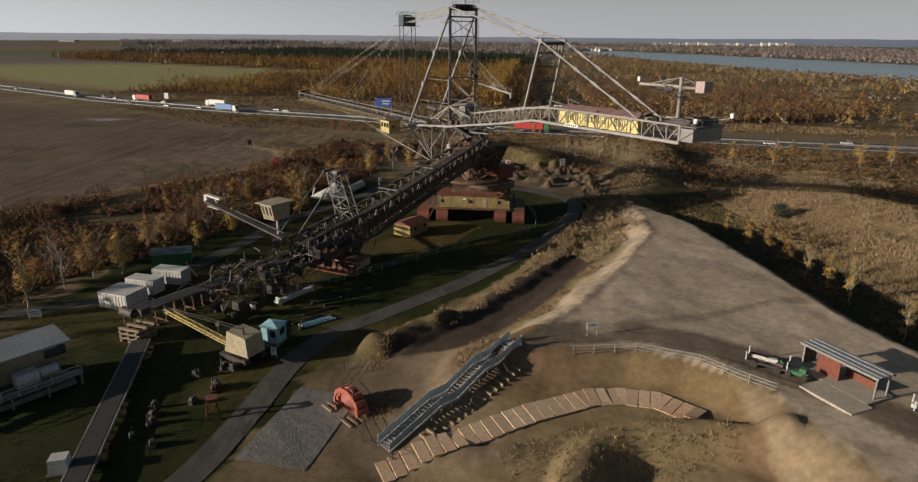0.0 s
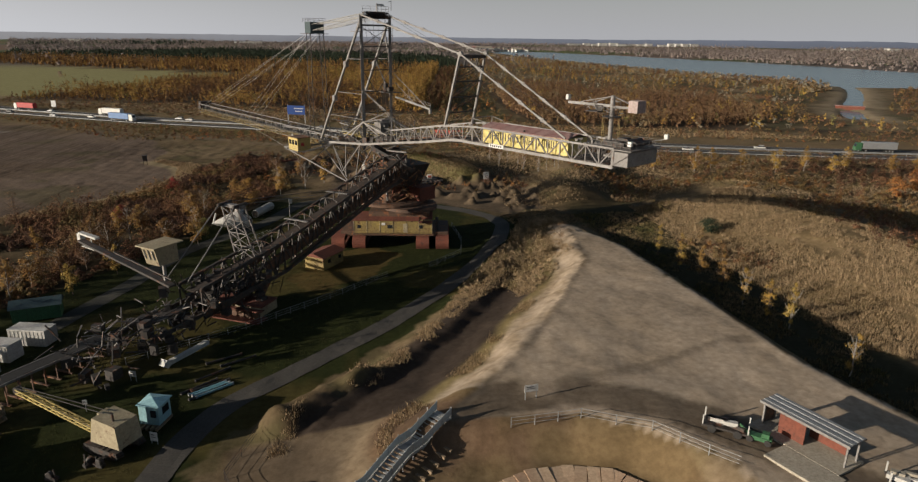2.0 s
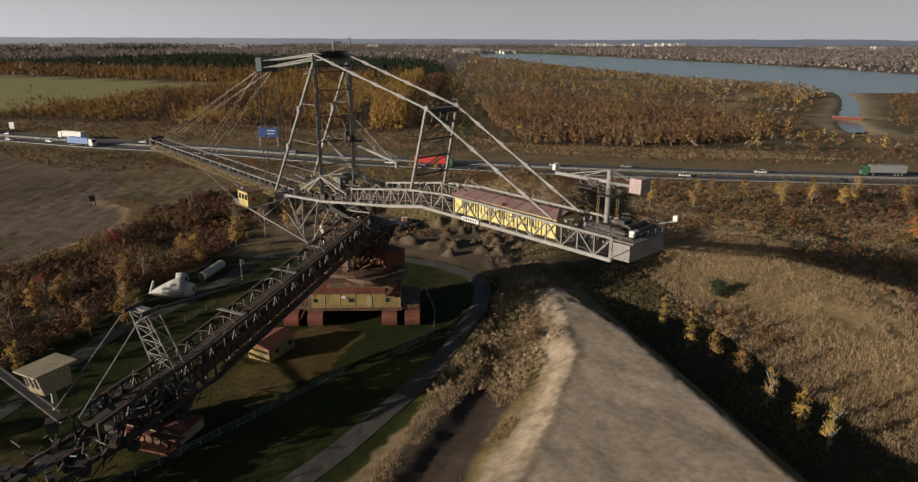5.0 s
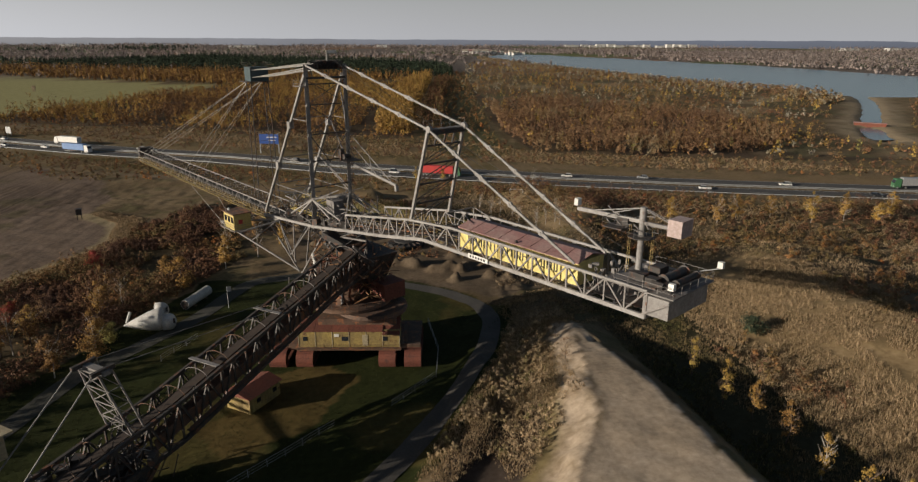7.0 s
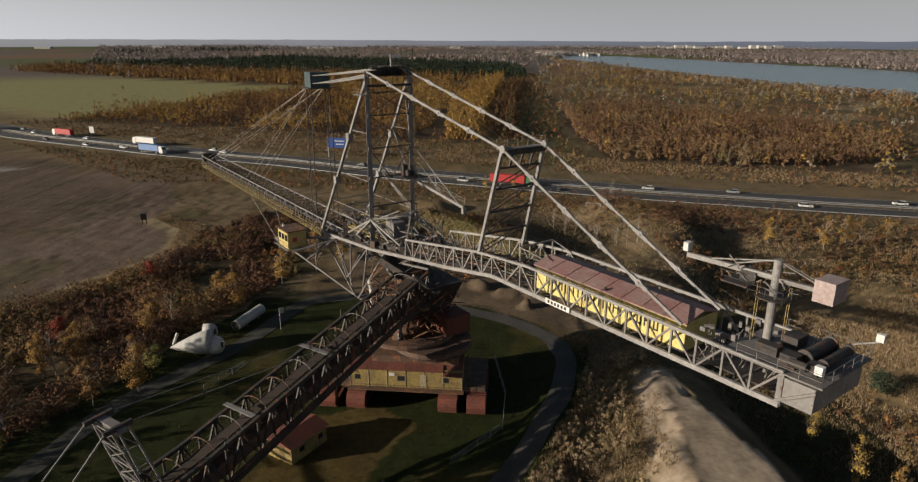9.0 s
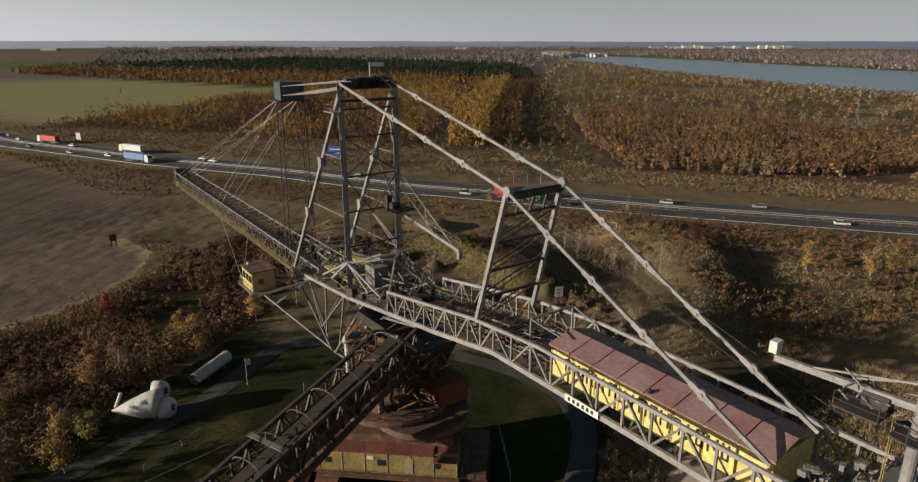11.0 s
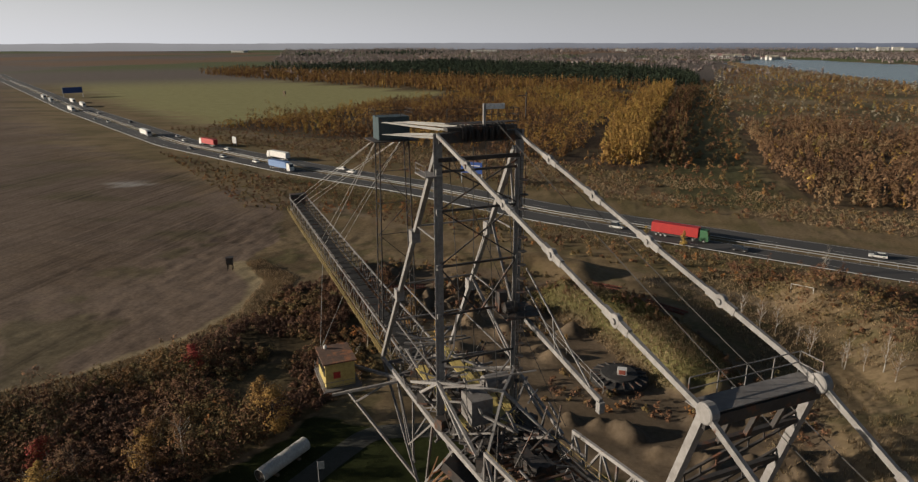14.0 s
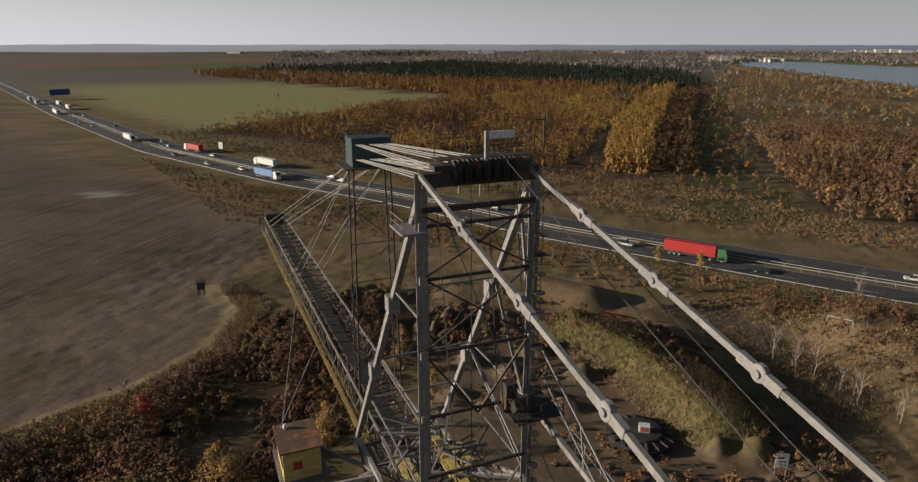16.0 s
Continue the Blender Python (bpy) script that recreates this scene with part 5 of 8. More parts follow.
base = part("base_frame", Geo().span((-11, 3.0, 2.3), (12, 12.5, 3.3)).span((-5, 4, 3.2), (8, 12, 7.4)).lathe([(6.0, 7.0), (6.2, 7.4), (6.0, 8.0)], (3.4, 9.4, 0), 28), BROWN, machine)
base.matrix_basis = UNDER
uh = part("drive_house", Geo().span((-8.1, 2.6, 3.0), (8.6, 6.2, 6.0)), OCHRE, machine, "weathered ochre-yellow drive house with rusty roof")
uh.matrix_basis = UNDER
for k in range(6):
    x0, x1 = -8.3 + k * 2.83, -8.3 + k * 2.83 + 2.8
    z0 = 6.0 - (0.35 if k == 5 else 0)
    pts = [(x0, 2.3 - (0.5 if k == 5 else 0), z0), (x1, 2.3 - (0.5 if k == 5 else 0), z0), (x1, 6.4, 6.9), (x0, 6.4, 6.9)]
    pts += [(x, y, z - 0.14) for x, y, z in pts]
    part("roof_sheet", Geo().add(pts, [(0, 1, 2, 3), (4, 7, 6, 5), (0, 4, 5, 1), (1, 5, 6, 2), (2, 6, 7, 3), (3, 7, 4, 0)]), REDRUST, uh)
for k in range(7):
    part("wall_post", Geo().box((-8.1 + k * 2.78, 2.57, 4.5), (0.1, 0.06, 3.0)), CREAM, uh)
for x in (-7.0, -0.4, 6.2):
    w = part("window", Geo().box((x, 2.56, 4.5), (1.1 if x == -0.4 else 0.7, 0.05, 0.75)), GLASS, uh)
    
part("door", Geo().box((2.9, 2.56, 4.2), (0.9, 0.05, 2.0)), CREAM, uh)
part("notice", Geo().box((-1.8, 2.56, 5.1), (0.8, 0.04, 0.5)), WHITE, uh)
part("gangway", Geo().box((0.3, 2.1, 2.9), (17.2, 1.0, 0.1)).rail([(-8.2, 1.65, 2.95), (8.8, 1.65, 2.95)], 0.9, 0.05), BROWN, uh)
part("stair", Geo().beam((9.6, 2.4, 0.3), (9.6, 4.4, 6.2), 0.9, 0.12).rail([(9.2, 2.4, 3.0), (9.2, 6.0, 6.4)], 1.1), DARK, uh)

# ---- receiving conveyor bridge ----
DARKBELT = surf("dusty_belt", (0.045, 0.03, 0.022), (0.03, 0.022, 0.018), 0.4, 0.95, 0.0, 0.3, 4.0)
rb_dir = Vector((-22.5, -33.5, 0)).normalized()
rb = thing("receiving_bridge", "dark rusty enclosed conveyor bridge with hoops, sloping to the ground unit", "conveyor bridge", (5.0, 153.6, 0), math.degrees(math.atan2(rb_dir.y, rb_dir.x)))
RZ = line((0, 19.2), (8, 17.2), (40, 10.4), (58, 8.0))
RL = line((0, 14.4), (8, 13.2), (40, 5.2), (58, 3.6))
for b in (-2.3, 2.3):
    g = Geo()
    for zf, w in ((RZ, 0.55), (RL, 0.65)):
        for p, q in ((0, 8), (8, 40), (40, 58)):
            g.beam((p, b, zf(p) - 0.5), (q, b, zf(q) - 0.5), w, w * 1.2)
    parts("chord", g, DARK, rb)
    g = Geo()
    frame_wall(g, 0, 58, b, lambda a: RL(a) - 0.5, lambda a: RZ(a) - 0.5, 26, 0.3)
    parts("lattice", g, DARK, rb)
    g = Geo()
    g.beam((2, b * 1.35, RL(2) + 1.0), (40, b * 1.35, RL(40) + 1.0), 0.9, 0.1)
    g.rail([(2, b * 1.55, RL(2) + 1.0), (40, b * 1.55, RL(40) + 1.0)], 1.1, 0.05)
    part("walkway", g, BROWN, rb)
part("belt", Geo().beam((0, 0, RZ(0) - 1.2), (8, 0, RZ(8) - 1.2), 2.2, 0.15).beam((8, 0, RZ(8) - 1.2), (40, 0, RZ(40) - 1.2), 2.2, 0.15).beam((40, 0, RZ(40) - 1.2), (58, 0, RZ(58) - 1.2), 2.2, 0.15), DARKBELT, rb, "dark brown dusty belt")
part("side_sheet", Geo().beam((2, 2.15, RL(2) + 1.4), (44, 2.15, RL(44) + 1.4), 0.06, 2.2).beam((2, -2.15, RL(2) + 1.4), (44, -2.15, RL(44) + 1.4), 0.06, 2.2), BROWN, rb, "rusty side sheets")
part("floor_plate", Geo().beam((4, 0, RL(4) + 0.4), (42, 0, RL(42) + 0.4), 4.2, 0.15), BROWN, rb)
for k in range(15):
    a = 3 + k * 3.6
    pts = [(a, 2.0 * math.cos(t), RZ(a) - 0.6 + 0.95 * math.sin(t)) for t in np.linspace(0, math.pi, 9)]
    part("hoop", Geo().path(pts, 0.05, 5), STEEL if k % 3 == 0 else BROWN, rb)
for a in (22, 34):
    part("cross_plate", Geo().beam((a, -2.5, RZ(a) + 0.3), (a, 2.5, RZ(a) + 0.3), 0.9, 0.12), PALE, rb)
g = Geo()
for k in range(220):
    a = 2 + 54 * r2.random()
    b = r2.choice((-1, 1)) * r2.uniform(1.0, 2.6)
    z = r2.uniform(RL(a), RZ(a) - 0.5)
    g.beam((a, b, z), (a + r2.uniform(-1.5, 1.5), b + r2.uniform(-0.5, 0.5), z + r2.uniform(-1.5, 1.5)), 0.12)
parts("pipe_work", g, DARK, rb)
part("head_frame", Geo().beam((-1, -2.6, 15), (4, -2.4, 19.4), 0.5).beam((-1, 2.6, 15), (4, 2.4, 19.4), 0.5).beam((0.5, -2.6, 19.4), (0.5, 2.6, 19.4), 0.4), STEEL, rb)

# ---- the crawler loading unit at the bridge's lower end ----
ldr = thing("loading_unit", "dark cluttered steel loading unit with pylon, cabin and crawler", "mining machine", (-21.0, 115.5, 0), math.degrees(math.atan2(rb_dir.y, rb_dir.x)))
py = part("pylon", Geo().box((1.8, 0, 17.6), (0.9, 4.2, 0.5)), STEEL, ldr, "pale steel pylon with stay ropes")
for b in (-1, 1):
    for a in (-0.7, 0.9):
        part("leg", Geo().beam((a - 0.9, b * 2.2, 8.2), (a + 1.7, b * 1.6, 17.6), 0.26), STEEL, py)
g = Geo()
for k in range(4):
    z0, z1 = 8.4 + k * 2.3, 10.7 + k * 2.3
    for b in (-2.1, 2.1):
        g.beam((-1.5 + 0.64 * k, b * (1 - 0.06 * k), z0), (0.7 + 0.64 * k, b * (1 - 0.06 * k), z1), 0.12).beam((-0.9 + 0.64 * k, b * (1 - 0.06 * k), z1), (0.7 + 0.64 * k, b * (1 - 0.06 * k), z1), 0.12)
    g.beam((0.06 + 0.64 * k, -2.1, z0), (0.7 + 0.64 * k, 2.0, z1), 0.12).beam((0.06 + 0.64 * k, 2.1, z0), (0.7 + 0.64 * k, -2.0, z1), 0.12).beam((0.7 + 0.64 * k, -1.9, z1), (0.7 + 0.64 * k, 1.9, z1), 0.14)
parts("brace", g, STEEL, py)
for b in (-1.6, 1.6):
    part("pulley_block", Geo().beam((0.6, b, 17.9), (3.4, b, 17.8), 0.5, 0.7), DARK, py)
    part("stay_rope", Geo().tube((3.2, b, 17.8), (13.5, b * 1.3, 9.2), 0.09, 6).tube((0.7, b, 17.9), (-26, b, 14.6), 0.05, 5), STEEL, py)
deck = part("deck", Geo().box((9, 0, 4.6), (20, 1.6, 0.2)).beam((-2, -3.2, 4.8), (22, -3.2, 3.4), 0.5, 0.8).beam((-2, 3.2, 4.8), (22, 3.2, 3.4), 0.5, 0.8), DARK, ldr)
g = Geo()
for k in range(270):
    a, b = -3 + 33 * r2.random(), -4.6 + 9.2 * r2.random()
    z = r2.uniform(0.8, 5.4) + (0.0 if a > 14 else 1.5)
    if r2.random() < 0.72:
        g.beam((a, b, z), (a + r2.uniform(-2.5, 2.5), b + r2.uniform(-1.8, 1.8), z + r2.uniform(-1.2, 2.4)), r2.uniform(0.12, 0.26))
    else:
        g.box((a, b, z), (r2.uniform(0.5, 1.8), r2.uniform(0.5, 1.6), r2.uniform(0.5, 1.6)), 70 * r2.random())
parts("strut_work", g, DARK, ldr)
g = Geo()
for k in range(90):
    a, b = -1 + 31 * r2.random(), -4.0 + 8 * r2.random()
    z = r2.uniform(2.5, 6.5) if a > 12 else r2.uniform(4, 8)
    g.beam((a, b, z), (a + r2.uniform(-2.2, 2.2), b + r2.uniform(-1.8, 1.8), z + r2.uniform(-0.8, 1.4)), 0.17)
parts("pale_strut", g, STEEL, ldr)
cabin = part("cabin", Geo().add([(10.2, -6.2, 10.6), (13.6, -6.2, 10.6), (13.6, -3.4, 10.6), (10.2, -3.4, 10.6), (10.2, -6.2, 13.4), (14.2, -6.2, 13.4), (14.2, -3.4, 13.4), (10.2, -3.4, 13.4)], [(0, 3, 2, 1), (4, 5, 6, 7), (0, 1, 5, 4), (1, 2, 6, 5), (2, 3, 7, 6), (3, 0, 4, 7)]), CREAM, ldr, "pale raised operator cabin with flat roof")
part("roof", Geo().box((12.1, -4.8, 13.55), (5.2, 4.0, 0.18)), CREAM, cabin)
for k in range(3):
    part("window_pane", Geo().beam((13.75, -5.7 + k * 0.9, 11.6), (14.08, -5.7 + k * 0.9, 13.1), 0.75, 0.05), OLDWHITE, cabin)
part("cabin_post", Geo().beam((11.4, -5.2, 5.4), (11.8, -4.9, 10.6), 0.5).beam((12.6, -4.0, 5.4), (12.2, -4.4, 10.6), 0.4), PALE, cabin)
sb = part("side_boom", Geo().beam((13, -2, 7.6), (9.0, -28.5, 9.6), 1.6, 0.5).beam((13, -2, 8.6), (10.5, -18, 9.6), 0.3), DARK, ldr, "thin dark side boom with pale head frame")
part("head_frame", Geo().beam((8.6, -24.6, 10.4), (8.2, -29.6, 10.6), 1.2, 0.5).box((8.2, -29.6, 9.8), (0.9, 0.8, 1.4)).beam((9.0, -25, 8.4), (8.4, -29, 8.4), 0.8, 0.2).beam((8.8, -26, 8.4), (8.8, -26, 10.2), 0.2), OLDWHITE, sb)
cr = part("crawler", Geo().span((0.2, -0.9, 0.4), (9.0, 3.6, 2.0)), CREAM, ldr, "rusty crawler with ochre frame")
cr.matrix_basis = ldr.matrix_basis.inverted() @ pose(-16.6, 112.6, 0, 0, 0, 154.4)
for k in range(20):
    o = new("track_shoe", shoe)
    o.parent = cr
    o.matrix_basis = Matrix.Translation((-0.2 + k * 0.5, 4.2, 0.14)) @ Matrix.Rotation(radians(90), 4, "Z")
for k in range(7):
    part("track_roller", Geo().lathe([(0.55, -0.35), (0.55, 0.35)], (0.8 + k * 1.3, 3.9, 0.8), 12, "y"), BROWN, cr)
part("track_top", Geo().box((4.6, 1.6, 2.2), (9.6, 4.4, 0.25)).box((4.6, 3.9, 1.6), (9.8, 1.2, 0.2)), REDRUST, cr)
part("support", Geo().beam((4.5, 1.5, 2.2), (5.5, -3.0, 4.8), 1.6, 1.4).beam((2.5, 0.5, 2.2), (3.5, -3.5, 3.6), 1.2, 1.0), BROWN, cr)
part("ski_foot", Geo().beam((14, 5.2, 0.6), (21, 5.2, 0.4), 1.0, 0.8).beam((21, 5.2, 0.9), (21.6, 5.2, 0.2), 1.6, 1.3), OLDWHITE, ldr, "pale cranked skid foot")

Geo.slim = 1.0
# ---- belt line running on from the loading unit ----
def belt_line(p, q, z0, z1, label, head):
    p, q = Vector((*p, 0)), Vector((*q, 0))
    d = q - p
    L = d.length
    t = thing("belt_conveyor", label, "conveyor", p, math.degrees(math.atan2(d.y, d.x)))
    zf = line((0, z0), (L, z1))
    part("belt", Geo().beam((0, 0, zf(0)), (L, 0, zf(L)), 1.9, 0.12), BLACKR, t, "black conveyor belt")
    for b in (-1.15, 1.15):
        part("side_beam", Geo().beam((0, b, zf(0) - 0.1), (L, b, zf(L) - 0.1), 0.18, 0.3), STEEL, t)
    n = int(L / 1.6)
    for k in range(n + 1):
        a = L * k / n
        part("trestle", Geo().beam((a, -1.15, 0.02), (a, -1.15, zf(a)), 0.14).beam((a, 1.15, 0.02), (a, 1.15, zf(a)), 0.14).beam((a, -1.6, 0.14), (a, 1.6, 0.14), 0.26, 0.2), BROWN, t)
    if head:
        part("head_station", Geo().lathe([(0.7, -1.2), (0.7, 1.2)], (0, 0, z0), 16, "y").box((1.0, -1.9, z0 + 0.2), (1.6, 1.0, 1.0)).rail([(-1, -1.5, z0 + 0.5), (3, -1.5, z0 + 0.5)], 1.0), DARK, t)
    return t


belt_line((-46.8, 84.2), (-38.5, 101.0), 3.2, 2.2, "black belt conveyor on steel trestles beside white containers", True)
belt_line((-43.5, 80.2), (-35.2, 48.0), 0.9, 0.9, "low black belt conveyor on rusty sleepers across the lawn", False)
crib = thing("timber_crib", "stacked weathered timber crib under the conveyor head", "timber stack", (-45.0, 82.6, 0), -20)
for k in range(6):
    for j in range(3):
        g = Geo().box((0, -1.4 + j * 1.4, 0.17 + k * 0.34), (3.6, 0.36, 0.32)) if k % 2 else Geo().box((-1.4 + j * 1.4, 0, 0.17 + k * 0.34), (0.36, 3.6, 0.32))
        part("timber", g, WOOD, crib)

# ---- containers, hut, shed, crane and clutter round the machine ----
def container(at, rz, size, mat, label, group=""):
    t = thing("container", label, "container", (*at, ground_z(*at)), rz, group)
    w, d, h = size
    part("body", Geo().span((0, 0, 0.15), (w, d, h)), mat, t)
    part("roof", Geo().box((w / 2, d / 2, h + 0.04), (w + 0.06, d + 0.06, 0.08)), OLDWHITE if mat is OLDWHITE else mat, t)
    for k in range(int(w / 0.6)):
        parts("wall_rib", Geo().box((0.3 + k * 0.6, -0.03, h / 2), (0.2, 0.06, h - 0.3)).box((0.3 + k * 0.6, d + 0.03, h / 2), (0.2, 0.06, h - 0.3)), mat, t)
    part("door", Geo().box((-0.03, d * 0.5, h / 2), (0.05, d * 0.4, h - 0.4)), mat, t)
    return t


container((-56.0, 93.0), -18, (5.4, 4.4, 2.6), OLDWHITE, "stained white container double unit on the lawn", "white containers")
container((-55.0, 99.5), -15, (5.4, 2.6, 2.5), OLDWHITE, "white steel container with stained roof", "white containers")
container((-52.6, 103.8), -12, (5.6, 2.6, 2.5), OLDWHITE, "white steel container with stained roof", "white containers")
hut = container((-56.0, 111.4), 18, (6.6, 3.4, 2.4), GREEN, "small green hut with dark pitched roof")
part("gable", Geo().add([(-0.3, -0.4, 2.4), (6.9, -0.4, 2.4), (6.9, 3.8, 2.4), (-0.3, 3.8, 2.4), (-0.3, 1.7, 3.3), (6.9, 1.7, 3.3)], [(0, 1, 5, 4), (3, 4, 5, 2), (0, 4, 3), (1, 2, 5), (0, 3, 2, 1)]), TEAL, hut)
oh = container((-10.2, 131.4), 57, (6.4, 4.4, 2.5), OCHRE, "ochre service house with rust-red roof by the crawlers")
part("gable", Geo().add([(-0.3, -0.4, 2.6), (6.7, -0.4, 2.6), (6.7, 4.8, 2.6), (-0.3, 4.8, 2.6), (-0.3, 2.2, 3.3), (6.7, 2.2, 3.3)], [(0, 1, 5, 4), (3, 4, 5, 2), (0, 4, 3), (1, 2, 5), (0, 3, 2, 1)]), REDRUST, oh)
for k in range(2):
    part("window", Geo().box((1.8 + k * 3.4, -0.08, 1.6), (0.8, 0.06, 0.7)), GLASS, oh)

# shelter on the sand plateau
zs = ground_z(41, 62)
sh = thing("shelter", "open steel shelter with ribbed grey roof and rust-red wall panel", "shelter", (38.9, 65.4, zs), -67)
part("floor_slab", Geo().box((4.2, 0.6, 0.1), (9.4, 4.0, 0.3)).box((6.6, -3.0, 0.08), (6.0, 3.1, 0.3)), CONC, sh)
for x in (0.1, 8.5):
    for y in (0.1, 2.0):
        part("post", Geo().box((x, y, 1.35), (0.16, 0.16, 2.6)), PALE, sh)
for k in range(6):
    part("roof_sheet", Geo().box((4.3, -0.05 + k * 0.42, 2.72 + (0.05 if k % 2 else 0)), (9.0, 0.41, 0.1)), ROOFGREY, sh)
part("roof_edge", Geo().box((4.3, -0.3, 2.66), (9.1, 0.1, 0.26)).box((4.3, 2.3, 2.66), (9.1, 0.1, 0.26)), PALE, sh)
part("red_wall", Geo().box((3.2, 0.05, 1.3), (2.7, 0.12, 2.4)), REDRUST, sh)
part("back_wall", Geo().box((5.7, 2.05, 0.6), (3.6, 0.1, 0.9)), REDRUST, sh)
part("end_wall", Geo().box((0.05, 1.0, 1.3), (0.1, 1.8, 2.4)), BROWN, sh)

# trailers on the sand
def trailer(at, rz, label, load, lm):
    t = thing("exhibit_trailer", label, "trailer", (*at, ground_z(*at)), rz)
    part("bed", Geo().box((0, 0, 0.62), (4.4, 1.9, 0.2)), DARK, t)
    for x in (-1.2, 1.2):
        for y in (-0.9, 0.9):
            part("wheel", Geo().lathe([(0.3, -0.12), (0.42, -0.1), (0.42, 0.1), (0.3, 0.12)], (x, y, 0.42), 14, "y"), BLACKR, t)
    for x in (-2.1, 2.1):
        for y in (-0.85, 0.85):
            part("stanchion", Geo().box((x, y, 1.15), (0.12, 0.12, 1.1)), OLDWHITE, t)
    for k in range(load):
        part("load_piece", Geo().box((r2.uniform(-1.6, 1.6), r2.uniform(-0.5, 0.5), 0.98 + 0.25 * (k % 2)), (r2.uniform(0.7, 1.9), r2.uniform(0.3, 0.8), 0.4), r2.uniform(-30, 30)), lm[k % len(lm)], t)
    return t


trailer((34.6, 64.6), -35, "flat dark trailer loaded with black and white parts", 9, [DARK, OLDWHITE, DARK])
trailer((46.6, 54.4), -30, "flat trailer stacked with pale boards", 7, [OLDWHITE, CONC])
gm = thing("green_machine", "small green garden machine beside the trailer", "small machine", (36.9, 62.4, ground_z(36.9, 62.4)), -40)
part("frame", Geo().box((0, 0, 0.5), (2.2, 0.9, 0.4)).box((0.5, 0, 0.9), (0.7, 0.7, 0.5)).beam((-0.9, 0, 0.6), (-1.9, 0, 1.3), 0.2), GREEN, gm)
for x in (-0.8, 0.8):
    for y in (-0.5, 0.5):
        part("wheel", Geo().lathe([(0.25, -0.1), (0.33, -0.08), (0.33, 0.08), (0.25, 0.1)], (x, y, 0.33), 12, "y"), BLACKR, gm)

def board(at, rz, w, h, z0, label, mat=WHITE, posts=2):
    t = thing("info_board", label, "sign", (*at, ground_z(*at)), rz)
    for s in ((-1, 1) if posts == 2 else (0,)):
        part("post", Geo().box((s * w * 0.4, 0, (z0 + h) / 2), (0.08, 0.08, z0 + h)), GUARD, t)
    part("panel", Geo().box((0, -0.06, z0 + h / 2), (w, 0.05, h)), mat, t)
    part("lettering", Geo().box((-w * 0.1, -0.1, z0 + h * 0.7), (w * 0.5, 0.02, h * 0.1)).box((0, -0.1, z0 + h * 0.45), (w * 0.6, 0.02, h * 0.08)), BLACK, t)
    return t


board((16.6, 72.8), 10, 1.6, 0.8, 1.0, "white notice board on posts in the sand")
board((-62.6, 87.6), 20, 1.8, 1.2, 0.8, "white notice board at the lawn's edge")
board((-24.4, 77.0), -20, 0.9, 1.1, 0.4, "small white notice board by the path")
board((-31.5, 91.5), -20, 1.0, 0.8, 0.7, "small pale notice board on the lawn")
board((33.2, 203.0), 10, 1.7, 2.2, 1.2, "white board on posts among earth heaps")
board((-34.5, 84.5), 10, 0.5, 0.6, 1.0, "small white marker beside the excavator", WHITE, 1)

# stairs up the hill
st = thing("hill_stairs", "galvanised steel stairs with mesh rails up the sand bank", "stairs", (-7.6, 56.6, 0), math.degrees(math.atan2(13.6, 14.2)))
LEN = 20.0
def stz(a):
    return float(np.interp(a, [0, 7, 9.5, 14, 16, 19, 20], [0.5, 2.8, 2.8, 4.7, 4.7, 5.9, 5.9]))
for k in range(46):
    a = LEN * (k + 0.5) / 46
    part("tread", Geo().box((a, 0, stz(a)), (0.4, 1.7, 0.06)), GUARD, st)
for b in (-0.95, 0.95):
    for p, q in ((0, 7), (7, 9.5), (9.5, 14), (14, 16), (16, 20)):
        part("stringer", Geo().beam((p, b, stz(p) - 0.1), (q, b, stz(q) - 0.1), 0.08, 0.3), GUARD, st)
        part("rail_panel", Geo().add([(p, b, stz(p) + 0.15), (q, b, stz(q) + 0.15), (q, b, stz(q) + 1.05), (p, b, stz(p) + 1.05), (p, b + 0.03, stz(p) + 0.15), (q, b + 0.03, stz(q) + 0.15), (q, b + 0.03, stz(q) + 1.05), (p, b + 0.03, stz(p) + 1.05)], [(0, 1, 2, 3), (7, 6, 5, 4), (0, 4, 5, 1), (3, 2, 6, 7)]), MESHP, st)
    for k in range(15):
        a = LEN * k / 14
        part("rail_post", Geo().box((a, b * 1.03, stz(a) + 0.2), (0.07, 0.07, 2.0)), GUARD, st)
steps = thing("timber_steps", "row of timber steps in the bank beside the stairs", "steps", (0, 0, 0))
for k in range(16):
    a = 3 + k * 0.95
    x, y = -7.6 + 0.722 * a + 1.9, 56.6 + 0.692 * a - 1.9
    z = ground_z(x, y)
    o = part("step_board", Geo().box((0, 0, 0), (0.25, 1.2, 0.3)), WOOD, steps)
    o.matrix_basis = pose(x, y, z + 0.05, 0, 0, 43.8)

# bucket wheel on timbers
wz = ground_z(-13, 64.5)
bw = thing("bucket_wheel", "faded red half bucket wheel lying on timber sleepers", "bucket wheel", (-12.2, 64.2, 0.1), -48)
prof = [(2.9, -0.5), (3.1, -0.5), (3.1, 0.5), (2.9, 0.5)]
g = Geo()
n = 20
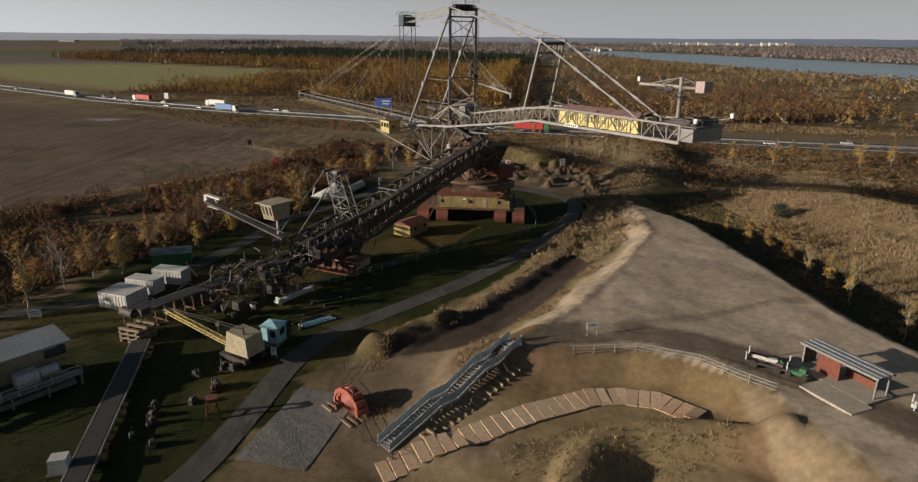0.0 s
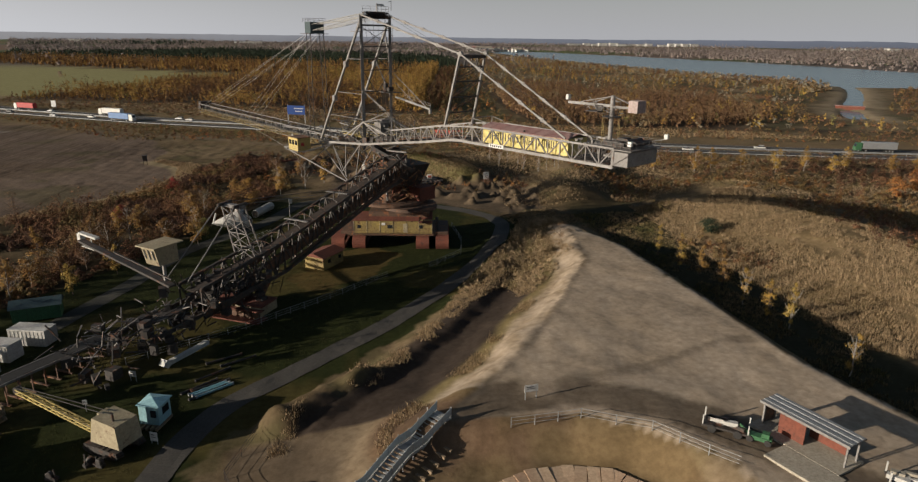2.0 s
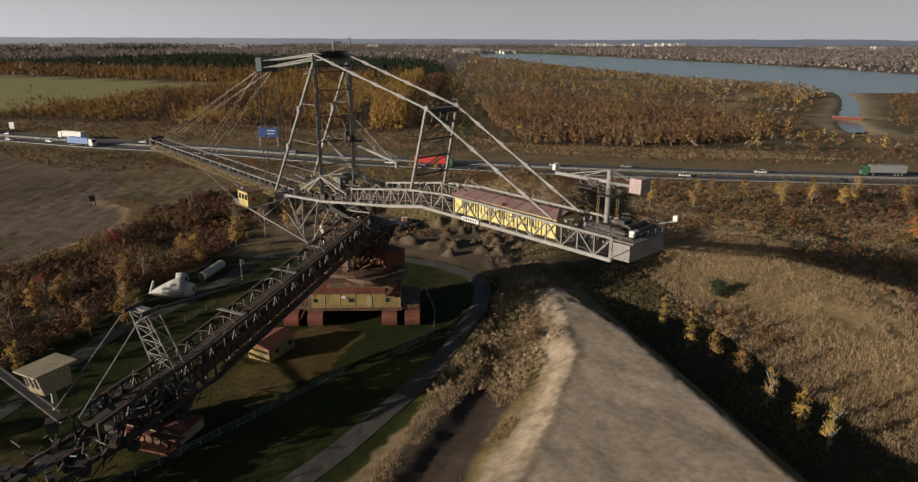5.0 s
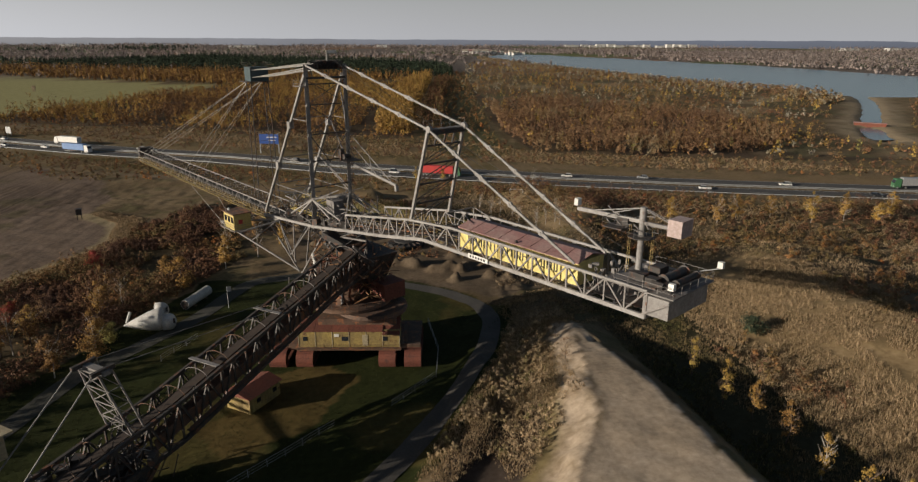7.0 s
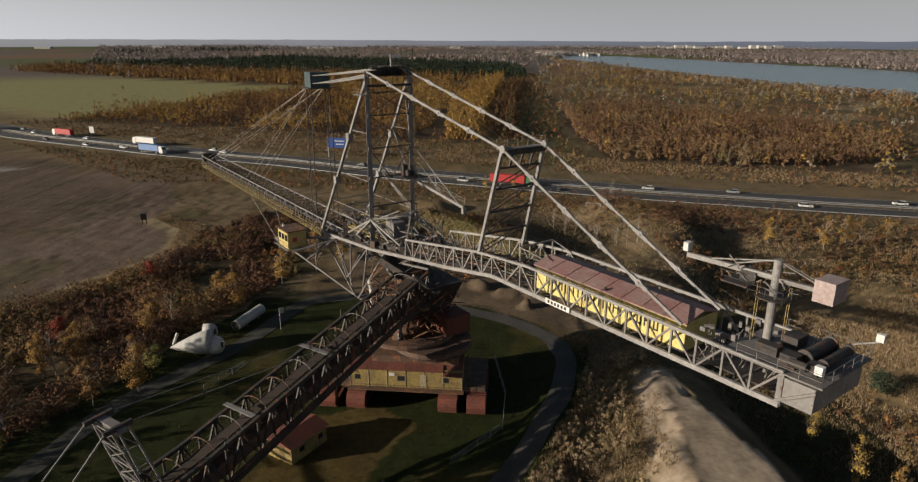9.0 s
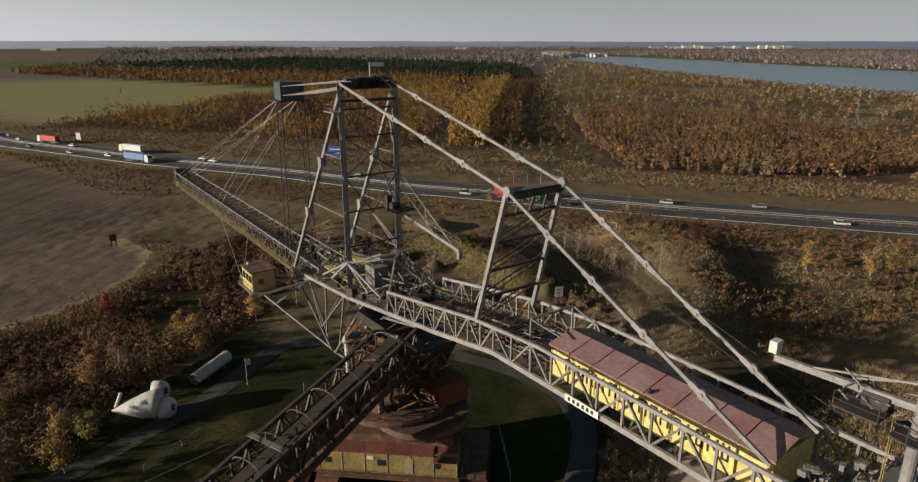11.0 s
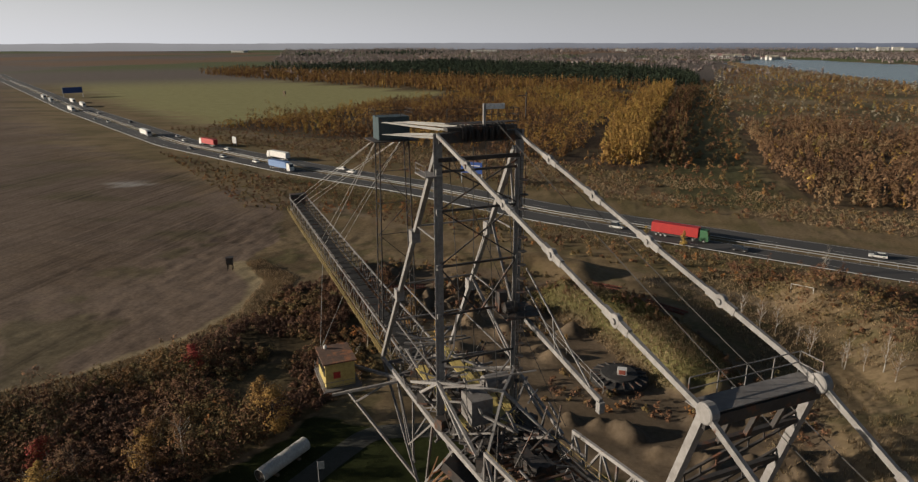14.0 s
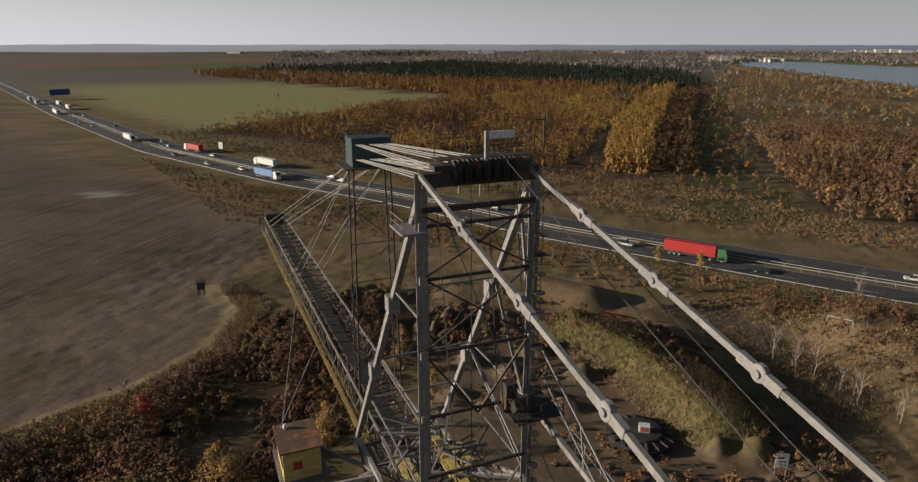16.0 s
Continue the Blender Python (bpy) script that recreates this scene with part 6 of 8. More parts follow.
for k in range(n):
    a0, a1 = math.pi * 1.15 * k / n - 0.2, math.pi * 1.15 * (k + 1) / n - 0.2
    for y in (-0.7, 0.7):
        g.beam((3.0 * math.cos(a0), y, 1.0 + 2.4 * math.sin(a0)), (3.0 * math.cos(a1), y, 1.0 + 2.4 * math.sin(a1)), 0.3, 0.5)
parts("rim_segment", g, SALMON, bw)
for k in range(7):
    a = 0.1 + k * 0.48
    c = (2.7 * math.cos(a), 0, 1.0 + 2.2 * math.sin(a))
    part("bucket", Geo().box(c, (1.0, 1.5, 0.9), 0).box((c[0] * 1.15, 0, c[2] + 0.3), (0.2, 1.6, 0.5)), SALMON, bw)
part("hub_cone", Geo().lathe([(0.5, -1.3), (2.2, -0.2), (2.2, 0.2), (0.6, 1.2)], (0, 0, 1.6), 20, "y"), SALMON, bw)
part("shaft", Geo().tube((0, -2.6, 1.6), (0, 2.0, 1.6), 0.4, 14), REDRUST, bw)
for s in (-1, 1):
    for k in range(5):
        part("sleeper", Geo().box((s * 2.6, -2.4 + k * 1.0, 0.18), (2.6, 0.34, 0.3)), WOOD, bw)

bw.scale = (0.78, 0.78, 0.78)

# gravel bed
g, _, _ = ribbon([(-19.5, 54.5), (-16, 68.5)], -4.6, 3.2, 1.0, 0.07)
tagged(new("pavement_gravel_bed", g.mesh("pavement_gravel_bed", GRAVEL)), "pale gravel bed beside the path", "gravel", kind="structure")

# old rope excavator
ex = thing("rope_excavator", "old cream rope excavator with ochre lattice jib", "excavator", (-28.4, 76.6, 0), 150)
for y in (-1.4, 1.4):
    c = part("crawler", Geo().box((0, y, 0.75), (4.8, 0.8, 0.7)), DARK, ex)
    for k in range(22):
        s = k / 22
        a = 2 * math.pi * s
        part("track_shoe", Geo().box((2.3 * math.cos(a) * (1 if abs(math.cos(a)) < 0.75 else 1.02), y, 0.62 + 0.55 * math.sin(a)), (0.5, 0.9, 0.1)), DARK, c)
part("house", Geo().add([(-2.6, -1.5, 1.4), (1.6, -1.5, 1.4), (1.6, 1.5, 1.4), (-2.6, 1.5, 1.4), (-2.3, -1.4, 4.0), (1.0, -1.4, 4.3), (1.0, 1.4, 4.3), (-2.3, 1.4, 4.0)], [(0, 3, 2, 1), (4, 5, 6, 7), (0, 1, 5, 4), (1, 2, 6, 5), (2, 3, 7, 6), (3, 0, 4, 7)]), CREAM, ex)
part("cab", Geo().span((0.9, -1.6, 1.4), (2.3, -0.2, 3.7)), CREAM, ex)
for x, y in ((2.33, -0.9), (1.6, -1.63)):
    part("window", Geo().box((x, y, 2.9), (0.05 if x > 2 else 0.8, 0.8 if x > 2 else 0.05, 0.9)), GLASS, ex)
part("exhaust", Geo().tube((-1.2, 0.6, 4.0), (-1.2, 0.6, 5.0), 0.12, 8), DARK, ex)
J0, J1 = Vector((2.0, 0, 1.6)), Vector((14.8, 0, 3.6))
jib = part("jib", Geo().beam(J0, J1, 0.1), CREAM, ex, "ochre lattice jib")
for y in (-0.6, 0.6):
    for z in (-0.5, 0.5):
        part("jib_chord", Geo().beam(J0 + Vector((0, y * 0.6, z * 0.4)), J1 + Vector((0, y * 0.5, z * 0.5)), 0.13), YELLOW, jib)
g = Geo()
for k in range(14):
    p, q = J0.lerp(J1, k / 14), J0.lerp(J1, (k + 1) / 14)
    s = 1 if k % 2 else -1
    for y in (-0.36, 0.36):
        g.beam(p + Vector((0, y, s * 0.24)), q + Vector((0, y, -s * 0.24)), 0.09)
    for z in (-0.24, 0.24):
        g.beam(p + Vector((0, s * 0.36, z)), q + Vector((0, -s * 0.36, z)), 0.09)
part("jib_lattice", g, YELLOW, jib)
part("jib_head", Geo().lathe([(0.5, -0.3), (0.5, 0.3)], J1, 14, "y"), DARK, jib)
part("hoist_rope", Geo().tube((0.5, 0.3, 4.4), J1 + Vector((0, 0.2, 0.4)), 0.05, 5).tube((0.5, -0.3, 4.4), J1 + Vector((0, -0.2, 0.4)), 0.05, 5), CABLE, ex)

# pale blue cab on timbers
bc = thing("control_cab", "pale blue machine control cab on a timber pallet", "cab", (-25.6, 81.2, 0), -15)
part("body", Geo().span((-1.1, -1.2, 0.6), (1.3, 1.2, 3.0)), SKYBLUE, bc)
part("roof", Geo().add([(-1.3, -1.4, 3.0), (1.6, -1.4, 3.0), (1.6, 1.4, 3.0), (-1.3, 1.4, 3.0), (0, 0, 3.4)], [(0, 1, 4), (1, 2, 4), (2, 3, 4), (3, 0, 4), (0, 3, 2, 1)]), SKYBLUE, bc)
part("window", Geo().box((0.7, -1.23, 2.0), (0.7, 0.05, 0.9)), GLASS, bc)
part("window", Geo().box((1.33, 0.2, 2.0), (0.05, 1.2, 0.9)), GLASS, bc)
for k in range(5):
    part("pallet_timber", Geo().box((-1.2 + k * 0.6, -0.2, 0.35), (0.3, 3.2, 0.3)), WOOD, bc)

# loose steel on the lawn
for k in range(9):
    at = (-24 + 10 * r2.random(), 86 + 12 * r2.random())
    if k < 3:
        at = (-21.5 + 0.5 * k, 88.4 - 0.3 * k)
    t = thing("steel_pipe", "pale blue steel pipe lying on the lawn" if k < 3 else "dark steel section lying in the grass", "pipe", (*at, 0.12), 38 + (0 if k < 3 else r2.uniform(-15, 15)), "loose steel")
    part("pipe", Geo().tube((-2.4, 0, 0.05), (2.4, 0, 0.05), 0.16, 10), SKYBLUE if k < 3 else DARK, t)
    for e in (-2.4, 2.4):
        part("pipe_collar", Geo().tube((e - 0.1, 0, 0.05), (e + 0.1, 0, 0.05), 0.22, 10), GUARD if k < 3 else DARK, t)
for k in range(12):
    at = (-35 + 7 * r2.random(), 56 + 18 * r2.random())
    t = thing("machine_part", "dark rusty machine part set out on the lawn", "machine part", (*at, 0), 360 * r2.random(), "machine parts on show")
    part("base", Geo().box((0, 0, 0.3), (1.8, 0.9, 0.5)), DARK, t)
    part("upper", Geo().lathe([(0.5, -0.4), (0.6, -0.3), (0.6, 0.3), (0.5, 0.4)], (0.2, 0, 0.85), 14, "y"), REDRUST if k == 4 else DARK, t)
    t.scale = (0.68, 0.68, 0.68)
    part("bracket", Geo().beam((-0.7, 0, 0.5), (-0.5, 0, 1.5 + r2.random()), 0.18).beam((-0.7, 0.3, 0.5), (0.4, 0.3, 1.4), 0.14), REDRUST if k == 4 else DARK, t)
fr = thing("red_frame", "rust-red steel frame standing by the path", "steel frame", (-27.8, 62.0, 0), 25)
for x, y in ((0, 0), (1.4, 0), (0, 1.4), (1.4, 1.4)):
    part("leg", Geo().beam((x, y, 0), (0.7 + (x - 0.7) * 0.6, 0.7 + (y - 0.7) * 0.6, 2.4), 0.16), REDRUST, fr)
part("top", Geo().box((0.7, 0.7, 2.4), (1.2, 1.2, 0.15)).beam((0, 0, 0.9), (1.4, 1.4, 0.9), 0.1), REDRUST, fr)
wb = thing("white_tank", "small cream tank box on the lawn", "tank", (-38.6, 53.0, 0), 15)
part("tank", Geo().add([(-0.9, -0.8, 0.3), (0.9, -0.8, 0.3), (0.9, 0.8, 0.3), (-0.9, 0.8, 0.3), (-0.8, -0.7, 1.9), (0.8, -0.7, 1.9), (0.8, 0.7, 1.9), (-0.8, 0.7, 1.9)], [(0, 3, 2, 1), (4, 5, 6, 7), (0, 1, 5, 4), (1, 2, 6, 5), (2, 3, 7, 6), (3, 0, 4, 7)]), OLDWHITE, wb)
part("skid", Geo().box((0, -0.6, 0.16), (2.2, 0.16, 0.3)).box((0, 0.6, 0.16), (2.2, 0.16, 0.3)), WOOD, wb)
mo = thing("quad_bike", "dark parked quad bike beside the slab track", "vehicle", (-9.6, 49.6, ground_z(-9.6, 49.6)), 30)
part("body", Geo().box((0, 0, 0.6), (1.8, 0.7, 0.4)).box((-0.3, 0, 0.9), (0.8, 0.4, 0.25)).beam((0.5, -0.45, 1.1), (0.5, 0.45, 1.1), 0.06), DARK, mo)
for x in (-0.65, 0.65):
    for y in (-0.45, 0.45):
        part("wheel", Geo().lathe([(0.2, -0.13), (0.3, -0.1), (0.3, 0.1), (0.2, 0.13)], (x, y, 0.3), 12, "y"), BLACKR, mo)

# drive station at the lawn's west side
ds = thing("drive_station", "large grey conveyor drive station with drum, canopy and yellow railings", "conveyor drive", (-54.0, 66.0, 0), 52)
part("base", Geo().box((0, 0, 0.5), (15, 7.5, 0.6)), STEEL, ds)
part("canopy", Geo().add([(-7.5, -1.4, 5.0), (8.5, -1.4, 5.0), (8.5, 3.2, 5.8), (-7.5, 3.2, 5.8), (-7.5, -1.4, 4.8), (8.5, -1.4, 4.8), (8.5, 3.2, 5.6), (-7.5, 3.2, 5.6)], [(0, 1, 2, 3), (4, 7, 6, 5), (0, 4, 5, 1), (1, 5, 6, 2), (2, 6, 7, 3), (3, 7, 4, 0)]), ROOFGREY, ds)
for k in range(4):
    part("canopy_post", Geo().beam((-6.5 + k * 4.6, 2.6, 0.8), (-6.5 + k * 4.6, 2.6, 5.6), 0.25), STEEL, ds)
part("housing", Geo().box((3.5, 1.8, 3.0), (8, 2.4, 4.0)), CREAM, ds)
part("drum", Geo().lathe([(1.9, -1.6), (2.1, -1.5), (2.1, 1.5), (1.9, 1.6)], (-2.5, -0.4, 3.0), 28, "y"), SALMON, ds, "faded red drive drum")
part("gear_case", Geo().box((3.2, -1.2, 2.0), (2.4, 1.6, 1.6)).lathe([(0.6, -1.0), (0.6, 1.0)], (5.6, -1.2, 2.0), 14, "x"), OLDWHITE, ds)
part("platform", Geo().box((0.5, -3.6, 1.6), (15.5, 1.6, 0.12)), STEEL, ds)
part("railing", Geo().rail([(-7.2, -4.4, 1.6), (8.2, -4.4, 1.6), (8.2, -2.8, 1.6)], 1.15, 0.09), CREAM, ds)
for k in range(5):
    part("platform_leg", Geo().beam((-6.8 + k * 3.7, -4.2, 0), (-6.8 + k * 3.7, -4.2, 1.6), 0.2), STEEL, ds)
part("motor", Geo().lathe([(0.7, -1.2), (0.7, 1.2)], (7.2, 1.0, 3.2), 16, "x"), DARK, ds)

# white nose cones and pipe by the hedge
nc = thing("funnel_shell", "white flared funnel shells lying on the lawn", "steel shell", (-33.0, 163.0, 0), 10)
flare = Geo().lathe([(0.12, -5.0), (0.9, -3.4), (1.9, -0.8), (2.35, 1.0), (2.2, 1.7), (1.5, 1.9)], (0, 0, 0), 22, "x")
flare.v = [(x, y * 1.05, z * 0.9 + 1.95 + 0.1 * x) for x, y, z in flare.v]
part("flare", flare, OLDWHITE, nc, soft=True)
part("fin", Geo().beam((-4.6, 0.4, 1.7), (-4.0, 1.6, 3.4), 0.25, 0.5), OLDWHITE, nc)
for c, r in (((1.2, 1.9, 3.0), 1.5), ((2.6, -0.7, 1.6), 1.55)):
    part("dome", Geo().lathe([(r, -0.9), (r, 0.2), (r * 0.9, 0.75), (r * 0.62, 1.2), (0.15, 1.45)], c, 18, "x"), OLDWHITE, nc, "white domed end with dark port", soft=True)
    part("port", Geo().lathe([(0.5, 0), (0.5, 0.3)], (c[0] + 1.0, c[1] - 0.75, c[2] + 0.35), 14, "x"), DARK, nc)
tb = thing("white_pipe", "large white steel pipe lying on the lawn", "pipe", (-28.6, 176.0, 0), 72)
part("shell", Geo().lathe([(0.9, -4.2), (0.95, -4.2), (1.0, 4.2), (0.9, 4.2)], (0, 0, 1.0), 20, "x"), OLDWHITE, tb)
part("bore", Geo().lathe([(0.86, 0), (0.86, 0.03)], (-4.22, 0, 1.0), 20, "x"), DARK, tb)
part("chock", Geo().box((-2, 0, 0.12), (0.4, 2.2, 0.24)).box((2, 0, 0.12), (0.4, 2.2, 0.24)), WOOD, tb)
fl = thing("flag_post", "thin post with pale flag on the lawn", "flag", (-21.5, 172.0, 0), 20)
part("pole", Geo().tube((0, 0, 0), (0, 0, 4.6), 0.06, 8), GUARD, fl)
part("flag", Geo().box((0.4, 0, 4.0), (0.8, 0.03, 1.1)), OLDWHITE, fl)

# low mesh fences round the crawlers
def fence(pts, label, mat=GUARD):
    t = thing("fence", label, "fence")
    for (ax, ay), (bx, by) in zip(pts[:-1], pts[1:]):
        L = math.hypot(bx - ax, by - ay)
        n = max(1, int(L / 2.5))
        for k in range(n):
            p = (ax + (bx - ax) * k / n, ay + (by - ay) * k / n)
            q = (ax + (bx - ax) * (k + 1) / n, ay + (by - ay) * (k + 1) / n)
            zp, zq = ground_z(*p), ground_z(*q)
            part("fence_post", Geo().beam((*p, zp), (*p, zp + 1.2), 0.07), mat, t)
            part("fence_wire", Geo().beam((*p, zp + 1.15), (*q, zq + 1.15), 0.04).beam((*p, zp + 0.75), (*q, zq + 0.75), 0.03).beam((*p, zp + 0.35), (*q, zq + 0.35), 0.03), mat, t)
    return t


fence([(17.8, 160), (18.6, 148), (17.4, 139), (10, 131)], "thin wire fence on posts round the crawlers")
fence([(-34, 96), (-20, 106), (-8, 117), (2, 127)], "thin wire fence across the lawn")
fence([(-28, 150), (-24, 158)], "thin wire fence on the lawn")
fence([(13.5, 68.2), (21, 68.8), (27.5, 65.8), (33, 59)], "low wire fence along the edge of the sand road")
fence([(-6.5, 54.5), (-10, 58), (-15.5, 70), (-13.5, 77)], "dark low fence along the foot of the bank", DARK)

# goal frame, rusty racks, belt drum, hide and heaps behind
gf = thing("goal_frame", "white tube goal frame on rough grass", "goal", (54.5, 251.0, ground_z(54.5, 251)), -25)
for x in (-2.2, 2.2):
    part("goal_post", Geo().tube((x, 0, 0), (x, 0, 2.0), 0.07, 8), OLDWHITE, gf)
part("crossbar", Geo().tube((-2.2, 0, 2.0), (2.2, 0, 2.0), 0.07, 8), OLDWHITE, gf)
for at, rz, L in (((12.5, 254.5), -14, 9), ((26.0, 244.0), -34, 10), ((-30, 238), 20, 8), ((-14, 246), 40, 7)):
    t = thing("rail_rack", "rusty steel ladder track lying on bare earth", "steel rack", (*at, ground_z(*at) + 0.1), rz, "rusty racks")
    for y in (-0.9, 0.9):
        part("rail", Geo().box((0, y, 0.2), (L, 0.16, 0.3)), REDRUST, t)
    for k in range(int(L / 0.7)):
        part("rung", Geo().box((-L / 2 + 0.35 + k * 0.7, 0, 0.12), (0.22, 2.4, 0.18)), REDRUST, t)
bd = thing("belt_drum", "black round machine turntable with small pale cabinet on earth", "machine part", (16.0, 209.5, ground_z(16, 209.5)), 0)
part("disc", Geo().lathe([(4.6, 0.0), (4.8, 0.2), (4.8, 0.9), (4.4, 1.1), (3.2, 1.2), (3.0, 1.6), (2.0, 1.7)], (0, 0, 0), 28), BLACKR, bd)
for k in range(18):
    a = 6.28319 * k / 18
    part("rib", Geo().beam((3.2 * math.cos(a), 3.2 * math.sin(a), 1.3), (4.7 * math.cos(a), 4.7 * math.sin(a), 1.1), 0.2, 0.3), DARK, bd)
part("cabinet", Geo().box((0.4, -0.6, 2.2), (1.5, 1.0, 1.1)), WHITE, bd)
part("cabinet_panel", Geo().box((0.4, -1.12, 2.2), (1.1, 0.04, 0.8)), SALMON, bd)
ht = thing("raised_hide", "dark timber raised hide at the field's edge", "hide", (-79.6, 246.0, ground_z(-79.6, 246)), 20)
for x in (-0.6, 0.6):
    for y in (-0.6, 0.6):
        part("leg", Geo().beam((x, y, 0), (x * 0.9, y * 0.9, 1.6), 0.14), DARK, ht)
part("box", Geo().box((0, 0, 2.4), (1.5, 1.5, 1.7)), DARK, ht)
part("roof", Geo().box((0, 0, 3.32), (1.8, 1.8, 0.12)), DARK, ht)
hd = thing("raised_hide", "pale timber raised hide in the green field", "hide", (-330, 760, ground_z(-330, 760)), 0)
part("legs", Geo().beam((-1, -1, 0), (-0.8, -0.8, 3), 0.3).beam((1, 1, 0), (0.8, 0.8, 3), 0.3).beam((1, -1, 0), (0.8, -0.8, 3), 0.3).beam((-1, 1, 0), (-0.8, 0.8, 3), 0.3), WOOD, hd)
part("box", Geo().box((0, 0, 4.4), (2.6, 2.6, 3.0)), WOOD, hd)

# ---- motorway: signs and vehicles ----
def along(s):
    """A place on the motorway's axis by its x, with the direction."""
    xs, ys = [q[0] for q in MOTORWAY], [q[1] for q in MOTORWAY]
    y = float(np.interp(s, xs, ys))
    y2 = float(np.interp(s + 3, xs, ys))
    a = math.atan2(y2 - y, 3.0)
    return s, y, a


def at_lane(s, off):
    x, y, a = along(s)
    return (x - math.sin(a) * off, y + math.cos(a) * off), math.degrees(a)


def gantry(s, off, w, h, rz_extra=0.0):
    (x, y), a = at_lane(s, off)
    t = thing("road_sign", "large blue motorway direction sign on two posts", "road sign", (x, y, ground_z(x, y)), a + 90 + rz_extra)
    for k in (-1, 1):
        part("post", Geo().box((0, k * w * 0.48, (5 + h) / 2), (0.4, 0.4, 5 + h)), GUARD, t)
    part("panel", Geo().box((-0.3, 0, 4.6 + h / 2), (0.2, w, h)), BLUE, t)
    part("lettering", Geo().box((-0.42, -w * 0.15, 4.6 + h * 0.68), (0.03, w * 0.5, 0.4)).box((-0.42, -w * 0.15, 4.6 + h * 0.36), (0.03, w * 0.4, 0.4)), WHITE, t)


gantry(-50, 18.5, 9.5, 4.6, 15)
gantry(-560, 20, 20.0, 6.0, -80)
(x, y), a = at_lane(-200, 17)
t = thing("road_sign", "grey back of a roadside sign on posts", "road sign", (x, y, 0), a + 90)
part("panel", Geo().box((0, 0, 3.2), (0.15, 4.0, 3.6)), GUARD, t)
part("post", Geo().box((0.2, -1.4, 1.6), (0.2, 0.2, 3.2)).box((0.2, 1.4, 1.6), (0.2, 0.2, 3.2)), GUARD, t)


def wheel(parent, x, y, r):
    w = part("wheel", Geo().lathe([(r * 0.8, -0.14), (r, -0.1), (r, 0.1), (r * 0.8, 0.14)], (x, y, r), 14, "y"), BLACKR, parent)
    part("rim", Geo().lathe([(r * 0.55, -0.16), (r * 0.55, 0.16)], (x, y, r), 10, "y"), GUARD, w)


def truck(s, off, flip, box_mat, cab_mat, label):
    (x, y), a = at_lane(s, off)
    t = thing("truck", label, "truck", (x, y, 0.08), a + (180 if flip else 0), "motorway traffic")
    tr = part("trailer", Geo().span((-8.2, -1.27, 1.25), (5.3, 1.27, 4.0)), box_mat, t)
    part("trailer_roof", Geo().box((-1.45, 0, 4.02), (13.5, 2.5, 0.06)), box_mat, tr)
    part("chassis", Geo().box((-1.4, 0, 1.05), (13.2, 0.9, 0.3)).box((-1.5, -1.15, 0.85), (5.0, 0.1, 0.5)), DARK, tr)
    cb = part("cab", Geo().add([(5.8, -1.22, 0.5), (8.2, -1.22, 0.5), (8.2, 1.22, 0.5), (5.8, 1.22, 0.5), (5.8, -1.2, 3.7), (7.7, -1.15, 3.6), (7.7, 1.15, 3.6), (5.8, 1.2, 3.7), (8.2, -1.2, 2.0), (8.2, 1.2, 2.0)], [(0, 3, 2, 1), (4, 5, 6, 7), (0, 1, 8, 5, 4), (3, 7, 6, 9, 2), (1, 2, 9, 8), (8, 9, 6, 5), (0, 4, 7, 3)]), cab_mat, t)
    part("windscreen", Geo().add([(8.16, -1.05, 2.1), (8.16, 1.05, 2.1), (7.78, 1.0, 3.3), (7.78, -1.0, 3.3), (8.2, -1.05, 2.1), (8.2, 1.05, 2.1), (7.82, 1.0, 3.3), (7.82, -1.0, 3.3)], [(4, 5, 6, 7), (0, 3, 2, 1)]), GLASS, cb)
    for wx in (-6.6, -5.3, -4.0, 4.0, 7.0):
        for wy in (-1.1, 1.1):
            wheel(t, wx, wy, 0.5)
    for wy in (-0.8, 0.8):
        part("headlight", Geo().box((8.22, wy, 0.9), (0.05, 0.4, 0.2)), WHITE, t)
    return t


def car(at, rz, mat, label, group="motorway traffic", van=False):
    t = thing("van" if van else "car", label, "van" if van else "car", (*at, 0.08), rz, group)
    h = 1.9 if van else 1.42
    part("body", Geo().add([(-2.15, -0.86, 0.3), (2.15, -0.86, 0.3), (2.15, 0.86, 0.3), (-2.15, 0.86, 0.3), (-2.1, -0.84, 0.9), (2.05, -0.8, 0.78), (2.05, 0.8, 0.78), (-2.1, 0.84, 0.9)], [(0, 3, 2, 1), (4, 5, 6, 7), (0, 1, 5, 4), (1, 2, 6, 5), (2, 3, 7, 6), (3, 0, 4, 7)]), mat, t)
    cabn = part("cabin", Geo().add([(-1.95, -0.8, 0.88), (1.0, -0.8, 0.85), (1.0, 0.8, 0.85), (-1.95, 0.8, 0.88), (-1.6, -0.62, h), (0.25, -0.62, h), (0.25, 0.62, h), (-1.6, 0.62, h)], [(4, 5, 6, 7), (0, 1, 5, 4), (1, 2, 6, 5), (2, 3, 7, 6), (3, 0, 4, 7)]), GLASS, t, "dark glazed cabin")
    part("roof", Geo().box((-0.68, 0, h + 0.02), (1.9, 1.26, 0.05)), mat, cabn)
    for wx in (-1.35, 1.35):
        for wy in (-0.8, 0.8):
            wheel(t, wx, wy, 0.32)
    return t


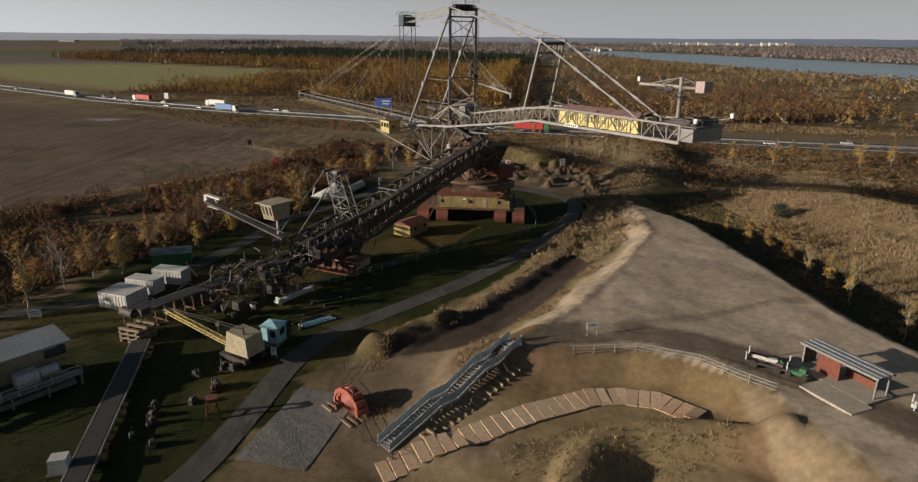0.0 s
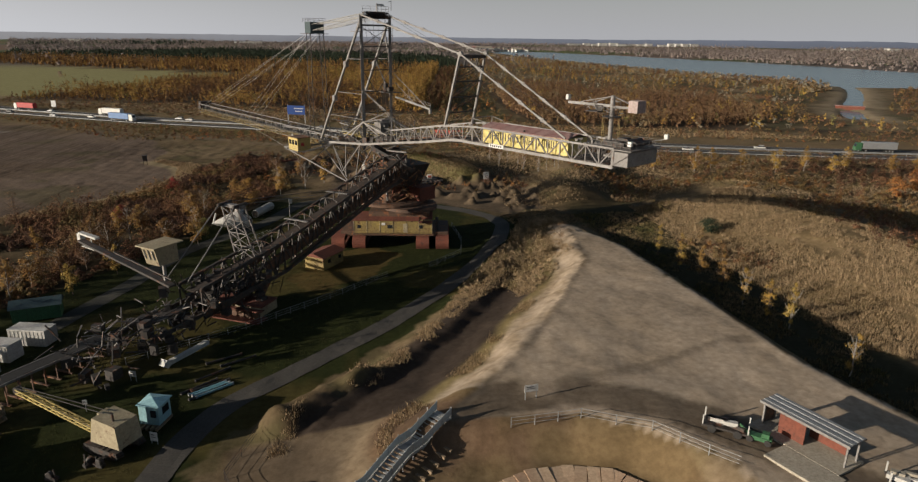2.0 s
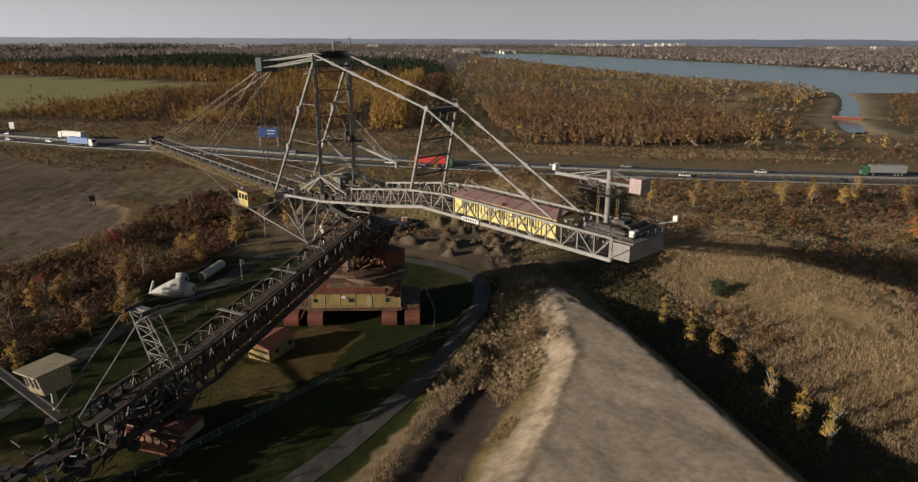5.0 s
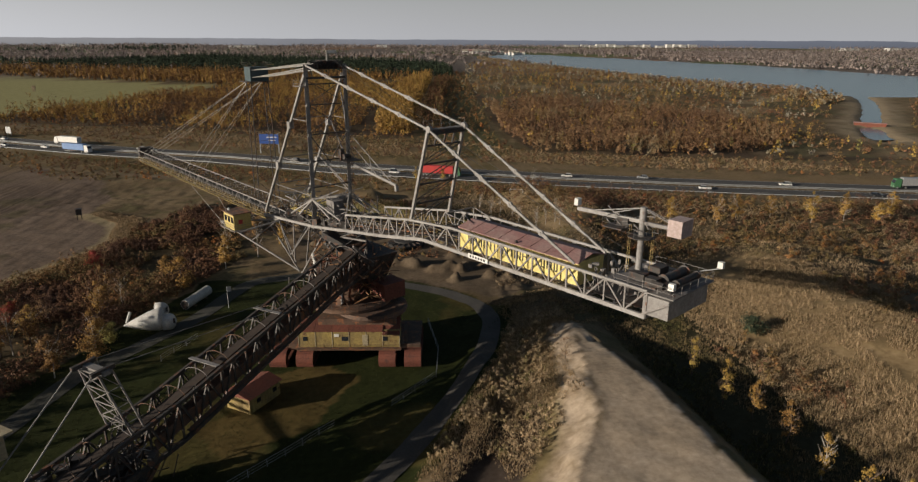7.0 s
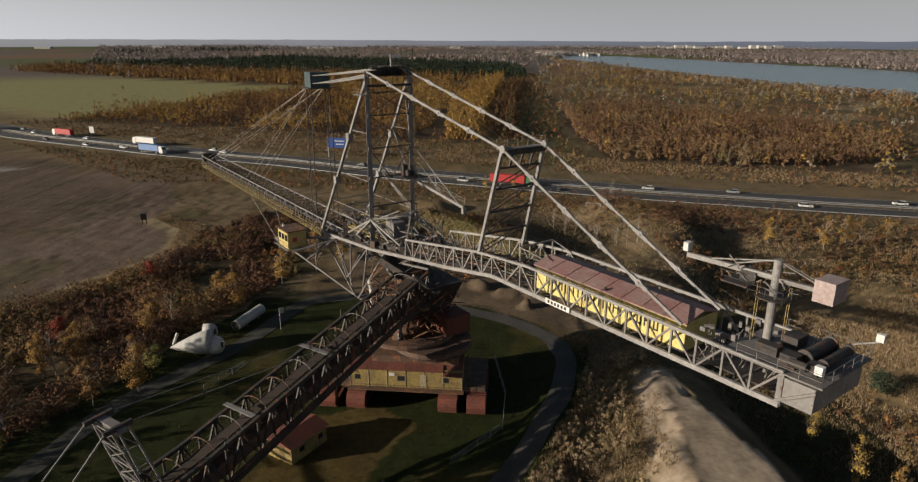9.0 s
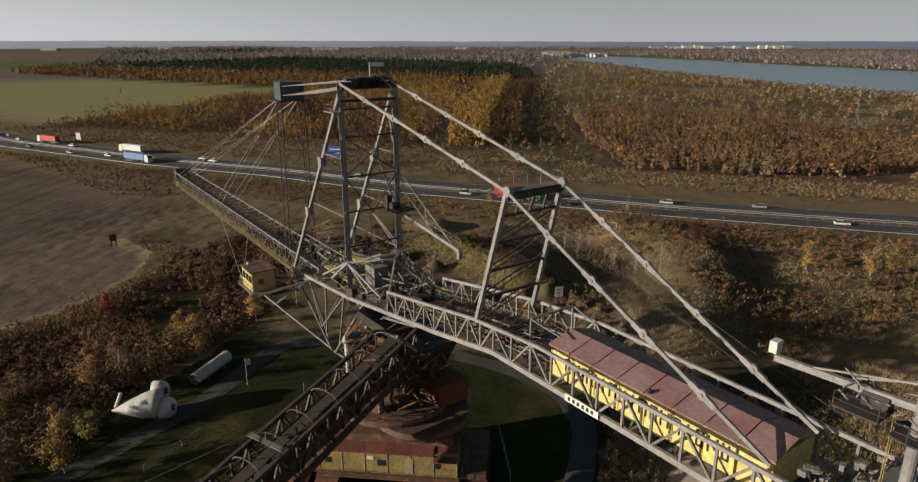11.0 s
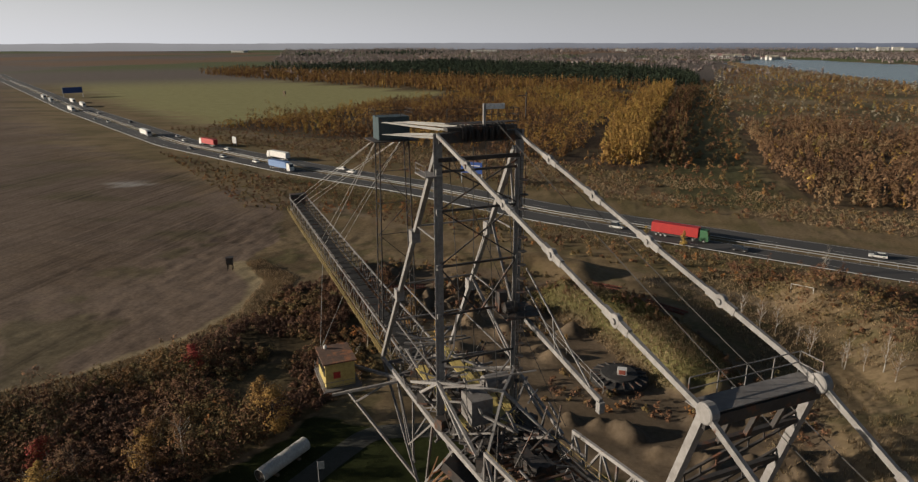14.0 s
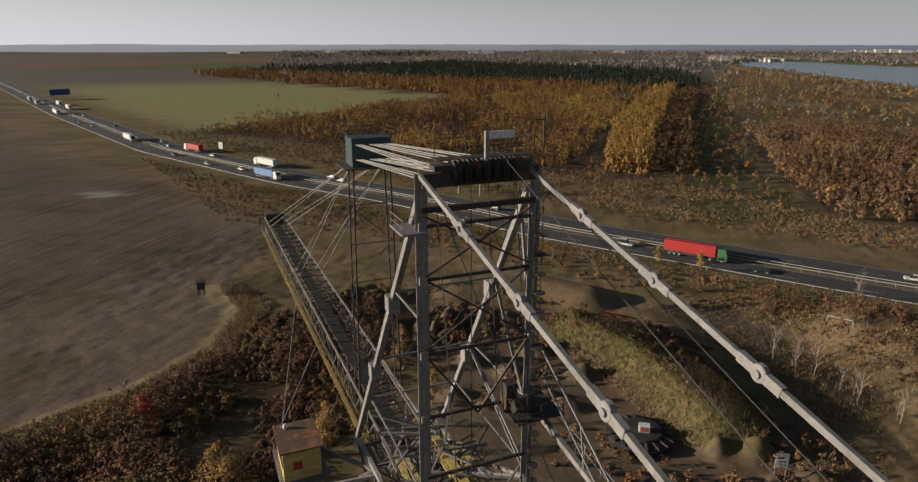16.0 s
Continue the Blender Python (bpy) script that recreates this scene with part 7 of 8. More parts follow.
SILVER = surf("silver_car_paint", (0.45, 0.46, 0.47), (0.4, 0.41, 0.42), 1.0, 0.35, 0.4, 0.0)
INK = surf("black_car_paint", (0.025, 0.027, 0.03), (0.03, 0.03, 0.035), 1.0, 0.3, 0.1, 0.0)
BLUETRUCK = surf("blue_tarpaulin", (0.14, 0.25, 0.48), (0.11, 0.2, 0.4), 0.4, 0.6, 0.0, 0.1)
truck(36, -5.0, False, RED, GREEN, "articulated truck with red tarpaulin trailer and green cab")
truck(-150, 7.5, True, WHITE, WHITE, "white articulated box truck on the motorway")
truck(-265, -5.0, False, WHITE, SILVER, "white articulated box truck on the motorway")
truck(-210, 7.4, True, RED, WHITE, "articulated truck with red trailer and white cab")
truck(205, 7.5, True, SILVER, GREEN, "articulated truck with grey trailer and green cab")
truck(-128, -7.6, False, BLUETRUCK, WHITE, "articulated truck with blue tarpaulin trailer")
for s in (-460, -520, -500, -560, -430):
    truck(s, r2.choice((-7.5, 7.5)), False, r2.choice((WHITE, WHITE, SILVER)), WHITE, "far truck in the motorway queue")
for s, off, m, van in ((18, -5.0, WHITE, True), (52, -8.0, INK, False), (82, 6.0, WHITE, False), (-30, 6.0, INK, False), (-100, 6.0, WHITE, False), (-108, 9.0, SILVER, False), (-150, -5, WHITE, False), (-172, -8, SILVER, False), (-190, 6, WHITE, False), (-205, -6, INK, False), (-233, 5, WHITE, False), (-250, 8, SILVER, False), (130, -6, WHITE, False), (160, 5.5, WHITE, False), (185, -8.5, INK, False), (110, 9.0, SILVER, False), (-340, -5, WHITE, True), (-330, 7, INK, False), (-360, -8, SILVER, False), (-400, 5, WHITE, False), (240, -6, WHITE, False)):
    at, a = at_lane(s, off)
    car(at, a + (0 if off < 0 else 180), m, ("white van" if van else {id(WHITE): "white car", id(INK): "black car", id(SILVER): "silver car"}[id(m)]) + " driving on the motorway", van=van)

# ---- village and far buildings ----
def far_house(at, rz, s, wall, roof, label):
    t = thing("house", label, "house", (*at, max(ground_z(*at), -2.4)), rz, "lakeside village")
    part("wall", Geo().span((-6 * s, -4.5 * s, -1), (6 * s, 4.5 * s, 6 * s)), wall, t)
    part("roof", Geo().add([(-6.4 * s, -5 * s, 6 * s), (6.4 * s, -5 * s, 6 * s), (6.4 * s, 5 * s, 6 * s), (-6.4 * s, 5 * s, 6 * s), (-6.4 * s, 0, 9.5 * s), (6.4 * s, 0, 9.5 * s)], [(0, 1, 5, 4), (3, 4, 5, 2), (0, 4, 3), (1, 2, 5), (0, 3, 2, 1)]), roof, t)
    for k in range(3):
        part("window", Geo().box((-4 * s + 4 * s * k, -4.52 * s, 3.4 * s), (1.6 * s, 0.1, 1.8 * s)), GLASS, t)


for k in range(34):
    far_house((360 + 250 * r2.random(), 2560 + 170 * r2.random()), r2.uniform(-30, 30), r2.uniform(1.0, 1.9), WHITE, CONC if k % 3 else REDROOF, "small white gabled house by the lake")
def block(at, size, mat, label):
    t = thing("far_building", label, "building", (*at, ground_z(*at)), 0)
    part("wall", Geo().span((-size[0] / 2, -size[1] / 2, -2), (size[0] / 2, size[1] / 2, size[2])), mat, t)
    part("roof", Geo().box((0, 0, size[2] + 0.6), (size[0] * 1.01, size[1] * 1.05, 1.2)), OLDWHITE, t)
for k in range(16):
    block((1250 + k * 48 + r2.uniform(-15, 15), 4250 + r2.uniform(-60, 60) - k * 18), (r2.uniform(24, 60), 30, r2.uniform(6, 18)), OLDWHITE, "far pale industrial hall on the horizon")
for at in ((-1480, 3600), (-700, 3700), (-620, 3650), (60, 3800), (2350, 3100), (2500, 3000), (-1900, 3300)):
    block(at, (r2.uniform(40, 80), 40, r2.uniform(8, 14)), OLDWHITE, "far pale hall among woods")
lk = thing("lock_building", "red-roofed lock building at the channel", "building", (328, 432, -1.0), -38)
part("wall", Geo().span((-9, -1.5, 0), (9, 1.5, 2.6)), REDRUST, lk)
part("roof", Geo().box((0, 0, 2.8), (19, 3.6, 0.3)), REDROOF, lk)

# ---- vegetation ----
def scatter(poly, spacing, seed, keep=None):
    """Places in a polygon on a jittered grid."""
    rg = np.random.default_rng(seed)
    xs, ys = [q[0] for q in poly], [q[1] for q in poly]
    gx_, gy_ = np.meshgrid(np.arange(min(xs), max(xs), spacing), np.arange(min(ys), max(ys), spacing))
    x = gx_.ravel() + rg.uniform(-0.5, 0.5, gx_.size) * spacing
    y = gy_.ravel() + rg.uniform(-0.5, 0.5, gx_.size) * spacing
    ok = inside(x, y, poly)
    if keep is not None:
        ok &= keep(x, y)
    return x[ok], y[ok], rg


OCT_V = np.array([(1, 0, 0), (-1, 0, 0), (0, 1, 0), (0, -1, 0), (0, 0, 1), (0, 0, -1)], float)
OCT_F = np.array([(0, 2, 4), (2, 1, 4), (1, 3, 4), (3, 0, 4), (2, 0, 5), (1, 2, 5), (3, 1, 5), (0, 3, 5)])


def unit(v):
    return v / (np.linalg.norm(v, axis=-1, keepdims=True) + 1e-6)


def crowns(x, y, rg, h, width, leaves, leaf, tint, low=0.15, shape=0.8, sheer=1.0, clumps=4, core=0.4):
    """Crowns of leaf clumps for plants at x, y: verts, tints, faces and soft normals. low: where the crown starts; shape: taper to the top; core: how dense the clumps are inside."""
    n, z = len(x), height(x, y)
    tb = low + (1 - low) * (np.arange(clumps) + rg.random((n, clumps))) / clumps
    prof = np.sin(np.pi * np.clip((tb - low) / (1 - low), 0.05, 0.95) ** shape) ** 0.7 * 0.9 + 0.12
    ang, rad = rg.random((n, clumps)) * 6.2832, 0.7 * np.sqrt(rg.random((n, clumps))) * prof * width[:, None]
    mid = np.stack([x[:, None] + np.cos(ang) * rad, y[:, None] + np.sin(ang) * rad, z[:, None] + tb * h[:, None] * 0.92], -1)
    br = width[:, None] * prof * rg.uniform(0.45, 0.75, (n, clumps))
    size = np.stack([br, br, np.maximum(br * 0.8, h[:, None] * (1 - low) / clumps * 0.75)], -1)
    heart = np.stack([x, y, z + (low + 0.4 * (1 - low)) * h], -1)[:, None]
    span = np.stack([width, width, h * 0.5], -1)[:, None]
    j = rg.integers(0, clumps, (n, leaves))
    row = np.arange(n)[:, None]
    d = unit(rg.normal(size=(n, leaves, 3)))
    d[..., 2] = np.where(d[..., 2] < -0.3, -d[..., 2], d[..., 2])
    c = mid[row, j] + d * size[row, j] * rg.uniform(0.3, 1.3, (n, leaves, 1))
    o = unit(0.3 * d + 0.4 * unit((c - heart) / span) + 0.3 * rg.normal(size=d.shape) + np.array((0, 0, 0.55))).reshape(-1, 3)
    lf = np.broadcast_to(np.asarray(leaf, float).reshape(-1, 1), (n, leaves)) * rg.uniform(0.55, 1.35, (n, leaves))
    t1 = unit(np.cross(o, rg.normal(size=o.shape)))
    turn = (np.arange(3) * 2.0944 + rg.uniform(-0.5, 0.5, (n * leaves, 3)))[..., None]
    e = np.cos(turn) * t1[:, None] + np.sin(turn) * np.cross(o, t1)[:, None]
    e[:, :, 2] *= sheer
    v = (c.reshape(-1, 1, 3) + e * lf.reshape(-1, 1, 1)).reshape(-1, 3)
    t = np.clip(np.repeat(tint, leaves * 3) + np.repeat(rg.normal(0, 0.05, n * leaves), 3), 0, 1)
    f, nr = np.arange(len(v)).reshape(-1, 3), np.repeat(o, 3, 0)
    if core:
        m = n * clumps
        k = OCT_V[None] * rg.uniform(0.8, 1.4, (m, 6, 1)) * size.reshape(m, 1, 3) * core
        cv = (mid.reshape(m, 1, 3) + k).reshape(-1, 3)
        cn = unit(np.array((0, 0, 0.6)) + 0.4 * OCT_V[None] + 0.4 * unit((cv.reshape(n, clumps, 6, 3) - heart[:, None]) / span[:, None]).reshape(m, 6, 3)).reshape(-1, 3)
        f = np.concatenate([f, (len(v) + np.arange(m)[:, None, None] * 6 + OCT_F[None]).reshape(-1, 3)])
        v, t, nr = np.concatenate([v, cv]), np.concatenate([t, np.repeat(tint, clumps * 6)]), np.concatenate([nr, cn])
    return v, t, f, nr


def leaf_mesh(name, mat, v, t, f, nr=None):
    return big_mesh(name, v, f, mat, [("tint", "FLOAT", t)] + ([("custom_normal", "FLOAT_VECTOR", nr)] if nr is not None else []))


def plants(name, label, category, mat, chunk):
    return tagged(new(name, leaf_mesh(name, mat, *chunk)), label, category, kind="stuff")


def patch(x, y, size, seed):
    return np.clip((fbm(x, y, size, seed, 3) - 0.28) / 0.44, 0, 1)


def off_road(x, y, d=20):
    return dist_line(x, y, MOTORWAY) > d


LANE_GAP = [(56, 380), (58, 450), (72, 560), (98, 800), (150, 1150), (240, 1700)]
GOLD_AXIS = [(14, 425), (18, 500), (32, 640), (62, 900)]
# gold and brown wood beyond the motorway
WOOD_A = [(-255, 505), (-134, 470), (-40, 425), (10, 402), (30, 412), (34, 500), (56, 700), (80, 930), (60, 960), (-150, 850), (-215, 620)]
x, y, rg = scatter(WOOD_A, 4.6, 1, lambda x, y: (fbm(x, y, 26, 71) > 0.38) & (dist_line(x, y, GOLD_AXIS) > 16))
h = rg.uniform(5, 12, len(x)) * (0.5 + 0.8 * patch(x, y, 40, 72))
ti = np.clip(patch(x, y, 34, 73) * 0.75 + rg.normal(0, 0.17, len(x)) - 0.02, 0, 0.97)
plants("mixed_wood", "gold and brown autumn birch wood beyond the motorway", "wood", AUTUMN, crowns(x, y, rg, h, h * 0.3, 72, 0.4, ti, 0.0, 0.7, 1.3, 3, 0.0))
x, y, rg = scatter([(10, 417), (30, 414), (36, 500), (54, 660), (86, 930), (64, 900), (20, 620), (12, 520)], 3.4, 2, lambda x, y: fbm(x, y, 14, 75) > 0.40)
h = rg.uniform(11, 17, len(x)) * (0.7 + 0.4 * patch(x, y, 22, 76))
plants("gold_wood", "tall golden larch belt beside a grassy lane", "wood", AUTUMN, crowns(x, y, rg, h, h * 0.2, 90, 0.42, np.clip(rg.normal(0.56, 0.14, len(x)), 0, 1), 0.0, 0.7, 1.5, 4))
# brown wood east of the lane
WOOD_B = [(84, 420), (86, 352), (130, 330), (190, 318), (330, 300), (340, 420), (430, 560), (520, 800), (420, 1000), (390, 1300), (320, 1800), (210, 1500), (150, 1040), (100, 760)]
WOOD_CORE = [(84, 420), (86, 352), (130, 335), (190, 338), (236, 372), (252, 440), (236, 520), (160, 590), (104, 600)]
x, y, rg = scatter(WOOD_CORE, 3.9, 3, lambda x, y: (fbm(x, y, 28, 81) > 0.37) & (dist_line(x, y, LANE_GAP) > 17))
h = rg.uniform(5, 11, len(x)) * (0.55 + 0.7 * patch(x, y, 36, 84))
ti = np.clip(patch(x, y, 34, 83) * 0.6 + rg.normal(0.02, 0.1, len(x)), 0, 0.8)
plants("brown_wood", "brown leafless and russet wood east of the lane", "wood", BARE, crowns(x, y, rg, h, h * 0.3, 84, 0.38, ti, 0.0, 0.7, 1.4, 3, 0.0))
x, y, rg = scatter(WOOD_B, 7.5, 45, lambda x, y: ~inside(x, y, WOOD_CORE) & (fbm(x, y, 24, 85) > 0.46) & (dist_line(x, y, LANE_GAP) > 24) & (np.minimum(dist_line(x, y, INLET), dist_line(x, y, POOL)) > 26))
h = rg.uniform(1.2, 4.6, len(x)) * (0.5 + 0.9 * patch(x, y, 30, 86))
ti = np.clip(patch(x, y, 26, 87) * 0.4 + rg.normal(0.2, 0.14, len(x)), 0, 0.6)
plants("heath_scrub", "low olive and brown scrub on open heath before the lake", "bushes", SCRUB, crowns(x, y, rg, h, h * 0.75 + 0.6, 40, 0.48, ti, 0.0, 0.6, 0.9, 2, 0.0))
x, y, rg = scatter(WOOD_B, 17, 46, lambda x, y: ~inside(x, y, WOOD_CORE) & (fbm(x, y, 60, 88) > 0.44) & (np.minimum(dist_line(x, y, INLET), dist_line(x, y, POOL)) > 26))
h = rg.uniform(3, 7, len(x))
plants("willow_bushes", "pale grey willow bushes scattered over the heath", "bushes", BARE, crowns(x, y, rg, h, h * 0.5, 40, 0.48, np.clip(rg.normal(0.75, 0.22, len(x)), 0, 1), 0.0, 0.7, 1.1))
x, y, rg = scatter(WOOD_B, 17, 4, lambda x, y: (np.minimum(dist_line(x, y, INLET), dist_line(x, y, POOL)) > 28) & (fbm(x, y, 50, 89) > np.where(inside(x, y, WOOD_CORE), 0.3, 0.52)))
h = rg.uniform(4, 9, len(x))
plants("gold_trees", "single golden and olive trees in the brown wood", "wood", AUTUMN, crowns(x, y, rg, h, h * 0.3, 64, 0.4, np.clip(rg.normal(0.7, 0.2, len(x)), 0, 1), 0.1, 0.8))
x, y, rg = scatter([(32, 420), (48, 416), (62, 560), (86, 760), (116, 940), (92, 940), (58, 660), (38, 500)], 4.6, 48)
h = rg.uniform(5, 10, len(x))
plants("lane_wood", "dark olive and brown trees at the foot of the golden belt", "wood", SCRUB, crowns(x, y, rg, h, h * 0.3, 80, 0.38, np.clip(rg.normal(0.4, 0.16, len(x)), 0, 0.66), 0.0, 0.7, 1.3, 3))
# lane scrub
x, y, rg = scatter([(36, 392), (76, 352), (80, 450), (108, 700), (160, 1150), (120, 1150), (75, 760), (46, 500)], 8, 5)
h = rg.uniform(1.5, 5, len(x))
plants("lane_scrub", "green and brown bushes along the lane", "bushes", SCRUB, crowns(x, y, rg, h, h * 0.6, 60, 0.4, np.clip(rg.normal(0.45, 0.16, len(x)), 0, 0.85), 0.0, 0.6))
# conifers and far woods
x, y, rg = scatter([(-740, 1330), (-300, 1110), (60, 976), (130, 1020), (150, 1400), (90, 1560), (-450, 1990)], 10.5, 6)
h = rg.uniform(9, 11.5, len(x))
plants("conifer_wood", "dark green conifer plantation", "wood", CONIFER, crowns(x, y, rg, h, h * 0.34, 20, 1.6, rg.random(len(x)), 0.0, 0.45, 1.1, 1, 0.7))
x, y, rg = scatter([(-730, 1200), (-175, 850), (60, 950), (60, 975), (-300, 1105), (-735, 1325)], 6.5, 7)
h = rg.uniform(8, 12, len(x))
plants("field_edge_wood", "brown and gold birch belt before the conifers", "wood", AUTUMN, crowns(x, y, rg, h, h * 0.26, 20, 0.9, np.clip(rg.normal(0.33, 0.14, len(x)), 0, 1), 0.08, 0.75, 1.4, 1))
def far_ok(x, y):
    return (np.hypot(x, y) > 1150) & ~inside(x, y, LAKE) & (dist_line(x, y, LAKE) > 30) & ~inside(x, y, GREEN_FIELD) & (y > 500) & (x > -0.5 * y) & (x < y * 1.05 + 150) & off_road(x, y, 60)
x, y, rg = scatter([(-3300, 900), (3300, 900), (4300, 4500), (-4300, 4500)], 33, 8, lambda x, y: far_ok(x, y) & (fbm(x, y, 420, 91) > 0.44) & ~inside(x, y, [(-740, 1330), (60, 976), (150, 1400), (-450, 1990)]))
h = rg.uniform(9, 15, len(x))
plants("far_wood", "brown woods out to the horizon", "wood", HAZEBARE, crowns(x, y, rg, h, rg.uniform(12, 19, len(x)), 10, 2.6, np.clip(patch(x, y, 500, 93) * 0.6 + rg.normal(0.1, 0.1, len(x)), 0, 1), 0.0, 0.5, 0.7, 1))
x, y, rg = scatter([(-3300, 1300), (-500, 1300), (300, 2200), (-900, 3300), (-3000, 3300)], 30, 9, lambda x, y: far_ok(x, y) & (x > -1300) & (fbm(x, y, 500, 95) > 0.56))
h = rg.uniform(11, 17, len(x))
plants("far_conifer_wood", "dark green woods in the distance", "wood", CONIFER, crowns(x, y, rg, h, rg.uniform(14, 20, len(x)), 14, 2.2, rg.random(len(x)), 0.0, 0.5, 0.7, 1, 0.6))
shore = [(360, 1500), (390, 1150), (424, 900), (456, 765), (474, 690), (452, 628), (420, 580), (390, 560), (420, 700), (370, 900), (300, 1200), (300, 1900), (330, 2100)]
x, y, rg = scatter(shore, 10, 10, lambda x, y: ~inside(x, y, LAKE))
h = rg.uniform(5, 9, len(x))
plants("shore_wood", "pale brown shore trees by the lake", "wood", BARE, crowns(x, y, rg, h, h * 0.4, 40, 1.2, np.clip(rg.normal(0.6, 0.25, len(x)), 0, 1), 0.0, 0.7))
x, y, rg = scatter([(420, 500), (500, 600), (560, 628), (780, 640), (800, 520), (560, 400), (340, 360), (330, 400)], 8.5, 50, lambda x, y: (np.minimum(dist_line(x, y, INLET), dist_line(x, y, POOL)) > 15) & off_road(x, y, 25))
h = rg.uniform(1.5, 5.5, len(x))
plants("channel_scrub", "brown and olive bushes on the land beside the channel", "bushes", SCRUB, crowns(x, y, rg, h, h * 0.5 + 0.8, 44, 0.5, np.clip(rg.normal(0.4, 0.2, len(x)), 0, 0.7), 0.0, 0.6, 1.0, 2, 0.3))
x, y, rg = scatter([(600, 560), (900, 780), (900, 974), (885, 1103), (875, 1361), (865, 1603), (815, 1821), (775, 2100), (675, 2620), (560, 2780), (560, 2900), (1500, 3000), (2400, 2400), (2000, 700)], 24, 11, lambda x, y: ~inside(x, y, LAKE) & (fbm(x, y, 200, 97) > 0.36))
h = rg.uniform(8, 14, len(x))
plants("far_shore_wood", "brown woods on the far shore", "wood", HAZEBARE, crowns(x, y, rg, h, rg.uniform(9, 15, len(x)), 10, 1.8, np.clip(rg.normal(0.3, 0.2, len(x)), 0, 1), 0.0, 0.5, 0.7, 1))

# scrub on both sides of the machine
FIELD_EDGE = [(-140, 120), (-109, 148), (-89, 176), (-75, 189), (-65, 208), (-62, 222), (-66, 238), (-80, 250)]
HEDGE = [(-118, 118), (-108, 146), (-88, 174), (-74, 186), (-61, 215), (-60, 236), (-46, 252), (-36, 246), (-30, 225), (-24, 205), (-30, 190), (-40, 165), (-48, 140), (-58, 122), (-68, 105), (-86, 70), (-130, 60)]
def hedge_ok(x, y):
    return (dist_line(x, y, LEFT_TRACK) > 3.0) & (dist_line(x, y, FIELD_EDGE) > 4.5)
x, y, rg = scatter(HEDGE, 1.5, 21, lambda x, y: hedge_ok(x, y) & (fbm(x, y, 11, 101) > 0.38))
h = rg.uniform(1.6, 4.4, len(x)) * (0.25 + 1.1 * patch(x, y, 15, 102))
ti = np.clip(patch(x, y, 14, 103) * 0.68 + rg.normal(-0.06, 0.1, len(x)), 0, 0.9)
plants("hedge_scrub", "rust, brown and olive autumn scrub beside the field", "bushes", SCRUB, crowns(x, y, rg, h, h * 0.36 + 0.6, 125, 0.17, ti, 0.0, 0.6, 1.3, 5, 0.0))
RIGHT_SCRUB = [(68, 190), (64, 150), (72, 120), (100, 120), (120, 60), (170, 60), (260, 150), (330, 215), (200, 234), (110, 258), (40, 278), (52, 240)]
x, y, rg = scatter(RIGHT_SCRUB, 2.9, 22, lambda x, y: off_road(x, y, 17) & (fbm(x, y, 22, 111) > 0.42) & (dist_line(x, y, DUMP) > 13))
h = rg.uniform(0.8, 3.6, len(x)) * (0.5 + 0.9 * patch(x, y, 24, 112))
ti = np.clip(patch(x, y, 22, 113) * 0.55 + rg.normal(0.02, 0.13, len(x)), 0, 0.85)
plants("rough_scrub", "brown and russet scrub on rough ground", "bushes", SCRUB, crowns(x, y, rg, h, h * 0.42 + 0.5, 74, 0.21, ti, 0.0, 0.6, 1.2, 3, 0.0))
VERGE = [(-300, 470), (-60, 372), (40, 330), (150, 292), (340, 250), (340, 310), (190, 322), (86, 350), (50, 400), (-130, 476), (-255, 510)]
x, y, rg = scatter(VERGE, 5.0, 23, lambda x, y: off_road(x, y, 17))
h = rg.uniform(0.6, 2.6, len(x))
plants("verge_scrub", "low brown bushes on the motorway verge", "bushes", SCRUB, crowns(x, y, rg, h, h * 0.6 + 0.4, 40, 0.3, np.clip(rg.normal(0.35, 0.2, len(x)), 0, 0.85), 0.0, 0.6, 1.0, 2, 0.0))
VERGE2 = [(-110, 305), (-60, 300), (40, 262), (120, 236), (120, 252), (60, 274), (-60, 326), (-120, 352), (-220, 405)]
x, y, rg = scatter(VERGE2, 3.6, 24, lambda x, y: off_road(x, y, 16))
h = rg.uniform(0.5, 2.8, len(x))
plants("verge_bushes", "gold and brown bushes on the near verge", "bushes", SCRUB, crowns(x, y, rg, h, h * 0.5 + 0.2, 60, 0.24, np.clip(rg.normal(0.45, 0.2, len(x)), 0, 0.9), 0.0, 0.6, 1.0, 3, 0.0))
x, y, rg = scatter([(-52, 228), (-16, 214), (4, 200), (46, 196), (44, 214), (34, 228), (22, 252), (-20, 262), (-50, 256)], 2.3, 49, lambda x, y: (fbm(x, y, 9, 153) > 0.53) & (np.hypot(x - 17, y - 214) > 9))
h = rg.uniform(0.5, 2.4, len(x))
plants("yard_scrub", "low rust and straw bushes between the heaps", "bushes", SCRUB, crowns(x, y, rg, h, h * 0.45 + 0.3, 80, 0.18, np.clip(rg.normal(0.35, 0.2, len(x)), 0, 0.85), 0.0, 0.6, 1.2, 3, 0.0))
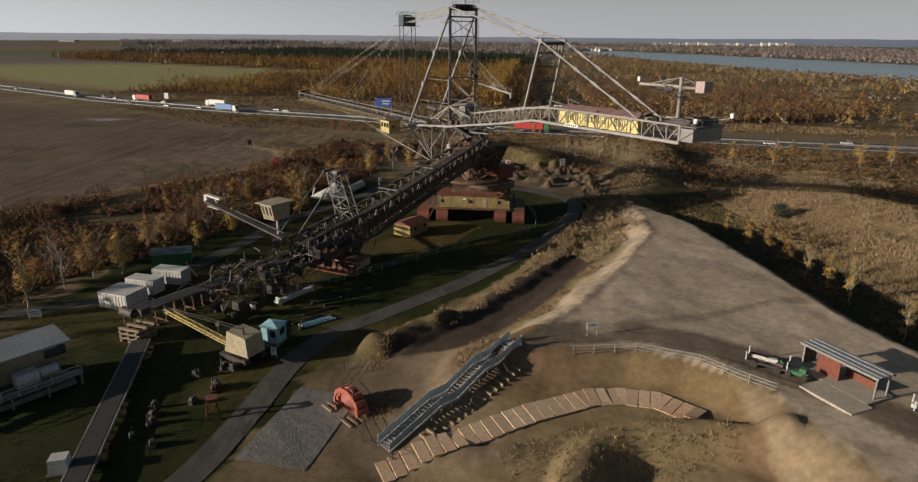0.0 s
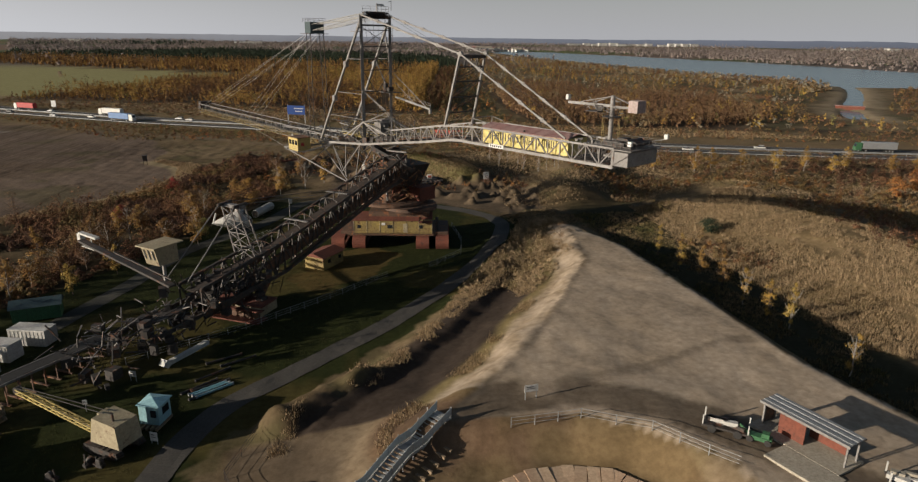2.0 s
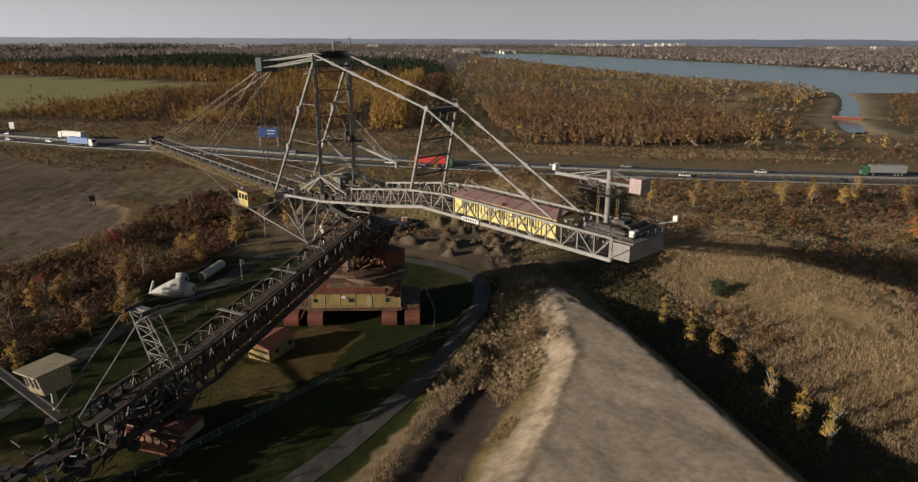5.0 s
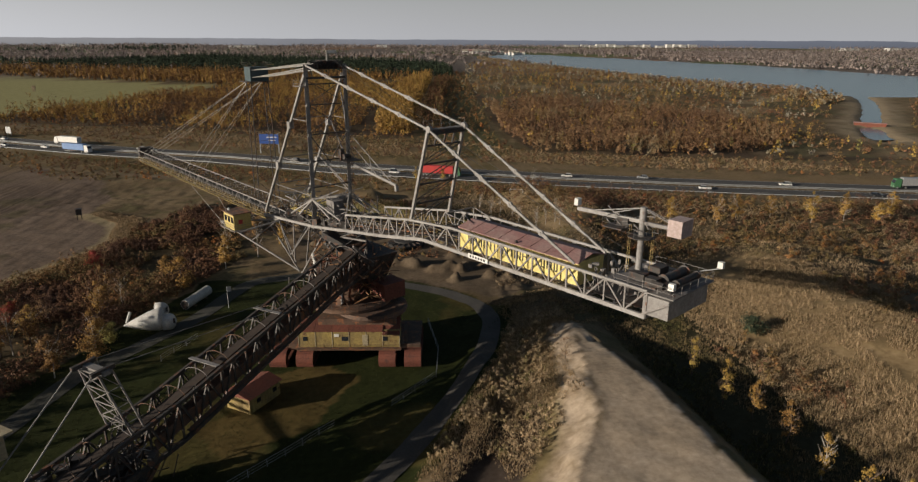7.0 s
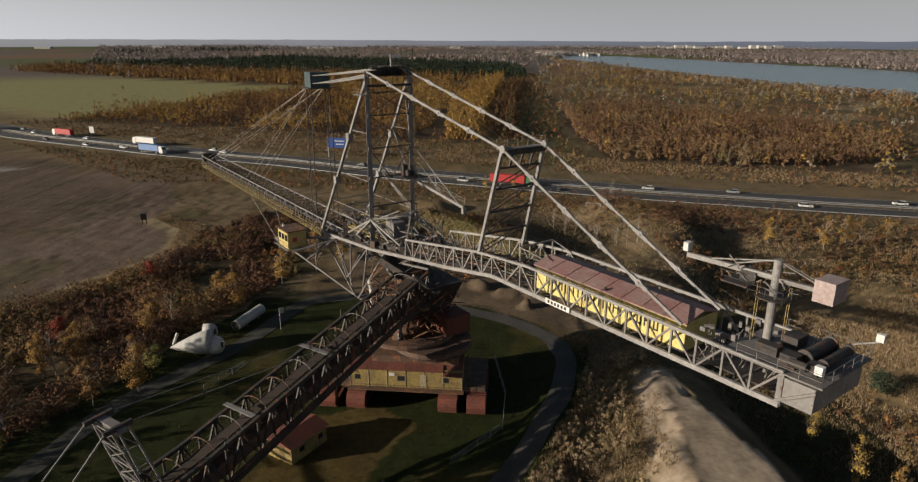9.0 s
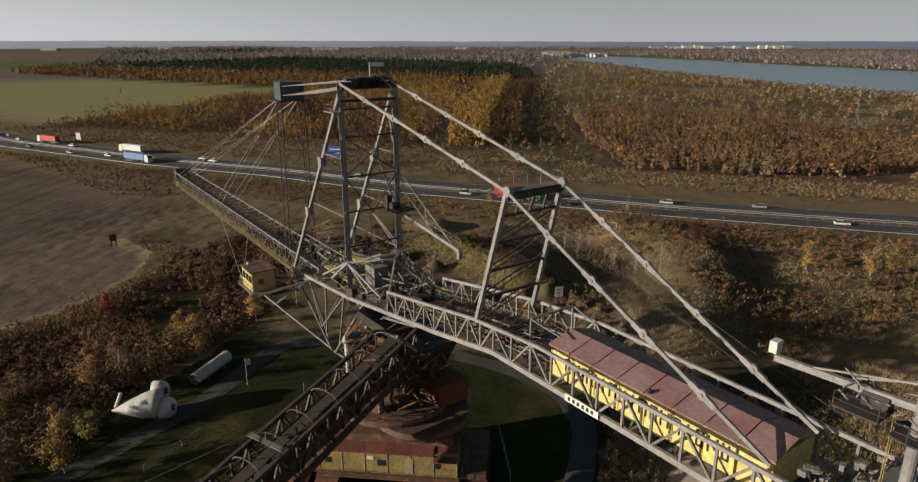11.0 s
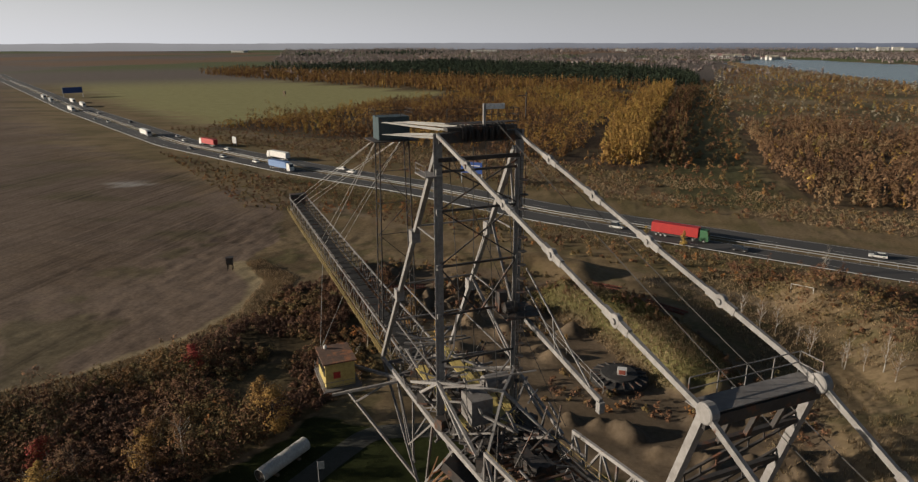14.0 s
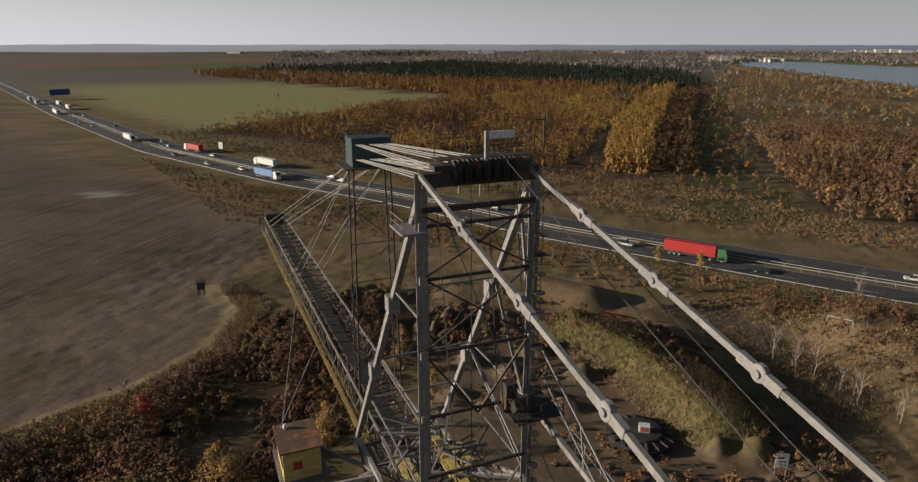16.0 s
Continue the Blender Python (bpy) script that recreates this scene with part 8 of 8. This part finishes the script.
# dry grass tufts
def tufts(name, label, poly, spacing, seed, hmin, hmax, keep, mid, blades=14, mat=STRAW):
    x, y, rg = scatter(poly, spacing, seed, keep)
    n = len(x)
    hh = rg.uniform(hmin, hmax, n)
    z = height(x, y)
    ang = rg.random((n, blades)) * 6.2832
    lean = rg.uniform(0.15, 0.7, (n, blades)) * hh[:, None]
    bx, by = x[:, None] + rg.normal(0, 0.26, (n, blades)), y[:, None] + rg.normal(0, 0.26, (n, blades))
    w = 0.022 + 0.03 * hh[:, None]
    p0 = np.stack([bx - np.sin(ang) * w, by + np.cos(ang) * w, np.broadcast_to(z[:, None] - 0.05, bx.shape)], -1)
    p1 = np.stack([bx + np.sin(ang) * w, by - np.cos(ang) * w, np.broadcast_to(z[:, None] - 0.05, bx.shape)], -1)
    p2 = np.stack([bx + np.cos(ang) * lean, by + np.sin(ang) * lean, z[:, None] + hh[:, None] * rg.uniform(0.6, 1.1, (n, blades))], -1)
    v = np.stack([p0, p1, p2], 2).reshape(-1, 3)
    t = np.repeat(np.clip(patch(x, y, 9, seed + 3) * 0.6 + mid + rg.normal(0, 0.1, n), 0, 1), blades * 3)
    f = np.arange(len(v)).reshape(-1, 3)
    nr = np.repeat(unit(np.stack([np.cos(ang), np.sin(ang), np.full(ang.shape, 1.1)], -1)).reshape(-1, 3), 3, 0)
    turn = (np.cross(v[1::3] - v[0::3], v[2::3] - v[0::3]) * nr[::3]).sum(1) < 0
    f[turn] = f[turn][:, ::-1]
    return plants(name, label, "grass", mat, (v, t, f, nr))


tufts("dump_grass", "pale dry grass over the old dump", [(68, 176), (69, 130), (72, 90), (88, 40), (126, 40), (113, 90), (103, 176)], 0.66, 31, 0.4, 0.9, lambda x, y: fbm(x, y, 5, 129) > 0.34, -0.15)
def bank_ok(x, y):
    d = dist_line(x, y, PLATEAU_LEFT)
    wild = smooth(104, 128, y)
    return ~inside(x, y, PLATEAU) & (dist_line(x, y, PATH_RING) > 2.4) & (fbm(x, y, 3.5, 121) > 0.5 - 0.12 * wild) & (((d > 4.2) & (d < 6.6 + 10 * wild)) | ((d > 15 - 4 * wild) & (d < 18.5 + 2 * wild)))
tufts("bank_grass", "straw-coloured grass along the sand bank", [(-14, 60), (10, 70), (20, 82), (38, 117), (46, 158), (26, 150), (14, 122), (-2, 100), (-12, 86)], 0.36, 32, 0.2, 0.6, bank_ok, -0.2, 9)
x, y, rg = scatter([(14, 118), (30, 112), (36, 118), (44, 160), (32, 160), (22, 134)], 1.0, 47, lambda x, y: ~inside(x, y, PLATEAU) & (dist_line(x, y, PLATEAU_LEFT) > 5.5) & (dist_line(x, y, PATH_RING) > 3) & (fbm(x, y, 7, 151) > 0.44))
h = rg.uniform(0.6, 1.7, len(x))
plants("bank_weeds", "tall rust and straw weeds below the sand bank", "weeds", STRAW, crowns(x, y, rg, h, h * 0.35 + 0.2, 70, 0.1, np.clip(rg.normal(0.35, 0.3, len(x)), 0, 0.85), 0.0, 0.6, 1.5, 3, 0.0))
tufts("ridge_grass", "dry brown grass on the tail of the ridge", [(20, 122), (36, 118), (40, 150), (54, 160), (46, 176), (30, 168), (28, 146)], 0.75, 33, 0.3, 0.7, lambda x, y: ~inside(x, y, PLATEAU) & (fbm(x, y, 5, 123) > 0.4) & (dist_line(x, y, PATH_RING) > 2.2), 0.0)
tufts("trench_grass", "grass in the shaded trench", [(50, 170), (52, 120), (55, 92), (58, 70), (70, 50), (74, 90), (68, 130), (68, 170)], 0.8, 34, 0.3, 0.7, lambda x, y: fbm(x, y, 6, 125) > 0.4, 0.4)
tufts("mound_grass", "olive and straw grass on the mound behind the machine", [(-8, 248), (8, 226), (22, 208), (36, 210), (34, 228), (18, 250), (4, 258)], 0.6, 35, 0.4, 0.9, lambda x, y: dist_line(x, y, [(6, 243), (16, 236), (24, 224), (28, 215)]) < 10, 0.35)
tufts("field_edge_grass", "pale dry grass strip along the ploughed field", [(-112, 146), (-90, 178), (-76, 190), (-66, 206), (-63, 222), (-67, 240), (-79, 252), (-76, 255), (-60, 244), (-57, 218), (-70, 186), (-86, 172), (-106, 142)], 0.5, 36, 0.4, 0.8, None, -0.25, 10)
tufts("rough_grass", "dry grass over the rough land by the motorway", [(34, 176), (66, 180), (90, 180), (150, 120), (250, 180), (200, 232), (110, 254), (40, 272), (20, 262), (40, 230)], 1.15, 37, 0.3, 0.9, lambda x, y: off_road(x, y, 15) & (fbm(x, y, 9, 131) > 0.36), 0.05, 12)
tufts("front_grass", "dry grass on the near slope", [(-14, 42), (38, 38), (36, 56), (28, 58), (18, 60), (6, 56), (-8, 50)], 0.7, 38, 0.15, 0.4, lambda x, y: fbm(x, y, 6, 127) > 0.56, 0.1)
tufts("meadow_grass", "tan dry grass between motorway and wood", [(-240, 462), (-60, 380), (40, 336), (150, 298), (220, 290), (190, 318), (86, 350), (50, 396), (-130, 470)], 1.5, 42, 0.5, 1.2, lambda x, y: off_road(x, y, 15) & (fbm(x, y, 14, 137) > 0.38), 0.1, 12)
tufts("verge_grass", "straw grass on the motorway verge", [(-130, 345), (-60, 312), (20, 282), (110, 246), (120, 256), (20, 304), (-60, 334), (-126, 362)], 0.9, 39, 0.3, 0.8, lambda x, y: off_road(x, y, 14), 0.3, 7)


tufts("lawn_grass", "short olive grass on the shaded lawn", [(-62, 44), (-58, 116), (-42, 150), (-28, 184), (0, 184), (20, 180), (31, 165), (28, 146), (20, 130), (2, 104), (-12, 89), (-20, 80), (-26, 60), (-30, 44)], 0.85, 40, 0.08, 0.26, lambda x, y: (dist_line(x, y, PATH_RING) > 2.0) & (dist_line(x, y, LEFT_TRACK) > 2.2) & (fbm(x, y, 7, 133) > 0.38), 0.2, 10, LAWN)


# single trees
def tree(at, h, w, mat, tint, leaves, leaf, bark, label, seed, low=0.15, name="tree", group="trees"):
    rg = np.random.default_rng(seed)
    z = ground_z(*at)
    t = thing(name, label, "tree", (*at, z), 360 * rg.random(), group)
    g = Geo()
    pts = [Vector((0, 0, -0.2))]
    for k in range(1, 6):
        pts.append(Vector((rg.normal(0, 0.06) * h * 0.3, rg.normal(0, 0.06) * h * 0.3, h * 0.17 * k)))
    for k in range(5):
        g.tube(pts[k], pts[k + 1], h * 0.014 * (1 - k * 0.18), 6, h * 0.014 * (1 - (k + 1) * 0.18))
    for k in range(14):
        z0 = h * (low + 0.55 * rg.random())
        a = 6.28 * rg.random()
        p = Vector((0, 0, z0))
        q = p + Vector((math.cos(a) * w * 0.85, math.sin(a) * w * 0.85, h * 0.2))
        g.tube(p, q, h * 0.004, 4, h * 0.0012)
        for j in range(3):
            m = p.lerp(q, 0.4 + 0.2 * j)
            b = a + rg.uniform(-1.2, 1.2)
            g.tube(m, m + Vector((math.cos(b) * w * 0.35, math.sin(b) * w * 0.35, h * 0.1)), h * 0.0022, 3, h * 0.0008)
    part("trunk", g, bark, t)
    bare = mat is BARE
    v, tt, f, nr = crowns(np.array([at[0]]), np.array([at[1]]), rg, np.array([h]), np.array([w]), int(leaves * (2.0 if bare else 3.0)), leaf * (0.42 if bare else 0.72), np.array([tint]), low, 0.8, 1.2, 9, 0.0)
    cr = new("crown", leaf_mesh("crown", mat, v - np.array([at[0], at[1], z]), tt, f, nr))
    cr.parent = t
    return t


TREES = [
    ((-66.5, 92), 12, 2.0, AUTUMN, 0.7, 260, 0.2, BIRCH, "tall white birch with few golden leaves"),
    ((-69, 103), 10, 2.4, BARE, 0.4, 420, 0.2, BIRCH, "bare brown birch beside the track"),
    ((-64, 106), 9, 2.4, AUTUMN, 0.3, 420, 0.2, BIRCH, "brown autumn birch beside the track"),
    ((-60, 108), 8, 2.2, AUTUMN, 0.75, 420, 0.2, BIRCH, "golden birch beside the track"),
    ((-74, 112), 11, 2.6, BARE, 0.2, 520, 0.22, BARK, "bare brown tree in the hedge"),
    ((-84, 170), 9, 2.2, BARE, 0.4, 420, 0.22, BARK, "bare pale tree at the field's edge"),
    ((-52, 123), 6, 1.6, AUTUMN, 0.85, 420, 0.18, BARK, "small golden tree by the hedge"),
    ((-48.3, 133), 6, 1.6, AUTUMN, 0.8, 420, 0.18, BARK, "small golden tree by the hedge"),
    ((-43, 146), 8, 2.0, AUTUMN, 0.3, 520, 0.2, BIRCH, "rust-brown birch by the lawn"),
    ((-38, 150), 10, 2.6, AUTUMN, 0.42, 800, 0.2, BIRCH, "rust and gold tree by the lawn"),
    ((-33, 182), 9, 3.0, AUTUMN, 0.5, 900, 0.2, BARK, "bushy rust-gold tree behind the lawn"),
    ((-37, 186), 7, 2.6, AUTUMN, 0.4, 700, 0.2, BARK, "bushy rust tree behind the lawn"),
    ((-39, 158), 4, 2.4, AUTUMN, 1.0, 700, 0.18, BARK, "low olive-yellow bush by the lawn"),
    ((-27, 196), 9, 2.2, AUTUMN, 0.55, 600, 0.2, BIRCH, "gold birch near the boom"),
    ((-21, 204), 10, 2.0, BARE, 0.3, 420, 0.2, BIRCH, "bare birch near the boom"),
    ((-16, 212), 8, 2.0, AUTUMN, 0.6, 500, 0.2, BIRCH, "gold birch near the boom"),
    ((-30, 212), 9, 2.2, BARE, 0.3, 500, 0.2, BIRCH, "bare brown birch near the boom"),
    ((-24, 222), 9, 2.2, AUTUMN, 0.35, 500, 0.2, BIRCH, "rust birch near the boom"),
    ((-56, 196), 6, 2.2, SCRUB, 0.99, 600, 0.18, BARK, "small crimson bush in the hedge"),
    ((-60, 168), 5, 2.0, SCRUB, 0.95, 600, 0.18, BARK, "small crimson bush in the hedge"),
    ((58.6, 134.8), 7.4, 1.2, AUTUMN, 0.85, 320, 0.13, BARK, "small golden sapling in the shaded trench"),
    ((61.5, 121.9), 6.6, 1.3, AUTUMN, 0.5, 320, 0.14, BARK, "small rust sapling in the shaded trench"),
    ((62.5, 115.6), 7.2, 1.4, AUTUMN, 0.4, 320, 0.14, BARK, "small rust sapling in the shaded trench"),
    ((59.2, 126.0), 7.8, 1.3, AUTUMN, 0.8, 320, 0.14, BARK, "golden sapling in the shaded trench"),
    ((62.6, 101.4), 7.8, 1.2, AUTUMN, 0.75, 340, 0.14, BARK, "golden sapling in the shaded trench"),
    ((64.0, 97.6), 8.0, 1.2, AUTUMN, 0.85, 340, 0.14, BIRCH, "golden birch sapling in the shaded trench"),
    ((62.3, 108.0), 7.2, 1.1, AUTUMN, 0.7, 320, 0.14, BIRCH, "golden birch sapling in the shaded trench"),
    ((63.3, 83.0), 7.0, 1.2, AUTUMN, 0.7, 320, 0.14, BIRCH, "golden birch sapling in the shaded trench"),
    ((38, 137), 4.2, 1.2, BARE, 0.3, 320, 0.14, BARK, "bare brown bush on the sand ridge"),
    ((75.6, 147), 3.6, 3.0, CONIFER, 1.0, 900, 0.2, BARK, "dark green bush on the old dump"),
    ((66, 275), 8, 1.2, BARE, 0.9, 200, 0.16, BIRCH, "slim white birch by the motorway"),
    ((34, 288), 6, 1.2, AUTUMN, 0.8, 400, 0.16, BARK, "small golden tree by the motorway"),
    ((24, 291), 6, 1.2, AUTUMN, 0.85, 400, 0.16, BARK, "small golden tree by the motorway"),
]
for k in range(34):
    s = k / 33
    px, py = np.interp(s, [0, 0.4, 0.7, 1], [-74, -58, -50, -40]), np.interp(s, [0, 0.4, 0.7, 1], [70, 112, 140, 172])
    TREES.append(((px - 1.5 - 9 * rng.random(), py + 5 * rng.random()), 5 + 6 * rng.random(), 1.6 + 1.2 * rng.random(), AUTUMN if k % 3 else BARE, 0.12 + 0.5 * rng.random(), 700, 0.17, BIRCH if k % 2 else BARK, "autumn tree in the hedge with thinning rust and gold leaves"))
for k in range(12):
    TREES.append(((40 + 1.6 * k + 3 * rng.random(), 240 - 2.6 * k + 3 * rng.random()), 5 + 3 * rng.random(), 1.1, BARE, 0.3, 180, 0.16, BIRCH, "slim bare birch on the dark slope"))
for k in range(10):
    TREES.append(((95 + 10 * k + 5 * rng.random(), 222 + 8 * rng.random() - 1.2 * k), 7 + 3 * rng.random(), 2.2, AUTUMN, 0.45 + 0.4 * rng.random(), 500, 0.22, BIRCH, "gold-brown birch on rough ground"))
for k in range(14):
    TREES.append(((150 + 9 * k, 175 + 10 * rng.random() + 2.0 * k), 6 + 2 * rng.random(), 2.6, SCRUB, 0.78 + 0.06 * rng.random(), 420, 0.3, BARK, "russet young oak on rough ground"))
for k, (at, h, w, m, ti, n, lf, bk, lb) in enumerate(TREES):
    tree(at, h, w, m, ti, n, lf, bk, lb, 500 + k)

# ---- slab track (pieces last) ----
slab_pts = np.array([(-8.3, 54.3), (-1.4, 57.3), (7.5, 61.5), (14.4, 64.2), (18.4, 64.6), (22.7, 63.4), (26.5, 59.8)])
track = thing("slab_track", "curved track of sandy concrete slabs up the slope", "slab track", kind="structure")
seg = np.concatenate([[0], np.cumsum(np.hypot(*np.diff(slab_pts, axis=0).T))])
for k in range(30):
    s = seg[-1] * (k + 0.5) / 30
    x, y = np.interp(s, seg, slab_pts[:, 0]), np.interp(s, seg, slab_pts[:, 1])
    x2, y2 = np.interp(s + 0.4, seg, slab_pts[:, 0]), np.interp(s + 0.4, seg, slab_pts[:, 1])
    x1, y1 = np.interp(s - 0.4, seg, slab_pts[:, 0]), np.interp(s - 0.4, seg, slab_pts[:, 1])
    a = math.atan2(y2 - y1, x2 - x1)
    cx, cy = x + math.sin(a) * 1.5, y - math.cos(a) * 1.5
    lo, hi = ground_z(x, y), ground_z(x + math.sin(a) * 3.0, y - math.cos(a) * 3.0)
    o = part("slab", Geo().box((0, 0, 0), (seg[-1] / 30 * 0.93, 3.0, 0.16)), SLAB, track)
    o.matrix_basis = Matrix.Translation((cx, cy, (lo + hi) / 2 + 0.16)) @ Matrix.Rotation(a + rng.normal(0, 0.02), 4, "Z") @ Matrix.Rotation(math.atan2(lo - hi, 3.0), 4, "X")
